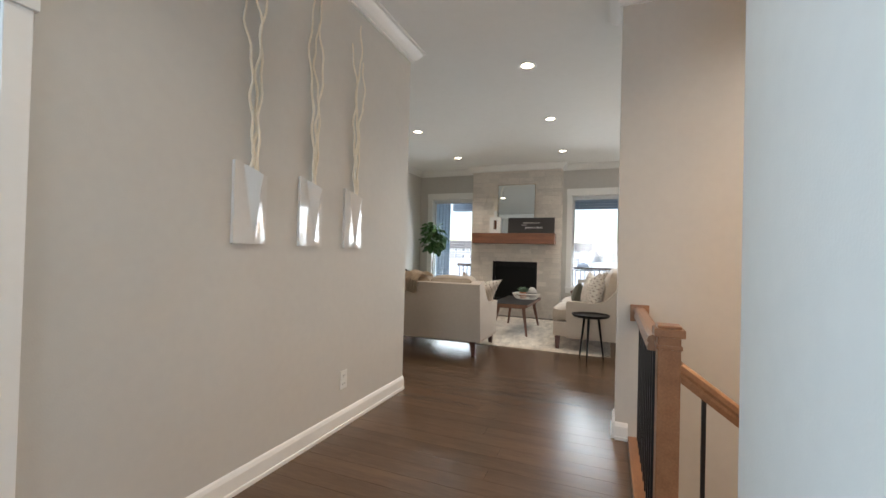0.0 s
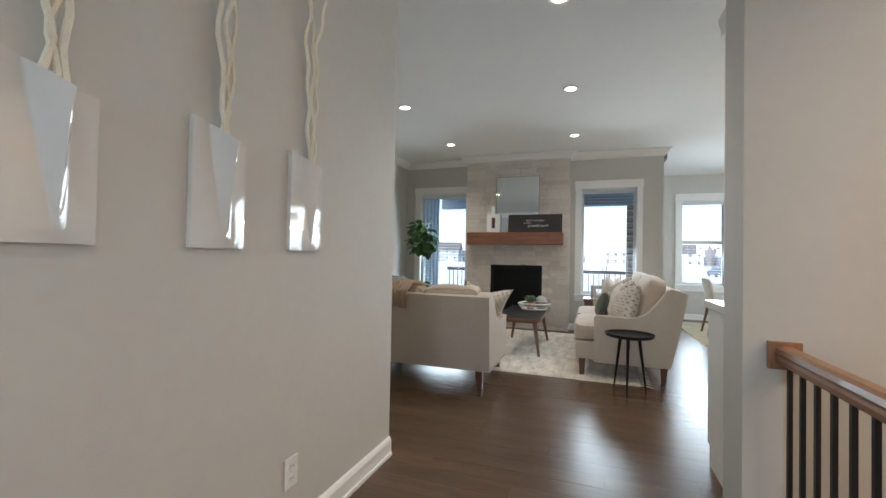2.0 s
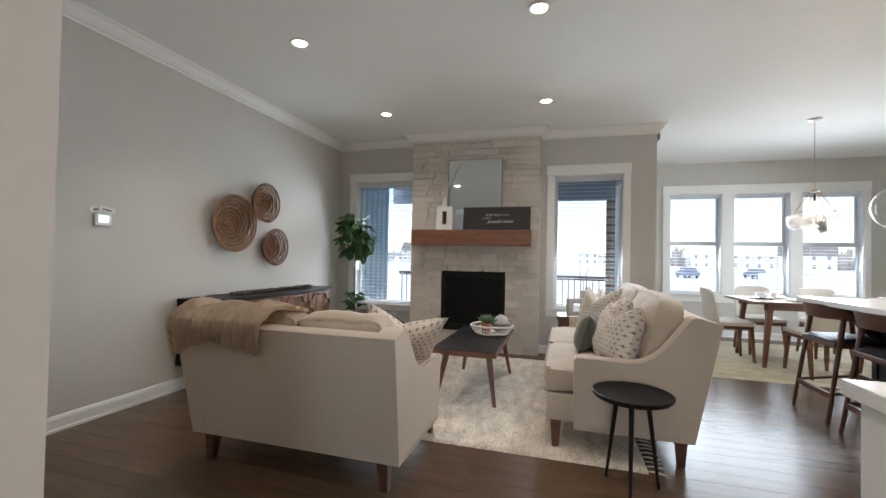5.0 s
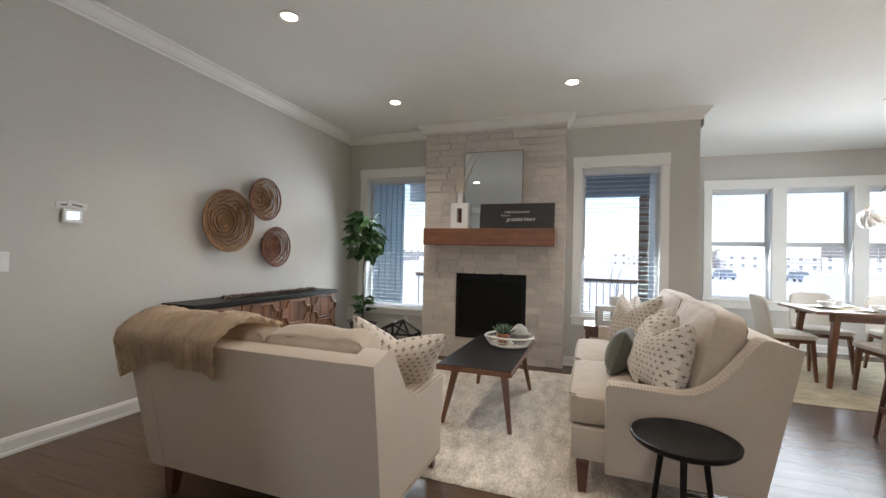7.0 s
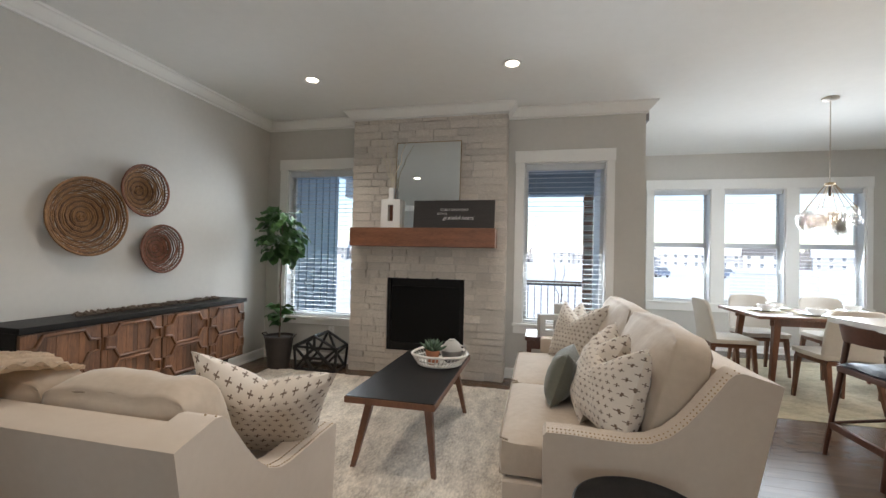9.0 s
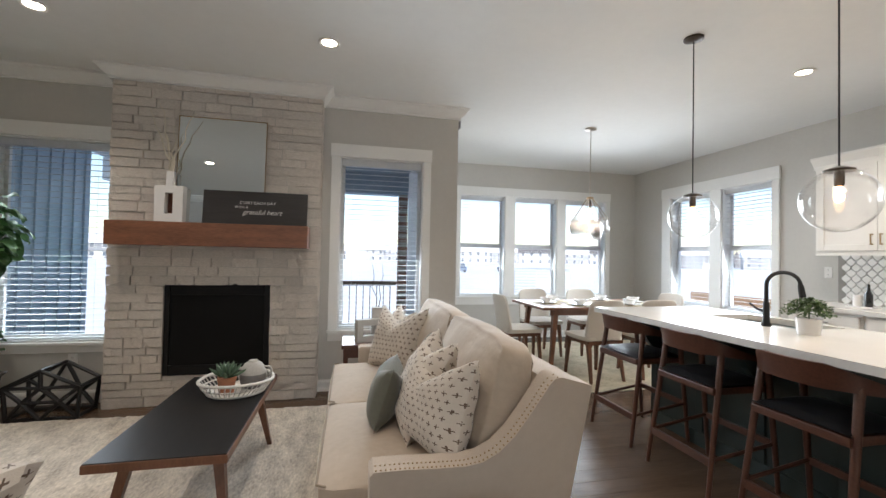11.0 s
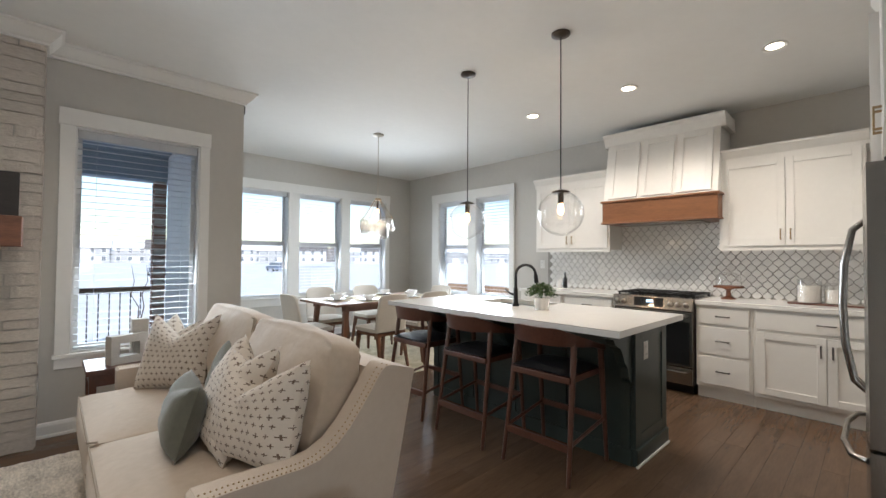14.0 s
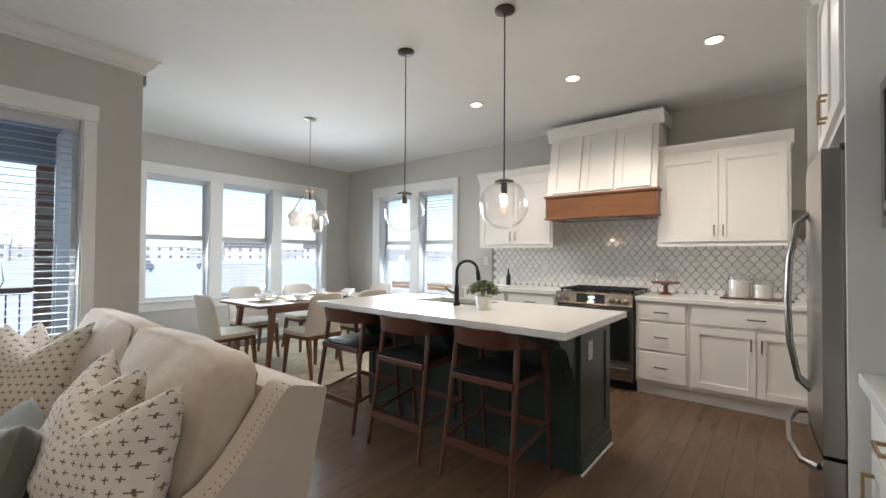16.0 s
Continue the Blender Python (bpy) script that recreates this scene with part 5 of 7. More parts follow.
for k, (dx, dz) in enumerate(((-0.19, 0.95), (-0.10, 1.0), (0.02, 0.80), (0.16, 0.92), (-0.04, 0.72))):
    pts = [(0, 0, 0.36)]
    for q in range(1, 8):
        f = q / 7
        pts.append((dx * f ** 1.3 + 0.012 * math.sin(q * 2.1 + k * 2), 0.02 * math.sin(q * 1.3 + k), 0.40 + (dz - 0.40) * f))
    part("twig", tube(pts, [0.007, 0.0065, 0.006, 0.0055, 0.005, 0.004, 0.0035, 0.002], 6), TWIG, vz, smooth=True)

# ---- kitchen cabinets ----


def add_shaker(bm, x0, z0, x1, z1, y=0.0, t=0.020, fw=0.058):
    """A framed door or drawer front; its face lies at y - t."""
    add_box(bm, x0 + fw - 0.004, y - 0.010, z0 + fw - 0.004, x1 - fw + 0.004, y, z1 - fw + 0.004)
    add_box(bm, x0, y - t, z0, x0 + fw, y, z1, 0.0015, 1)
    add_box(bm, x1 - fw, y - t, z0, x1, y, z1, 0.0015, 1)
    add_box(bm, x0 + fw, y - t, z0, x1 - fw, y, z0 + fw, 0.0015, 1)
    add_box(bm, x0 + fw, y - t, z1 - fw, x1 - fw, y, z1, 0.0015, 1)


def bar_pull(parent, x, z, ln, upright, mat, y=-0.020):
    bm = fresh()
    if upright:
        add_box(bm, x - 0.005, y - 0.030, z - ln / 2, x + 0.005, y - 0.022, z + ln / 2, 0.001, 1)
        for s in (-1, 1):
            add_box(bm, x - 0.005, y - 0.024, z + s * (ln / 2 - 0.006) - 0.005, x + 0.005, y, z + s * (ln / 2 - 0.006) + 0.005)
    else:
        add_box(bm, x - ln / 2, y - 0.030, z - 0.005, x + ln / 2, y - 0.022, z + 0.005, 0.001, 1)
        for s in (-1, 1):
            add_box(bm, x + s * (ln / 2 - 0.006) - 0.005, y - 0.024, z - 0.005, x + s * (ln / 2 - 0.006) + 0.005, y, z + 0.005)
    return part("handle", bm, mat, parent, "metal bar handle")


def front(ob, kind, x0, z0, x1, z1, pull, mat=CABINET, metal=DARK_STEEL, y=0.0):
    """One door or drawer with its handle. pull: (x, z, length, upright)."""
    bm = fresh()
    if kind == "door":
        add_shaker(bm, x0, z0, x1, z1, y)
    else:
        add_box(bm, x0, y - 0.020, z0, x1, y, z1, 0.0025, 1)
    d = part(kind, bm, mat, ob)
    if pull:
        bar_pull(d, *pull, metal, y - 0.020)
    return d


def base_unit(place, turn, w, layout, label, depth=0.60, metal=DARK_STEEL):
    """A floor cabinet, its front along local -y. layout: rows of fronts as (kind, x0, z0, x1, z1, pull)."""
    ob = thing("base_cabinet", place, label, "cabinet", turn, group="white base cabinets")
    part("body", box(-w / 2, 0, 0.11, w / 2, depth, 0.875, 0.001, 1), CABINET, ob)
    part("toe_kick", box(-w / 2, 0.045, 0.0, w / 2, depth, 0.11), CABINET, ob)
    for f in layout:
        front(ob, *f, metal=metal)
    return ob


def drawers3(w):
    x0, x1 = -w / 2 + 0.025, w / 2 - 0.025
    return [("drawer", x0, z0, x1, z1, (0, (z0 + z1) / 2, 0.11, False)) for z0, z1 in ((0.70, 0.855), (0.425, 0.675), (0.145, 0.40))]


def drawer_doors(w):
    x0, x1 = -w / 2 + 0.025, w / 2 - 0.025
    return [("drawer", x0, 0.70, x1, 0.855, (0, 0.778, 0.12, False)),
            ("door", x0, 0.145, -0.003, 0.675, (-0.035, 0.57, 0.10, True)), ("door", 0.003, 0.145, x1, 0.675, (0.035, 0.57, 0.10, True))]


FX = 3.935  # front of the base cabinets on the east wall
base_unit((FX, 4.585, 0), -90, 0.44, drawers3(0.44), "white three-drawer base cabinet beside the range")
base_unit((FX, 3.885, 0), -90, 0.955, drawer_doors(0.955), "white base cabinet with a drawer and two doors")
base_unit((FX, 5.905, 0), -90, 0.62, [("drawer", -0.285, 0.70, 0.285, 0.855, (0, 0.778, 0.11, False)), ("door", -0.285, 0.145, 0.285, 0.675, (0.24, 0.57, 0.10, True))], "white base cabinet with a drawer and a door")
base_unit((FX, 6.530, 0), -90, 0.62, [("drawer", -0.285, 0.70, 0.285, 0.855, (0, 0.778, 0.11, False)), ("door", -0.285, 0.145, 0.285, 0.675, (-0.24, 0.57, 0.10, True))], "white base cabinet with a drawer and a door")
part_ct = tagged(part("countertop", soften(box(3.90, 3.405, 0.876, EAST_X - 0.002, 4.805, 0.915), 0.003), QUARTZ), "white quartz countertop right of the range", "countertop")
part_ct["label"] = "white quartz countertop on the base cabinets"
tagged(part("countertop", soften(box(3.90, 5.597, 0.876, EAST_X - 0.002, 6.85, 0.915), 0.003), QUARTZ), "white quartz countertop beside the dining window", "countertop")


def wall_unit(place, turn, w, z0, z1, label, depth=0.34, doors=2):
    ob = thing("wall_cabinet", place, label, "cabinet", turn, group="white wall cabinets")
    part("body", box(-w / 2, 0, z0, w / 2, depth, z1, 0.001, 1), CABINET, ob)
    bm = fresh()
    add_prism(bm, [(0.0, z1), (0.0, z1 + 0.03), (-0.045, z1 + 0.095), (-0.045, z1 + 0.115), (depth, z1 + 0.115), (depth, z1)], -w / 2 - 0.02, w / 2 + 0.02, "x")
    part("crown", bm, CABINET, ob)
    part("light_rail", box(-w / 2, -0.004, z0 - 0.025, w / 2, 0.018, z0), CABINET, ob)
    x0, x1 = -w / 2 + 0.025, w / 2 - 0.025
    if doors == 2:
        front(ob, "door", x0, z0 + 0.02, -0.002, z1 - 0.02, (-0.035, z0 + 0.12, 0.10, True), metal=BRASS)
        front(ob, "door", 0.002, z0 + 0.02, x1, z1 - 0.02, (0.035, z0 + 0.12, 0.10, True), metal=BRASS)
    else:
        front(ob, "door", x0, z0 + 0.02, x1, z1 - 0.02, (x1 - 0.035, z0 + 0.12, 0.10, True), metal=BRASS)
    return ob


wall_unit((4.228, 6.29, 0), -90, 1.02, 1.415, 2.25, "white shaker wall cabinet with two doors above the counter")
wall_unit((4.228, 4.165, 0), -90, 1.02, 1.415, 2.255, "white shaker wall cabinet with two doors above the counter")

# ---- range hood ----
hood = thing("range_hood", (EAST_X, 5.215, 0), "white panelled range hood with a brown wooden band", "range hood", -90)
HW = 0.565
bm = fresh()
lo = [(-HW, 0), (HW, 0), (HW, -0.50), (-HW, -0.50)]
hi = [(-HW, 0), (HW, 0), (HW, -0.36), (-HW, -0.36)]
a = [bm.verts.new((x, y, 1.955)) for x, y in lo]
b = [bm.verts.new((x, y, 2.66)) for x, y in hi]
bm.faces.new(a[::-1])
bm.faces.new(b)
for k in range(4):
    bm.faces.new((a[k], a[(k + 1) % 4], b[(k + 1) % 4], b[k]))
body = part("body", bm, CABINET, hood)
ang = math.atan2(0.14, 0.705)
for k in range(3):
    x0 = -HW + 0.055 + k * 0.352
    bm = fresh()
    add_shaker(bm, x0, 0.03, x0 + 0.315, 0.665, 0.0, 0.018, 0.052)
    bmesh.ops.transform(bm, matrix=Matrix.Translation((0, -0.50, 1.955)) @ Matrix.Rotation(-ang, 4, "X"), verts=bm.verts[:])
    part("panel", bm, CABINET, hood)
bm = fresh()
p = [(-0.36, 2.62), (-0.375, 2.655), (-0.40, 2.71), (-0.425, 2.735), (-0.425, 2.755), (0, 2.755), (0, 2.62)]
add_prism(bm, p, -HW - 0.045, HW + 0.045, "x")
part("crown", bm, CABINET, hood)
band = part("band", box(-HW - 0.004, -0.525, 1.719, HW + 0.004, 0, 1.940, 0.003), HOOD_WOOD, hood, "brown wooden band")
part("upper_ledge", box(-HW - 0.022, -0.545, 1.940, HW + 0.022, 0, 1.962, 0.004), HOOD_WOOD, band)
part("lower_ledge", box(-HW - 0.016, -0.538, 1.700, HW + 0.016, 0, 1.719, 0.004), HOOD_WOOD, band)
part("filter", box(-0.40, -0.45, 1.690, 0.40, -0.08, 1.701), STEEL, hood, "steel filter underneath")

# ---- range ----
rg = thing("gas_range", (FX - 0.02, 5.20, 0), "stainless steel gas range with black grates and oven door", "range", -90)
RW = 0.381
part("body", box(-RW, 0.0, 0.09, RW, 0.64, 0.895, 0.003), DARK_STEEL, rg)
part("cooktop", box(-RW - 0.002, -0.01, 0.895, RW + 0.002, 0.645, 0.922, 0.004), STEEL, rg)
part("plinth", box(-RW + 0.02, 0.06, 0.0, RW - 0.02, 0.60, 0.09), IRON, rg)
pan = prism([(-0.005, 0.80), (-0.055, 0.805), (-0.030, 0.925), (0.03, 0.925)], -RW, RW, "x")
panel = part("control_panel", pan, STEEL, rg)
part("display", prism([(-0.0562, 0.825), (-0.036, 0.912), (-0.032, 0.912), (-0.05, 0.825)], -0.16, 0.12, "x"), BLACK_GLASS, panel)
part("clock", prism([(-0.0525, 0.868), (-0.0475, 0.890), (-0.046, 0.890), (-0.051, 0.868)], -0.035, 0.025, "x"), CLOCK_GLOW, panel, "lit blue clock digits")
for x in (-0.335, -0.265, 0.185, 0.255, 0.325):
    part("knob", lathe([(0.024, 0), (0.024, 0.006), (0.019, 0.010), (0.018, 0.030), (0.014, 0.033)], 20, Matrix.Translation((x, -0.045, 0.862)) @ Matrix.Rotation(radians(102), 4, "X")), NICKEL, panel, smooth=True)
door = part("oven_door", box(-RW + 0.004, -0.035, 0.265, RW - 0.004, 0.0, 0.790, 0.004), STEEL, rg)
part("oven_glass", box(-RW + 0.03, -0.038, 0.285, RW - 0.03, -0.034, 0.700, 0.002), BLACK_GLASS, door)
part("handle", tube([(-RW + 0.05, -0.035, 0.752), (-RW + 0.05, -0.075, 0.752), (RW - 0.05, -0.075, 0.752), (RW - 0.05, -0.035, 0.752)], 0.011, 10), STEEL, door, smooth=True)
dr = part("drawer", box(-RW + 0.004, -0.032, 0.095, RW - 0.004, 0.0, 0.255, 0.004), STEEL, rg)
part("handle", tube([(-RW + 0.05, -0.030, 0.215), (-RW + 0.05, -0.062, 0.215), (RW - 0.05, -0.062, 0.215), (RW - 0.05, -0.030, 0.215)], 0.009, 10), STEEL, dr, smooth=True)
for gx in (-0.25, 0.0, 0.25):
    bm = fresh()
    for y in (0.06, 0.20, 0.34, 0.48, 0.60):
        add_box(bm, gx - 0.118, y - 0.006, 0.940, gx + 0.118, y + 0.006, 0.956)
    for x in (-0.118, -0.04, 0.04, 0.118):
        add_box(bm, gx + x - 0.006, 0.054, 0.938, gx + x + 0.006, 0.606, 0.954)
    for x in (-0.11, 0.11):
        for y in (0.07, 0.59):
            add_box(bm, gx + x - 0.008, y - 0.008, 0.922, gx + x + 0.008, y + 0.008, 0.94)
    part("grate", bm, IRON, rg)
    for y in (0.18, 0.46):
        part("burner", lathe([(0.05, 0.9225), (0.05, 0.932), (0.03, 0.938), (0.004, 0.938)], 20, Matrix.Translation((gx, y, 0))), IRON, rg)

# ---- backsplash ----
bs = thing("backsplash", (0, 0, 0), "white glazed ogee tile backsplash with grey grout", "backsplash", kind="structure")
bm = fresh()
add_box(bm, EAST_X - 0.003, 3.0, 0.915, EAST_X, 6.83, 1.72)
part("grout", bm, GROUT, bs)
TW, TH = 0.086, 0.110
ol = []
for k in range(9):
    q = k / 8
    ol.append((TW / 4 + TW / 4 * math.cos(math.pi * q), TH / 2 * q))
ring = ol + [(-x, z) for x, z in ol[-2::-1]]
ring = ring + [(-x, -z) for x, z in ring[1:-1]]
g = 0.93
bm = fresh()
low = [bm.verts.new((0, x * g, z * g)) for x, z in ring]
mid = [bm.verts.new((-0.004, x * g, z * g)) for x, z in ring]
topv = [bm.verts.new((-0.0075, x * (g - 0.09), z * (g - 0.09))) for x, z in ring]
n = len(ring)
for k in range(n):
    j = (k + 1) % n
    bm.faces.new((low[k], low[j], mid[j], mid[k]))
    bm.faces.new((mid[k], mid[j], topv[j], topv[k]))
bm.faces.new(topv)
bmesh.ops.recalc_face_normals(bm, faces=bm.faces[:])
TILE_ME = bpy.data.meshes.new("tile")
bm.to_mesh(TILE_ME)
bm.free()
TILE_ME.materials.append(TILE)
r6 = random.Random(5)
rowi = 0
z = 0.945
while z < 1.74:
    y = 3.06 + (TW / 2 if rowi % 2 else 0)
    while y < 6.78:
        if z < 1.45 or 4.62 < y < 5.82:
            shared("tile", TILE_ME, bs, Matrix.Translation((EAST_X - 0.003, y, z)) @ Matrix.Rotation(radians(r6.uniform(-0.6, 0.6)), 4, "Z") @ Matrix.Rotation(radians(r6.uniform(-0.5, 0.5)), 4, "Y"))
        y += TW
    z += TH / 2
    rowi += 1
wall_plate("outlet", (EAST_X - 0.010, 6.03, 1.16), -90, "white outlet plate on the tiled backsplash", "outlet")
wall_plate("outlet", (EAST_X, 6.92, 1.22), -90, "white outlet plate on the kitchen wall", "outlet")

# ---- on the counter ----
ck = thing("cake_stand", (4.30, 4.62, 0.915), "brown wooden cake stand under a glass dome", "cake stand")
part("stand", lathe([(0.065, 0), (0.060, 0.010), (0.022, 0.030), (0.018, 0.085), (0.05, 0.105), (0.125, 0.112), (0.128, 0.128), (0.12, 0.130)], 32), MANTEL_WOOD, ck, smooth=True)
dm = part("dome", lathe([(0.105, 0.1305), (0.105, 0.20), (0.095, 0.235), (0.06, 0.258), (0.012, 0.266)], 32, cap=False), BUBBLE, ck, "clear glass dome", smooth=True)
part("knob", lathe([(0.006, 0.265), (0.015, 0.28), (0.010, 0.295), (0.002, 0.298)], 14), BUBBLE, dm, smooth=True)
tr = single("serving_board", soften(box(-0.10, -0.26, 0, 0.10, 0.26, 0.014), 0.004), DARK_WALNUT, "dark wooden serving board on the counter", "board")
tr.matrix_world = pose(4.30, 3.90, 0.915)
for k, (y, r, h) in enumerate(((4.02, 0.085, 0.185), (3.85, 0.075, 0.150))):
    jar = thing("glass_canister", (4.30, y, 0.929), "clear glass canister filled with white sugar on a board", "canister", group="glass canisters")
    gl = part("jar", lathe([(r, 0), (r, h), (r * 0.94, h + 0.006), (r * 0.92, h + 0.006), (r - 0.004, h - 0.002), (r - 0.004, 0.004)], 32, cap=False), BUBBLE, jar, smooth=True)
    part("contents", lathe([(0.002, 0.004), (r - 0.005, 0.004), (r - 0.005, h * 0.80), (0.002, h * 0.82)], 28), MILK, jar, "white sugar")
    lid = part("lid", lathe([(0.002, h + 0.007), (r * 1.02, h + 0.007), (r * 1.02, h + 0.018), (r * 0.5, h + 0.026), (0.002, h + 0.028)], 28), BUBBLE, jar, smooth=True)
    part("knob", lathe([(0.008, h + 0.026), (0.018, h + 0.040), (0.010, h + 0.054), (0.002, h + 0.056)], 14), BUBBLE, lid, smooth=True)
sp = thing("oil_bottle_set", (4.25, 6.42, 0.915), "small dark bottle and jar on a tray by the wall", "bottles")
part("tray", soften(box(-0.06, -0.10, 0, 0.06, 0.10, 0.012), 0.003), CERAMIC, sp)
part("bottle", lathe([(0.028, 0.012), (0.030, 0.02), (0.030, 0.12), (0.012, 0.16), (0.010, 0.215), (0.004, 0.216)], 18, Matrix.Translation((0, -0.04, 0))), BLACK_GLASS, sp, smooth=True)
part("jar", lathe([(0.034, 0.012), (0.036, 0.11), (0.03, 0.115), (0.002, 0.115)], 18, Matrix.Translation((0, 0.045, 0))), CERAMIC, sp, smooth=True)

# ---- island ----
isl = thing("kitchen_island", (0, 0, 0), "dark green kitchen island with panelled end and brackets", "island")
IX0, IX1, IY0, IY1 = 2.115, 2.66, 4.655, 6.52
part("body", box(IX0, IY0 + 0.018, 0.0, IX1, IY1, 0.876, 0.002, 1), GREEN, isl)
bm = fresh()
add_shaker(bm, IX0, 0.10, IX1, 0.874, IY0 + 0.018, 0.018, 0.085)
add_box(bm, IX0 - 0.008, IY0 - 0.014, 0.0, IX1 + 0.0, IY0 + 0.018, 0.105, 0.004)
part("end_panel", bm, GREEN, isl)
for k in range(5):
    y = IY0 + 0.06 + k * 0.445
    part("batten", box(IX0 - 0.012, y - 0.03, 0.10, IX0, y + 0.03, 0.874, 0.002), GREEN, isl)
part("base_trim", box(IX0 - 0.016, IY0 + 0.02, 0.0, IX0, IY1, 0.10, 0.003), GREEN, isl)
part("shoe", box(IX0 - 0.020, IY0 - 0.022, 0.0, IX1, IY0 - 0.008, 0.014, 0.003), TRIM, isl, "pale shoe moulding")
cor = [(0, 0.874), (-0.30, 0.874), (-0.30, 0.835), (-0.255, 0.822), (-0.235, 0.79), (-0.20, 0.775), (-0.165, 0.76), (-0.13, 0.72), (-0.10, 0.665), (-0.055, 0.62), (-0.035, 0.55), (0, 0.52)]
for y in (IY0 + 0.02, (IY0 + IY1) / 2, IY1 - 0.08):
    part("bracket", prism([(IX0 - 0.012 + u, v) for u, v in cor], y, y + 0.055, "y"), GREEN, isl, "scrolled support bracket")
SX0, SX1, SY0, SY1 = 2.24, 2.61, 5.48, 6.12
bm = fresh()
for r in ((1.632, 4.548, 2.672, SY0), (1.632, SY1, 2.672, 6.62), (1.632, SY0, SX0, SY1), (SX1, SY0, 2.672, SY1)):
    add_box(bm, r[0], r[1], 0.8765, r[2], r[3], 0.915)
bmesh.ops.remove_doubles(bm, verts=bm.verts[:], dist=1e-4)
isl_top = tagged(part("island_countertop", bm, QUARTZ), "white quartz countertop overhanging the island", "countertop")
sink = single("sink", box(SX0 - 0.01, SY0 - 0.01, 0.70, SX1 + 0.01, SY1 + 0.01, 0.8764), STEEL, "steel undermount sink in the island", "sink")
bmesh_sink = bmesh.new()
bmesh_sink.from_mesh(sink.data)
bmesh.ops.delete(bmesh_sink, geom=[f for f in bmesh_sink.faces if f.normal.z > 0.9], context="FACES")
bmesh.ops.solidify(bmesh_sink, geom=bmesh_sink.faces[:], thickness=0.004)
bmesh_sink.to_mesh(sink.data)
bmesh_sink.free()
wall_plate("outlet", (2.30, IY0 + 0.0105, 0.70), 0, "white outlet plate on the green island end", "outlet")

fc = thing("faucet", (2.17, 5.62, 0.915), "tall black gooseneck kitchen faucet on the island", "faucet")
part("base", lathe([(0.027, 0), (0.027, 0.012), (0.019, 0.03), (0.017, 0.14), (0.014, 0.15)], 20), IRON, fc, smooth=True)
arc = [(0, 0, 0.14), (0, 0, 0.255)]
for k in range(1, 11):
    t = math.pi * k / 10
    arc.append((0.080 - 0.080 * math.cos(t), -0.04 + 0.04 * math.cos(t), 0.255 + 0.078 * math.sin(t)))
part("spout", tube(arc, 0.0115, 10), IRON, fc, smooth=True)
part("spray_head", tube([(0.159, -0.08, 0.262), (0.164, -0.081, 0.235), (0.172, -0.083, 0.185)], [0.014, 0.017, 0.018], 12), IRON, fc, smooth=True)
part("lever", tube([(0, 0.012, 0.09), (-0.01, 0.05, 0.10), (-0.03, 0.085, 0.135)], [0.012, 0.008, 0.006], 8), IRON, fc, smooth=True)

hb = thing("potted_herb", (2.13, 5.35, 0.915), "small leafy herb in a white ceramic pot on the island", "potted plant")
part("pot", lathe([(0.050, 0), (0.060, 0.09), (0.056, 0.09), (0.052, 0.075)], 24), CERAMIC, hb, smooth=True)
part("soil", lathe([(0.002, 0.07), (0.053, 0.07), (0.053, 0.078), (0.002, 0.078)], 18), SOIL, hb)
r7 = random.Random(31)
bm = fresh()
for k in range(640):
    a, e = r7.uniform(0, 6.283), r7.uniform(0.05, 1.5)
    r = 0.125 * (0.55 + 0.45 * r7.random())
    c = Vector((r * math.cos(a) * math.cos(e), r * math.sin(a) * math.cos(e), 0.095 + 0.85 * r * math.sin(e)))
    m = Matrix.Translation(c) @ Euler((r7.uniform(-0.9, 0.9), r7.uniform(-0.9, 0.9), r7.uniform(0, 6.3))).to_matrix().to_4x4()
    s = r7.uniform(0.009, 0.015)
    v = [bm.verts.new(m @ Vector(q)) for q in ((0, -s, 0), (s * 0.6, -0.1 * s, 0.002), (0, s, 0), (-s * 0.6, -0.1 * s, 0.002))]
    bm.faces.new(v)
tagged(part("foliage", bm, HERB, hb), kind="stuff")
part("stems", tube([(0, 0, 0.07), (0.005, 0, 0.12), (0, 0.004, 0.16)], 0.004, 6), HERB, hb)

# ---- bar stools ----


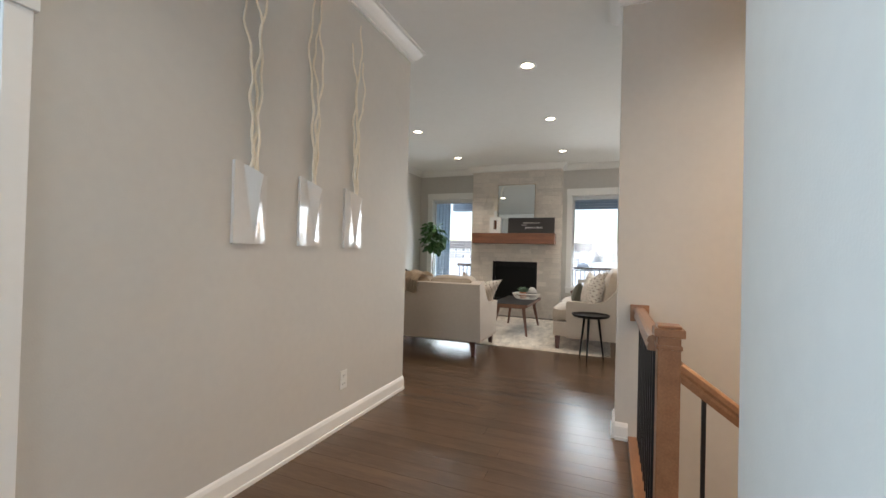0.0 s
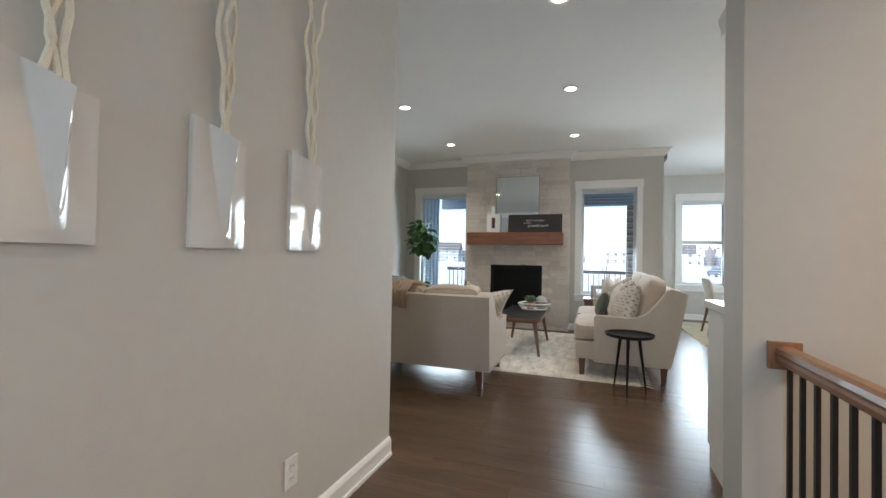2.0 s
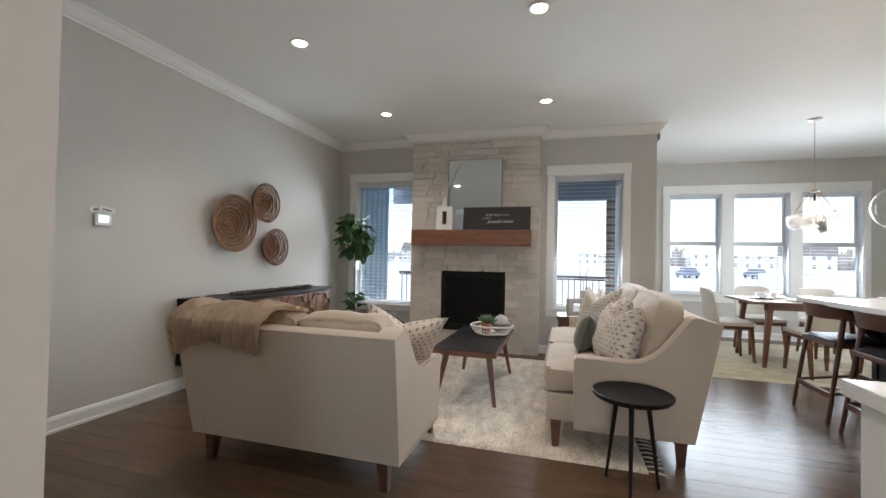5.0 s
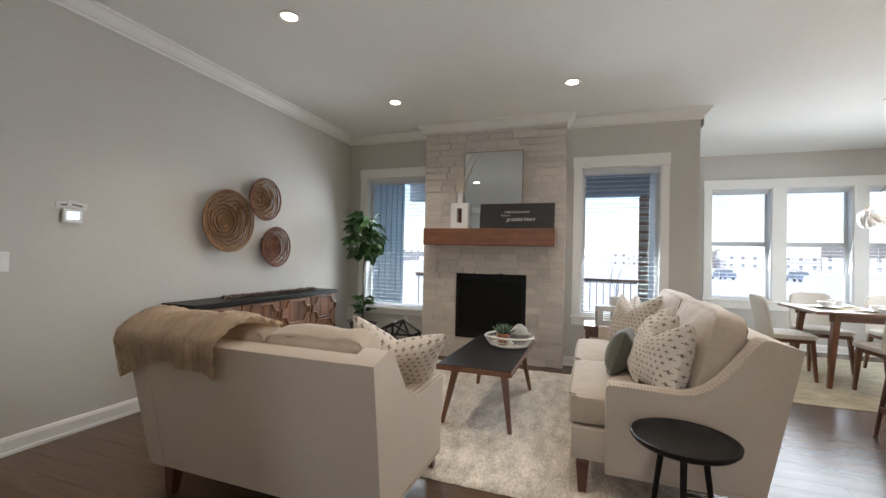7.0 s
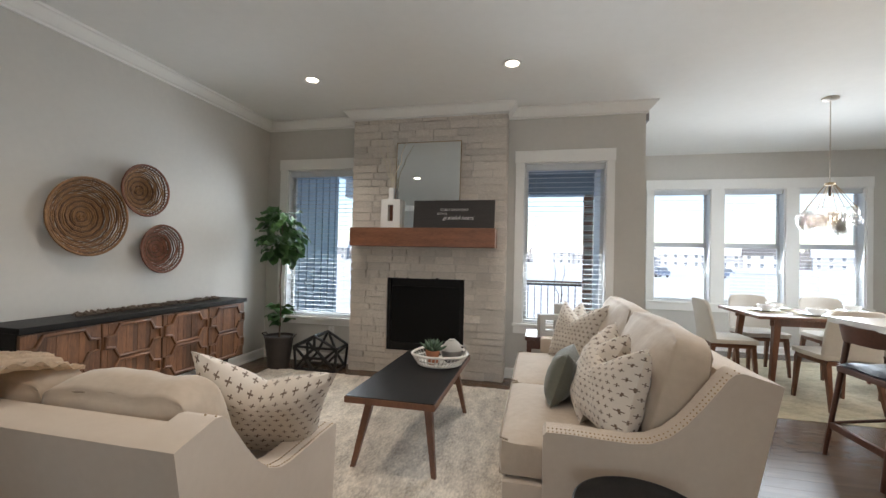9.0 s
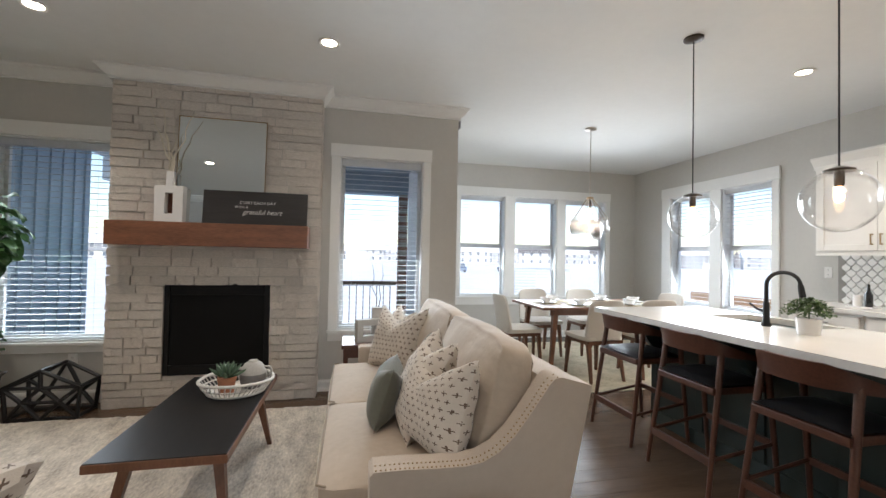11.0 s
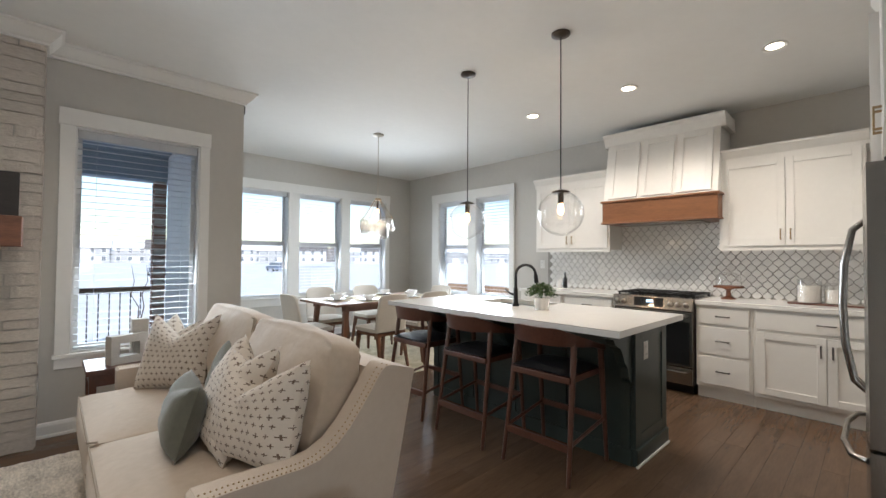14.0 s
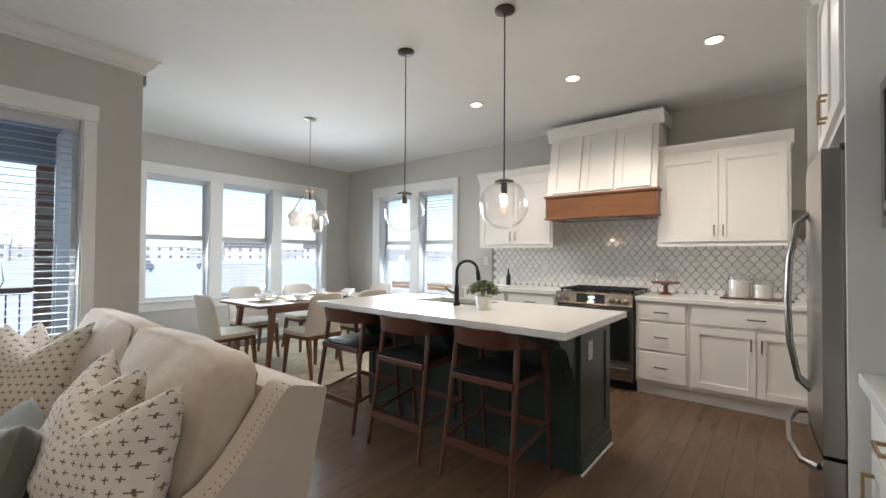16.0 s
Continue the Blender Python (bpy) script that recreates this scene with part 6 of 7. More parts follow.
def bar_stool(place, turn):
    """Backrest on local -x, sitter faces +x; the curved back runs forward and down into two short arms."""
    ob = thing("bar_stool", place, "dark walnut bar stool with black leather seat and curved back", "bar stool", turn, group="bar stools at the island")
    for s in (-1, 1):
        part("rear_leg", leg((-0.240, s * 0.232, 0), (-0.125, s * 0.205, 0.800), 0.013, 0.019), DARK_WALNUT, ob, smooth=True)
        part("front_leg", leg((0.235, s * 0.235, 0), (0.165, s * 0.228, 0.735), 0.013, 0.019), DARK_WALNUT, ob, smooth=True)
    part("seat_frame", soften(box(-0.190, -0.212, 0.562, 0.205, 0.212, 0.602), 0.007), DARK_WALNUT, ob)
    seat = pillow_mesh(0.39, 0.42, 0.062, 0.0, 0.02, 12)
    bmesh.ops.transform(seat, matrix=Matrix.Translation((0.005, 0, 0.612)) @ Matrix.Rotation(radians(-90), 4, "X") @ Matrix.Translation((0, 0, -0.21)), verts=seat.verts[:])
    part("seat_pad", seat, LEATHER, ob, "black leather pad", smooth=True, angle=70)
    bm = fresh()
    n = 28
    rings = []
    for k in range(n + 1):
        q = -1 + 2 * k / n
        w = abs(q)
        a = q * radians(100)
        x = -0.225 + 0.40 * w ** 2.3
        y = 0.245 * math.sin(min(1.0, w * 1.25) * math.pi / 2) * (1 if q > 0 else -1)
        ease = max(0.0, (w - 0.30) / 0.70)
        top = 0.884 - 0.130 * ease ** 1.25
        hh = 0.108 - 0.074 * min(1.0, ease * 1.35)
        nx, ny = -math.cos(min(abs(a), math.pi / 2)), math.sin(max(-math.pi / 2, min(math.pi / 2, a)))
        th = 0.011
        lean = 0.016 * (1 - w)
        rings.append([bm.verts.new((x + nx * th + lean, y + ny * th, top - hh)), bm.verts.new((x - nx * th + lean, y - ny * th, top - hh)),
                      bm.verts.new((x - nx * th - lean, y - ny * th, top)), bm.verts.new((x + nx * th - lean, y + ny * th, top))])
    for a, b in zip(rings, rings[1:]):
        for k in range(4):
            bm.faces.new((a[k], a[(k + 1) % 4], b[(k + 1) % 4], b[k]))
    bm.faces.new(rings[0][::-1])
    bm.faces.new(rings[-1])
    soften(bm, 0.005, 2, 40)
    part("backrest", bm, DARK_WALNUT, ob, smooth=True)
    part("stretcher", box(-0.222, -0.218, 0.180, -0.200, 0.218, 0.222, 0.003), DARK_WALNUT, ob)
    part("stretcher", box(0.200, -0.225, 0.255, 0.222, 0.225, 0.292, 0.003), DARK_WALNUT, ob)
    for s in (-1, 1):
        part("side_stretcher", leg((-0.205, s * 0.222, 0.215), (0.208, s * 0.228, 0.275), 0.011, 0.011, 8), DARK_WALNUT, ob, smooth=True)
    return ob


first = bar_stool((1.830, 5.054, 0), 0)
copy_thing(first, pose(1.825, 5.692, 0, 0, 0, 0))
copy_thing(first, pose(1.840, 6.350, 0, 0, 0, 1))

# ---- pendant lamps ----


def pendant(place, seed):
    ob = thing("pendant_lamp", place, "clear glass globe pendant lamp with glowing bulb", "pendant lamp", group="globe pendants over the island")
    zc = 1.605
    part("canopy", lathe([(0.062, CEIL), (0.062, CEIL - 0.012), (0.03, CEIL - 0.024), (0.004, CEIL - 0.026)], 28), BRONZE, ob, smooth=True)
    part("cord", tube([(0, 0, CEIL - 0.02), (0, 0, zc + 0.15)], 0.0042, 6), IRON, ob)
    prof = [(0.045, 0.142)] + [(0.150 * math.sin(t), 0.150 * math.cos(t)) for t in (0.33 + (math.pi - 0.34) * k / 22 for k in range(23))]
    part("globe", lathe([(r, zc + z) for r, z in prof], 36, cap=False), BUBBLE, ob, "clear glass globe", smooth=True)
    part("cap", lathe([(0.058, zc + 0.138), (0.060, zc + 0.146), (0.03, zc + 0.158), (0.006, zc + 0.165)], 24), BRONZE, ob, smooth=True)
    part("socket", lathe([(0.020, zc + 0.140), (0.020, zc + 0.075), (0.015, zc + 0.065)], 18), BRONZE, ob, smooth=True)
    part("bulb", lathe([(0.012, zc + 0.066), (0.017, zc + 0.035), (0.021, zc + 0.018), (0.016, zc - 0.002), (0.004, zc - 0.010)], 18), BULB_GLOW, ob, "glowing filament bulb", smooth=True)
    lamp = bpy.data.objects.new("bulb_lamp", bpy.data.lights.new("bulb_lamp", "POINT"))
    scene.collection.objects.link(lamp)
    lamp.data.energy, lamp.data.color, lamp.data.shadow_soft_size = 3, (1.0, 0.72, 0.45), 0.035
    lamp.location = (place[0], place[1], zc - 0.07)
    return ob


pendant((1.92, 5.066, 0), 1)
pendant((1.92, 5.926, 0), 2)

# ---- south run: counter, fridge, microwave ----
base_unit((0.66, 3.50, 0), 180, 0.62, [("drawer", -0.285, 0.70, 0.285, 0.855, (0, 0.778, 0.11, False)), ("door", -0.285, 0.145, 0.285, 0.675, (0.24, 0.57, 0.10, True))], "white base cabinet with a drawer and a door", 0.615, BRASS)
base_unit((1.29, 3.50, 0), 180, 0.63, [("drawer", -0.29, 0.70, 0.29, 0.855, (0, 0.778, 0.11, False)), ("door", -0.29, 0.145, 0.29, 0.675, (-0.24, 0.57, 0.10, True))], "white base cabinet with a drawer and a door", 0.615, BRASS)
tagged(part("countertop", soften(box(0.335, 2.884, 0.876, 1.605, 3.545, 0.915), 0.003), QUARTZ), "white quartz countertop on the south cabinets", "countertop")
wall_unit((0.66, 3.22, 0), 180, 0.62, 1.39, 2.30, "white shaker wall cabinet above the south counter", 0.335, 1)
mwc = thing("wall_cabinet", (1.29, 3.43, 0), "white wall cabinet holding a built-in microwave", "cabinet", 180, group="white wall cabinets")
part("body", box(-0.31, 0, 1.86, 0.31, 0.585, 2.30, 0.001, 1), CABINET, mwc)
part("side", box(-0.31, 0, 1.36, -0.292, 0.585, 1.86), CABINET, mwc)
part("side", box(0.292, 0, 1.36, 0.31, 0.585, 1.86), CABINET, mwc)
part("shelf", box(-0.292, 0, 1.36, 0.292, 0.585, 1.38), CABINET, mwc)
front(mwc, "door", -0.29, 1.88, 0.29, 2.28, None)
mw = thing("microwave", (1.29, 3.43, 1.38), "built-in stainless steel microwave with dark glass door", "microwave", 180)
part("body", box(-0.29, -0.05, 0.0, 0.29, 0.42, 0.46, 0.004), STEEL, mw)
part("door_glass", box(-0.245, -0.055, 0.045, 0.14, -0.0505, 0.415, 0.002), BLACK_GLASS, mw)
bm = fresh()
for r in ((-0.29, 0.0, -0.255, 0.46), (0.255, 0.0, 0.29, 0.46), (-0.255, 0.0, 0.255, 0.035), (-0.255, 0.425, 0.255, 0.46)):
    add_box(bm, r[0], -0.062, r[1], r[2], -0.0505, r[3], 0.003)
part("trim_frame", bm, STEEL, mw)
part("control_strip", box(0.15, -0.055, 0.05, 0.245, -0.0505, 0.40, 0.002), BLACK_GLASS, mw)
part("release_button", lathe([(0.018, 0), (0.018, 0.008), (0.012, 0.011), (0.002, 0.011)], 18, Matrix.Translation((-0.20, -0.055, 0.065)) @ Matrix.Rotation(radians(90), 4, "X")), NICKEL, mw, "chrome button", smooth=True)
enc = thing("fridge_enclosure", (0, 0, 0), "white tall panels and cabinet round the refrigerator", "cabinet")
part("side_panel", box(1.612, 2.884, 0, 1.640, 3.568, 2.62), CABINET, enc)
part("side_panel", box(2.590, 2.884, 0, 2.618, 3.62, 2.62), CABINET, enc)
part("top_box", box(1.640, 2.884, 1.80, 2.590, 3.560, 2.62), CABINET, enc)
bm = fresh()
add_shaker(bm, -0.465, 1.83, -0.003, 2.56)
dd = part("door", bm, CABINET, enc)
dd.matrix_basis = pose(2.115, 3.560, 0, 0, 0, 180)
bar_pull(dd, -0.04, 1.93, 0.11, True, BRASS)
bm = fresh()
add_shaker(bm, 0.003, 1.83, 0.465, 2.56)
dd = part("door", bm, CABINET, enc)
dd.matrix_basis = pose(2.115, 3.560, 0, 0, 0, 180)
bar_pull(dd, 0.04, 1.93, 0.11, True, BRASS)
bm = fresh()
add_prism(bm, [(3.57, 2.60), (3.61, 2.69), (3.61, 2.72), (2.884, 2.72), (2.884, 2.60)], 1.59, 2.66, "x")
part("crown", bm, CABINET, enc)
fg = thing("refrigerator", (2.115, 3.550, 0), "stainless steel french-door refrigerator with curved handles", "refrigerator", 180)
part("body", box(-0.455, 0.0, 0.03, 0.455, 0.68, 1.655, 0.006), DARK_STEEL, fg, "dark grey sides")
for s, x0, x1 in ((-1, -0.455, -0.003), (1, 0.003, 0.455)):
    bm = fresh()
    prof = []
    for k in range(9):
        q = k / 8
        x = x0 + (x1 - x0) * q
        prof.append((x, -0.075 - 0.020 * math.cos((x / 0.455) * 1.45)))
    prof += [(x1, -0.004), (x0, -0.004)]
    add_prism(bm, prof, 0.60, 1.67, "z")
    d = part("door", bm, STEEL, fg, smooth=True)
    hx = s * 0.045
    part("handle", tube([(hx, -0.09, 0.72), (hx, -0.130, 0.76), (hx, -0.158, 0.92), (hx, -0.165, 1.10), (hx, -0.158, 1.28), (hx, -0.130, 1.44), (hx, -0.09, 1.48)], [0.010, 0.012, 0.013, 0.013, 0.013, 0.012, 0.010], 10), STEEL, d, smooth=True)
bm = fresh()
prof = [(-0.455 + 0.91 * k / 16, -0.075 - 0.020 * math.cos(((-0.455 + 0.91 * k / 16) / 0.455) * 1.45)) for k in range(17)] + [(0.455, -0.004), (-0.455, -0.004)]
add_prism(bm, prof, 0.05, 0.585, "z")
d = part("freezer_drawer", bm, STEEL, fg, smooth=True)
part("handle", tube([(-0.36, -0.085, 0.52), (-0.33, -0.130, 0.52), (-0.15, -0.160, 0.52), (0.15, -0.160, 0.52), (0.33, -0.130, 0.52), (0.36, -0.085, 0.52)], 0.012, 10), STEEL, d, smooth=True)
part("hinge_cover", box(0.34, -0.03, 1.655, 0.455, 0.10, 1.685, 0.004), DARK_STEEL, fg)
part("hinge_cover", box(-0.455, -0.03, 1.655, -0.34, 0.10, 1.685, 0.004), DARK_STEEL, fg)
for sx in (-0.4, 0.4):
    part("foot", box(sx - 0.03, 0.05, 0.0, sx + 0.03, 0.62, 0.03), IRON, fg)

# ---- dining ----
dt = thing("dining_table", (2.62, 8.25, 0.008), "walnut dining table with slanted legs on a pale rug", "dining table")
DX, DY = 0.86, 0.46
part("tabletop", soften(box(-DX, -DY, 0.725, DX, DY, 0.755), 0.005), WALNUT, dt)
for s in (-1, 1):
    part("apron", box(-DX + 0.14, s * (DY - 0.10) - 0.011, 0.655, DX - 0.14, s * (DY - 0.10) + 0.011, 0.725, 0.002), WALNUT, dt)
for sx in (-1, 1):
    for sy in (-1, 1):
        part("leg", leg((sx * (DX - 0.13), sy * (DY - 0.07), 0), (sx * (DX - 0.20), sy * (DY - 0.11), 0.725), 0.017, 0.030, square=True), WALNUT, dt)


def dining_chair(place, turn):
    """The sitter faces local +y."""
    ob = thing("dining_chair", place, "cream upholstered dining chair with walnut legs", "dining chair", turn, group="chairs round the dining table")
    seat = block_cushion(-0.23, -0.21, 0.425, 0.23, 0.23, 0.480, 0.015, 8)
    part("seat", seat, SHELL, ob, smooth=True, angle=60)
    bm = fresh()
    n, mrows = 10, 8
    fr_, bk = [], []
    for j in range(mrows + 1):
        q = j / mrows
        w = 0.225 - 0.02 * q ** 2 - (0.03 if q > 0.93 else 0)
        rf, rb = [], []
        for i in range(n + 1):
            u = -1 + 2 * i / n
            z = 0.44 + 0.43 * q - 0.012 * abs(u) ** 3 * (q > 0.9)
            y = -0.205 - 0.075 * q ** 1.3 + 0.035 * u * u
            rf.append(bm.verts.new((u * w, y + 0.018, z)))
            rb.append(bm.verts.new((u * w, y - 0.018, z)))
        fr_.append(rf)
        bk.append(rb)
    for j in range(mrows):
        for i in range(n):
            bm.faces.new((fr_[j][i], fr_[j][i + 1], fr_[j + 1][i + 1], fr_[j + 1][i]))
            bm.faces.new((bk[j][i], bk[j + 1][i], bk[j + 1][i + 1], bk[j][i + 1]))
        for i in (0, n):
            bm.faces.new((fr_[j][i], fr_[j + 1][i], bk[j + 1][i], bk[j][i]))
    for i in range(n):
        for j in (0, mrows):
            bm.faces.new((fr_[j][i], fr_[j][i + 1], bk[j][i + 1], bk[j][i]))
    bmesh.ops.recalc_face_normals(bm, faces=bm.faces[:])
    soften(bm, 0.010, 2, 60)
    part("backrest", bm, SHELL, ob, smooth=True, angle=70)
    part("seat_rail", box(-0.20, -0.20, 0.385, 0.20, 0.21, 0.425, 0.004), WALNUT, ob)
    for sx in (-1, 1):
        part("front_leg", leg((sx * 0.205, 0.215, 0), (sx * 0.185, 0.185, 0.40), 0.012, 0.021, square=True), WALNUT, ob)
        part("rear_leg", leg((sx * 0.205, -0.255, 0), (sx * 0.185, -0.175, 0.40), 0.012, 0.021, square=True), WALNUT, ob)
    return ob


c0 = dining_chair((1.66, 8.27, 0.008), -90)
for cx, cy, ct_ in ((2.33, 7.72, 4), (3.02, 7.74, -3), (2.22, 8.82, 182), (2.95, 8.82, 178), (3.60, 8.27, 90)):
    copy_thing(c0, pose(cx, cy, 0.008, 0, 0, ct_))

TZ = 0.763


def place_setting(x, y, k):
    mat_ = single("placemat", lathe([(0.002, 0), (0.175, 0), (0.175, 0.004), (0.002, 0.004)], 32), DINING_RUG, "round woven straw placemat on the dining table", "placemat", group="placemats")
    mat_.matrix_world = pose(x, y, TZ)
    pl = single("plate", lathe([(0.002, 0), (0.07, 0), (0.125, 0.014), (0.127, 0.017), (0.07, 0.005), (0.002, 0.005)], 32, cap=False), CERAMIC, "white ceramic dinner plate on a placemat", "plate", group="plates", smooth=True)
    pl.matrix_world = pose(x, y, TZ + 0.004)
    bw = single("bowl", lathe([(0.002, 0), (0.035, 0), (0.065, 0.03), (0.078, 0.062), (0.074, 0.062), (0.060, 0.030), (0.030, 0.007), (0.002, 0.006)], 28, cap=False), CERAMIC, "white ceramic bowl stacked on a plate", "bowl", group="bowls", smooth=True)
    bw.matrix_world = pose(x, y, TZ + 0.010)


for k, (x, y) in enumerate(((2.03, 8.25), (2.34, 8.00), (3.00, 8.00), (2.24, 8.52), (2.95, 8.52), (3.24, 8.25))):
    place_setting(x, y, k)
runner = single("table_runner", soften(box(-0.36, -0.12, 0, 0.36, 0.12, 0.004), 0.001), DINING_RUG, "pale straw runner along the dining table", "runner")
runner.matrix_world = pose(2.64, 8.26, TZ)

ch = thing("bubble_chandelier", (2.36, 7.86, 0), "brass chandelier with a cluster of clear glass bubbles", "chandelier")
part("canopy", lathe([(0.065, CEIL), (0.065, CEIL - 0.014), (0.03, CEIL - 0.026), (0.004, CEIL - 0.028)], 24), NICKEL, ch, smooth=True)
part("stem", tube([(0, 0, CEIL - 0.02), (0, 0, 2.02)], 0.005, 8), NICKEL, ch)
part("collar", lathe([(0.038, 2.03), (0.042, 2.02), (0.038, 2.01), (0.01, 2.005)], 20), BRASS, ch, smooth=True)
r8 = random.Random(17)
for k in range(8):
    a = 2 * math.pi * k / 8
    part("arm", tube([(0.035 * math.cos(a), 0.035 * math.sin(a), 2.015), (0.19 * math.cos(a), 0.19 * math.sin(a), 1.78)], 0.0032, 6), BRASS, ch)
part("hoop", tube([(0.19 * math.cos(2 * math.pi * j / 32), 0.19 * math.sin(2 * math.pi * j / 32), 1.78) for j in range(32)], 0.002, 6, True), BRASS, ch, smooth=True)
bub = []
for rr in (0.05, 0.042, 0.06):
    bm = fresh()
    bmesh.ops.create_uvsphere(bm, u_segments=18, v_segments=12, radius=rr)
    for f in bm.faces:
        f.smooth = True
    me = bpy.data.meshes.new("bubble")
    bm.to_mesh(me)
    bm.free()
    me.materials.append(BUBBLE_MILK)
    bub.append(me)
for k in range(44):
    a = k * 2.4
    rr = 0.24 * math.sqrt(((k * 0.618) % 1))
    z = 1.745 - 0.12 * (1 - (rr / 0.26) ** 2) + r8.uniform(-0.05, 0.05)
    shared("bubble", r8.choice(bub), ch, Matrix.Translation((rr * math.cos(a), rr * math.sin(a), z)))
part("bulb", lathe([(0.008, 1.90), (0.014, 1.88), (0.016, 1.865), (0.011, 1.85), (0.003, 1.847)], 16), BULB_GLOW, ch, "glowing bulb", smooth=True)
part("socket", lathe([(0.010, 2.0), (0.013, 1.95), (0.010, 1.90), (0.004, 1.90)], 16), BRONZE, ch, smooth=True)
lamp = bpy.data.objects.new("chandelier_lamp", bpy.data.lights.new("chandelier_lamp", "POINT"))
scene.collection.objects.link(lamp)
lamp.data.energy, lamp.data.color, lamp.data.shadow_soft_size = 2.5, (1.0, 0.74, 0.48), 0.04
lamp.location = (2.36, 7.86, 1.70)

# ---- hall: ceramic wall pockets with twigs ----


def wall_pocket(y, seed):
    """A glazed tile with a folded pocket; local x runs along the wall, -y into the hall."""
    ob = thing("wall_pocket", (-1.365, y, 1.150), "glossy white ceramic wall pocket holding pale curly twigs", "wall vase", 90, group="wall pockets in the hall")
    W_, H_ = 0.190, 0.378
    bm = fresh()
    nx, nz = 48, 34
    grid = []
    for j in range(nz + 1):
        v = j / nz
        r_ = []
        for i in range(nx + 1):
            u = i / nx
            ridge, rise = 0.625 - 0.03 * (1 - v), max(0.0, (v - 0.05) / 0.95)
            start = ridge - 0.36 * rise
            top = H_ - (0.052 * max(0.0, min(1.0, (u - 0.10) / 0.53)) ** 1.3 if u < 0.64 else 0.044)
            if start < u <= ridge:
                bul = 0.050 * rise * ((u - start) / (ridge - start)) ** 0.85
            else:
                bul = 0.050 * rise * max(0.0, 1 - (u - ridge) / 0.10) ** 1.6 if u > ridge else 0.0
            bul += 0.006 * math.exp(-((u - ridge + 0.02) / 0.20) ** 2) * (1 - v) * min(1.0, v * 12)
            r_.append(bm.verts.new((-W_ / 2 + u * W_, -0.016 - bul, v * top)))
        grid.append(r_)
    for j in range(nz):
        for i in range(nx):
            bm.faces.new((grid[j][i], grid[j][i + 1], grid[j + 1][i + 1], grid[j + 1][i]))
    rim = [v for v in grid[0]] + [grid[j][nx] for j in range(1, nz + 1)] + [grid[nz][i] for i in range(nx - 1, -1, -1)] + [grid[j][0] for j in range(nz - 1, 0, -1)]
    back = [bm.verts.new((v.co.x, 0.0, v.co.z)) for v in rim]
    n = len(rim)
    for k in range(n):
        bm.faces.new((rim[k], back[k], back[(k + 1) % n], rim[(k + 1) % n]))
    bm.faces.new(back)
    part("tile", bm, POCKET_CERAMIC, ob, smooth=True, angle=35)
    r_ = random.Random(seed)
    for k in range(3):
        x0 = 0.004 + 0.008 * k
        ln = r_.uniform(0.95, 1.30)
        lean = (-0.06, -0.01, 0.03)[k] * r_.uniform(0.6, 1.3)
        pts = []
        ph = r_.uniform(0, 6)
        for q in range(31):
            f = q / 30
            pts.append((x0 - 0.005 + lean * f + 0.013 * math.sin(f * 17 + ph) * (0.4 + 0.6 * f) + 0.008 * math.sin(f * 37 + 2 * ph), -0.026 - 0.020 * f * math.sin(f * 8 + ph), 0.29 + ln * f))
        part("twig", tube(pts, [0.0088 - 0.0042 * q / 30 for q in range(31)], 6), TWIG, ob, smooth=True)
    return ob


wall_pocket(1.267, 1)
wall_pocket(1.692, 2)
wall_pocket(2.100, 3)

# unseen recessed lights over the stairs; the neutral one is added to brighten the wall


def unseen_stair_light(x, y, power, colour):
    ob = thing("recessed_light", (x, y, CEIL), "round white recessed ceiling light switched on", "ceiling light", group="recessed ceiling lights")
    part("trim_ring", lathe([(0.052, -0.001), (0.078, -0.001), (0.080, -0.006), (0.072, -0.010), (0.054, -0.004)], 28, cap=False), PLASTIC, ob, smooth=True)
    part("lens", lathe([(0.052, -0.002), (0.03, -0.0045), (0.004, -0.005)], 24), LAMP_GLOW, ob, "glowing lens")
    spot = bpy.data.objects.new("unseen_stair_lamp", bpy.data.lights.new("unseen_stair_lamp", "SPOT"))
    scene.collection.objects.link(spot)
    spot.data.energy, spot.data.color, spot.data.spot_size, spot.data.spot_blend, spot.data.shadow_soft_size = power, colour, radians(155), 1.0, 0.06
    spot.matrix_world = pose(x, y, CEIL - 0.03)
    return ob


unseen_stair_light(1.5, 1.85, 44, (1.0, 0.93, 0.86))
unseen_stair_light(2.6, 1.9, 140, (1.0, 0.60, 0.30))

# ---- outdoors ----
GZ = -0.75
bm = fresh()
ext = [-900, -400, -200, -120, -80, -50, -30, -20, -12, -6, -3.6, -3.1, 0, 4.7, 6, 9.9, 12, 20, 30, 50, 80, 120, 200, 400, 900]
grid = [[bm.verts.new((x, y, GZ - (0.35 if max(abs(x), abs(y - 4)) > 25 else 0) + (0.12 * noise.noise(Vector((x * 0.07, y * 0.07, 0))) if max(abs(x), abs(y)) > 14 else 0))) for x in ext] for y in ext]
for j in range(len(ext) - 1):
    for i in range(len(ext) - 1):
        bm.faces.new((grid[j][i], grid[j][i + 1], grid[j + 1][i + 1], grid[j + 1][i]))
bmesh.ops.delete(bm, geom=[f for f in bm.faces if -3.6 < f.calc_center_median().x < 4.7 and -3.1 < f.calc_center_median().y < 9.9], context="FACES")
single("ground", bm, SNOW, "flat snow-covered ground", "ground", kind="structure", smooth=True)

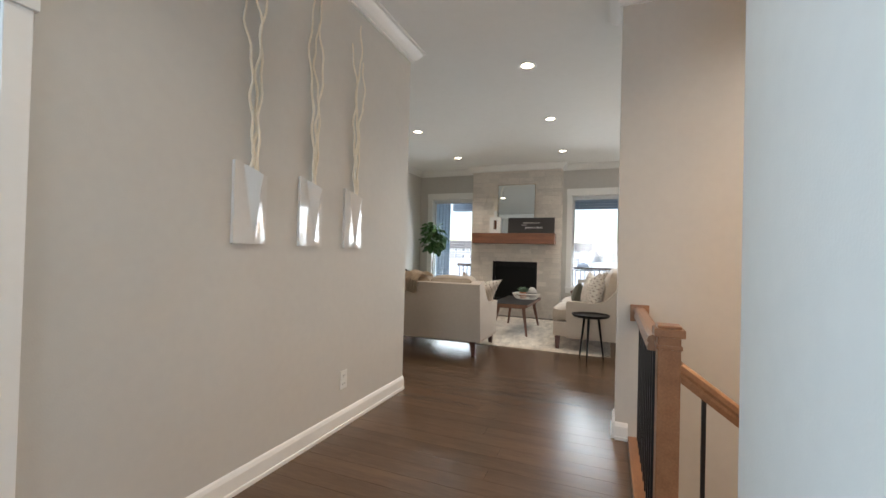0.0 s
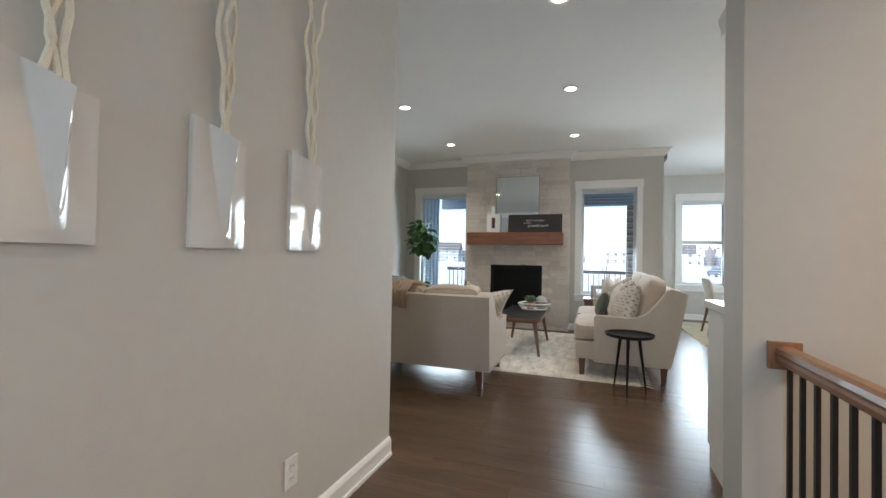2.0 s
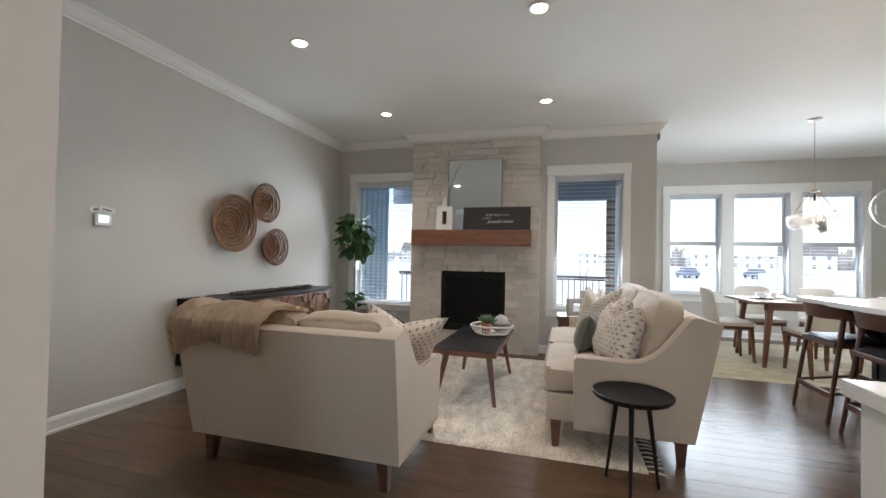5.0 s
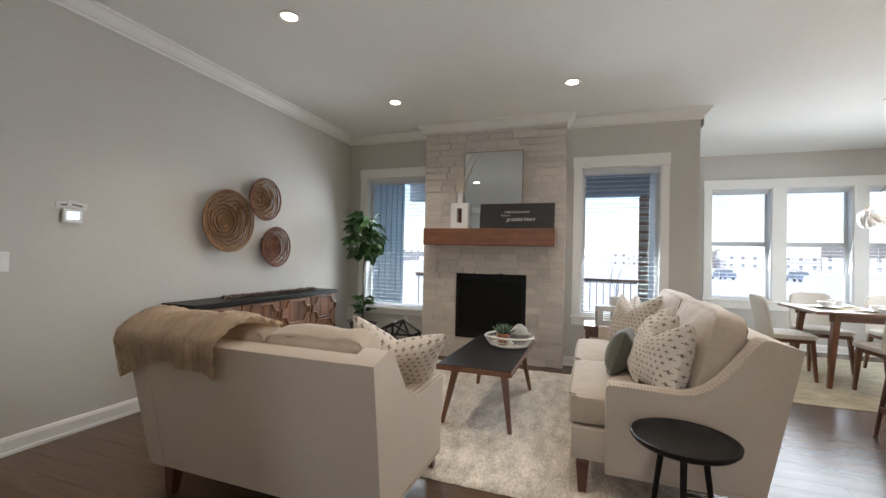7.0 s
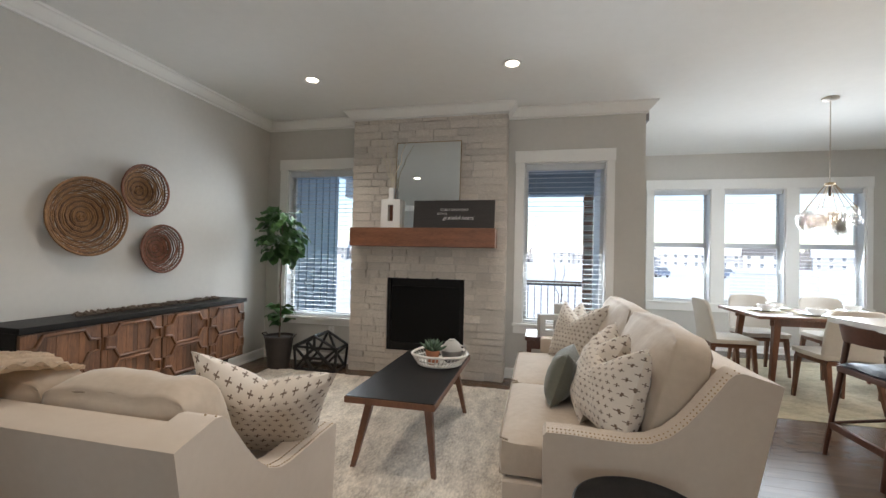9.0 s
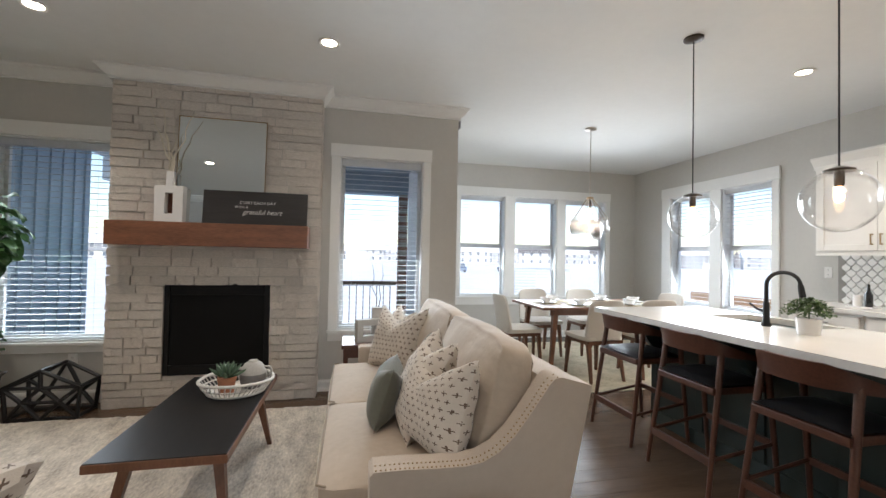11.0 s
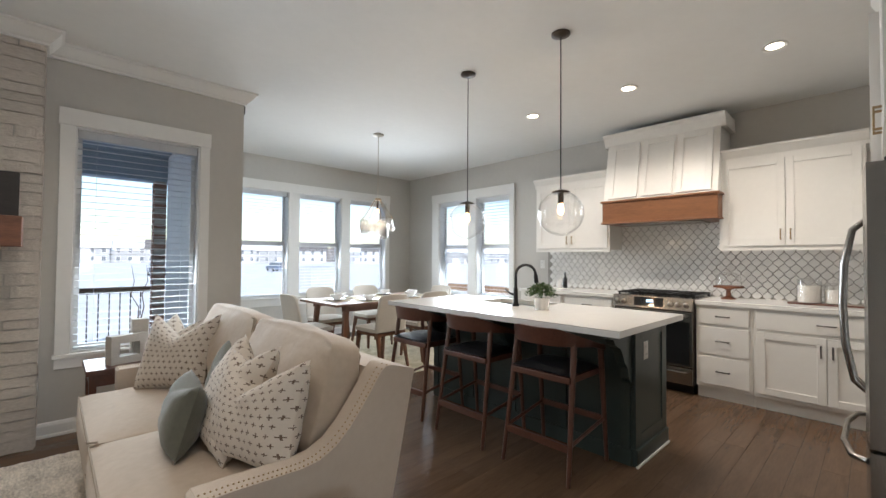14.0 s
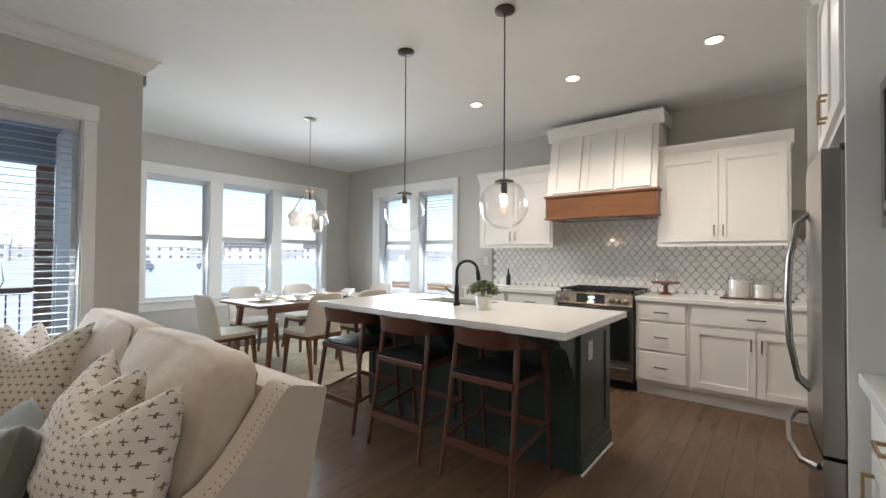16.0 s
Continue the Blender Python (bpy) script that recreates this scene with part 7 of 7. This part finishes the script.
deck = thing("porch", (0, 0, 0), "covered wooden porch with iron railing and brick post", "porch", kind="structure")
for k in range(20):
    y = 7.90 + k * 0.125
    part("deck_board", box(-3.60, y, -0.14, 0.56, y + 0.119, -0.10), DECK, deck)
part("skirt", box(-3.60, 7.90, -1.15, 0.56, 10.38, -0.145), SIDING, deck)
part("soffit", box(-3.75, 7.89, 2.62, 0.72, 10.55, 2.70), SIDING, deck, "blue-grey boarded soffit")
part("beam", box(-3.75, 10.22, 2.30, 0.72, 10.42, 2.62), SIDING, deck)
part("side_cladding", box(0.548, 7.89, -0.9, 0.566, 10.14, 2.62), CLADDING, deck, "white boarded side wall")
part("porch_roof", box(-3.8, 7.89, 2.71, 0.8, 10.7, 2.95), HOUSE_ROOF, deck)
part("siding_wall", box(-3.78, 7.89, -0.9, -3.62, 9.72, 2.62), PALE_SIDING, deck, "pale blue board siding")
for k in range(9):
    y = 7.95 + k * 0.205
    part("batten", box(-3.62, y, -0.10, -3.60, y + 0.035, 2.62), PALE_SIDING, deck)
part("rail_top", box(-3.6, 10.25, 0.855, 0.40, 10.37, 0.895, 0.004), DECK, deck, "brown wooden top rail")
part("rail_bottom", box(-3.6, 10.29, 0.02, 0.40, 10.33, 0.05), IRON, deck)
part("rail_upper", box(-3.6, 10.29, 0.82, 0.40, 10.33, 0.85), IRON, deck)
for k in range(37):
    x = -3.55 + k * 0.107
    part("baluster", box(x - 0.007, 10.303, 0.05, x + 0.007, 10.317, 0.82), IRON, deck)
post = part("post_core", box(0.422, 10.232, -0.9, 0.548, 10.378, 2.30), BRICK_JOINT, deck)
brick_a = fresh()
add_box(brick_a, -0.070, -0.034, -0.029, 0.070, 0.034, 0.029)
bme = bpy.data.meshes.new("brick")
brick_a.to_mesh(bme)
brick_a.free()
bme.materials.append(BRICK)
z = -0.07
k = 0
while z < 2.29:
    for s in (-1, 1):
        m = Matrix.Translation((0.485 + (s * 0.036 if k % 2 else 0), 10.305 + (0 if k % 2 else s * 0.040), z)) @ Matrix.Rotation(radians(90 if k % 2 else 0), 4, "Z")
        shared("brick", bme, post, m @ Matrix.Diagonal((1.03, 1.03, 1, 1)))
    z += 0.068
    k += 1


def house(x, y, turn, w, d, h, k):
    ob = thing("house", (x, y, GZ - 0.4), "distant two-storey house with a gabled roof in snow", "house", turn, group="distant houses")
    part("wall", box(-w / 2, -d / 2, 0, w / 2, d / 2, h), HOUSE_A, ob)
    part("roof", prism([(-d / 2 - 0.4, h), (d / 2 + 0.4, h), (0, h + d * 0.36)], -w / 2 - 0.4, w / 2 + 0.4, "x"), SNOW if k % 2 else HOUSE_ROOF, ob)
    for fl in range(2):
        for c in range(4):
            wx = -w / 2 + (c + 0.5) * w / 4
            z0 = 0.9 + fl * 2.7
            win = part("window", box(wx - 0.55, -d / 2 - 0.06, z0, wx + 0.55, -d / 2, z0 + 1.4), HOUSE_GLASS, ob)
            part("frame", box(wx - 0.68, -d / 2 - 0.04, z0 - 0.12, wx + 0.68, -d / 2 - 0.005, z0 + 1.52), VINYL, win)
    part("garage_door", box(w / 2 - 4.6, -d / 2 - 0.05, 0, w / 2 - 2.0, -d / 2, 2.2), VINYL, ob)
    return ob


for k, (x, y, t, w) in enumerate(((-60, 170, 8, 13), (-38, 178, -4, 12), (-14, 182, 3, 14), (8, 186, -6, 12), (30, 180, -10, 13), (52, 175, -18, 13), (76, 165, -25, 14), (-84, 160, 20, 13), (100, 150, -35, 13), (122, 130, -45, 14), (150, 105, -55, 13))):
    house(x, y, t, w, 9.5, 5.0, k)
for k in range(26):
    a = -0.75 + k * 0.085
    d = 205 + 22 * math.sin(k * 2.3)
    house(d * math.sin(a), d * math.cos(a), -math.degrees(a) + 9 * math.sin(k * 1.7), 13, 9.5, 4.6 + 0.5 * math.sin(k), 1)

woods = fresh()
r9 = random.Random(2)
for k in range(2600):
    a = r9.uniform(-1.7, 1.3)
    d = r9.uniform(230, 330)
    x, y = d * math.sin(a + 0.35), d * math.cos(a + 0.35)
    h = r9.uniform(5, 9.5)
    add_tube(woods, [(x, y, GZ - 0.6), (x + r9.uniform(-0.4, 0.4), y, GZ + h * 0.45), (x + r9.uniform(-0.8, 0.8), y, GZ + h)], [1.2, r9.uniform(1.5, 3.2), 0.2], 5)
single("far_woods", woods, HAZY_WOODS, "distant line of bare winter trees", "trees", kind="stuff")

for k, (x, y, t) in enumerate(((9, 66, 85), (17, 70, 95), (27, 74, 88), (-4, 72, 92))):
    car = thing("parked_car", (x, y, GZ - 0.35), "parked car on the snowy street in the distance", "car", t, group="parked cars")
    part("body", soften(prism([(-2.2, 0.35), (2.2, 0.35), (2.25, 0.75), (1.4, 0.95), (-2.1, 0.98), (-2.25, 0.7)], -0.85, 0.85, "y"), 0.06), CAR_PAINT, car)
    part("cabin", soften(prism([(-1.7, 0.95), (1.0, 0.95), (0.4, 1.5), (-1.2, 1.52)], -0.75, 0.75, "y"), 0.06), HOUSE_GLASS, car)
    for sx in (-1.35, 1.35):
        for sy in (-0.86, 0.72):
            part("wheel", lathe([(0.34, 0), (0.34, 0.14), (0.1, 0.15)], 16, Matrix.Translation((sx, sy + 0.14, 0.34)) @ Matrix.Rotation(radians(90), 4, "X")), RUBBER, car)

yard = thing("yard_fence", (0, 0, 0), "low brown wooden fence across the snowy side yard", "fence")
for k in range(26):
    y = 4.0 + k * 0.45
    part("picket", box(11.2, y, GZ - 0.3, 11.24, y + 0.44, 0.30), FENCE, yard)
dumpster = single("roadside_trailer", soften(box(-1.6, -1.2, 0, 1.6, 1.2, 1.8), 0.05), HOUSE_A, "grey box trailer parked in the snow", "trailer")
dumpster.matrix_world = pose(12.5, 30, GZ - 0.4, 0, 0, 20)

# ---- floor boards ----
floor = thing("floor", (0, 0, 0), "dark brown hardwood floor with long boards", "floor", kind="structure")
rng = random.Random(4)
BOARD = {}
far = fresh()


def board(x0, x1, y0, y1, near):
    w, d = round(x1 - x0 - 0.0008, 4), round(y1 - y0 - 0.0008, 4)
    if w < 0.04 or d < 0.01:
        return
    if not near:
        add_box(far, x0 + 0.001, y0 + 0.001, -0.014, x1 - 0.001, y1 - 0.001, rng.uniform(-0.0003, 0.0))
        return
    if (w, d) not in BOARD:
        bm = fresh()
        vs = add_prism(bm, [(-d / 2, -0.014), (d / 2, -0.014), (d / 2, -0.0004), (d / 2 - 0.0006, 0), (-d / 2 + 0.0006, 0), (-d / 2, -0.0004)], -w / 2, w / 2, "x")
        me = bpy.data.meshes.new("floor_board")
        bmesh.ops.recalc_face_normals(bm, faces=bm.faces[:])
        bm.to_mesh(me)
        bm.free()
        me.materials.append(OAK_FLOOR)
        BOARD[(w, d)] = me
    shared("floor_board", BOARD[(w, d)], floor, Matrix.Translation(((x0 + x1) / 2, (y0 + y1) / 2, rng.uniform(-0.0003, 0.0))))


NEAR = 0
y = -3.0
row = 0
while y < DIN_Y:
    y1 = min(y + 0.127, DIN_Y)
    lo, hi = (LEFT, EAST_X) if y > 2.8 else (-3.5, 0.34 if 0.62 < y < 2.7 else 0.45)
    if y > BACK:
        lo = COR
    x = lo - rng.choice((0.0, 0.45, 0.9, 1.35))
    while x < hi:
        x1 = x + rng.choice((0.9, 1.2, 1.5, 1.8))
        a, b = max(x, lo), min(x1, hi)
        if b > a:
            close = (1.2 < y < 7.6) and b > -2.6 and a < 2.9 and NEAR < 300
            NEAR += 1 if close else 0
            board(a, b, y, y1, close)
        x = x1
    y = y1
    row += 1
tagged(part("floor_boards_beyond", far, OAK_FLOOR, floor), kind="stuff")

# ---- stones of the fireplace ----
rng = random.Random(11)
STONES = []
for k in range(14):
    n1, n2 = 5, 3
    bm = fresh()
    add_box(bm, -0.5, -0.5, -0.5, 0.5, 0.5, 0.5)
    es = [e for e in bm.edges if abs(e.verts[0].co.x - e.verts[1].co.x) > 0.5]
    bmesh.ops.subdivide_edges(bm, edges=es, cuts=4)
    for v in bm.verts:
        if v.co.y < 0:
            v.co.y += 0.30 * noise.noise(Vector((v.co.x * 3 + k * 5.1, v.co.z * 2, k))) + (0.10 if abs(v.co.z) > 0.4 else 0)
            v.co.z += 0.10 * noise.noise(Vector((v.co.x * 4 + k * 3.3, 7.7, v.co.z))) * (1 if v.co.z > 0 else 0.6)
        if abs(v.co.x) > 0.45:
            v.co.x *= 0.985
    me = bpy.data.meshes.new("stone")
    bmesh.ops.recalc_face_normals(bm, faces=bm.faces[:])
    bm.to_mesh(me)
    bm.free()
    me.materials.append(STONE)
    STONES.append(me)
z = 0.0
row = 0
while z < CEIL - 0.02:
    h = min(rng.choice((0.064, 0.072, 0.080, 0.086)), CEIL - z)
    x = FP0
    while x < FP1 - 0.01:
        w = rng.uniform(0.13, 0.34)
        if FP1 - x - w < 0.12:
            w = FP1 - x
        spans = [(x, x + w)]
        if z + h > FB[2] + 0.02 and z < FB[3] - 0.02:
            spans = [(max(p, l), min(q, r)) for p, q in spans for l, r in ((FP0, FB[0]), (FB[1], FP1)) if min(q, r) - max(p, l) > 0.03]
        for p, q in spans:
            d = rng.uniform(0.034, 0.052)
            shared("stone", rng.choice(STONES), fireplace, Matrix.Translation(((p + q) / 2, FPY + 0.03 - d / 2 + 0.012, z + h / 2)) @ Matrix.Diagonal((q - p - 0.006, d, h - rng.uniform(0.004, 0.010), 1)))
        x += w
    for sx in (FP0, FP1):
        dd = 0.21
        shared("stone", rng.choice(STONES), fireplace, Matrix.Translation((sx + (0.01 if sx == FP0 else -0.01), FPY + 0.03 + 0.09, z + h / 2)) @ Matrix.Rotation(radians(-90 if sx == FP0 else 90), 4, "Z") @ Matrix.Diagonal((0.175, 0.034, h - 0.006, 1)))
    z += h
    row += 1
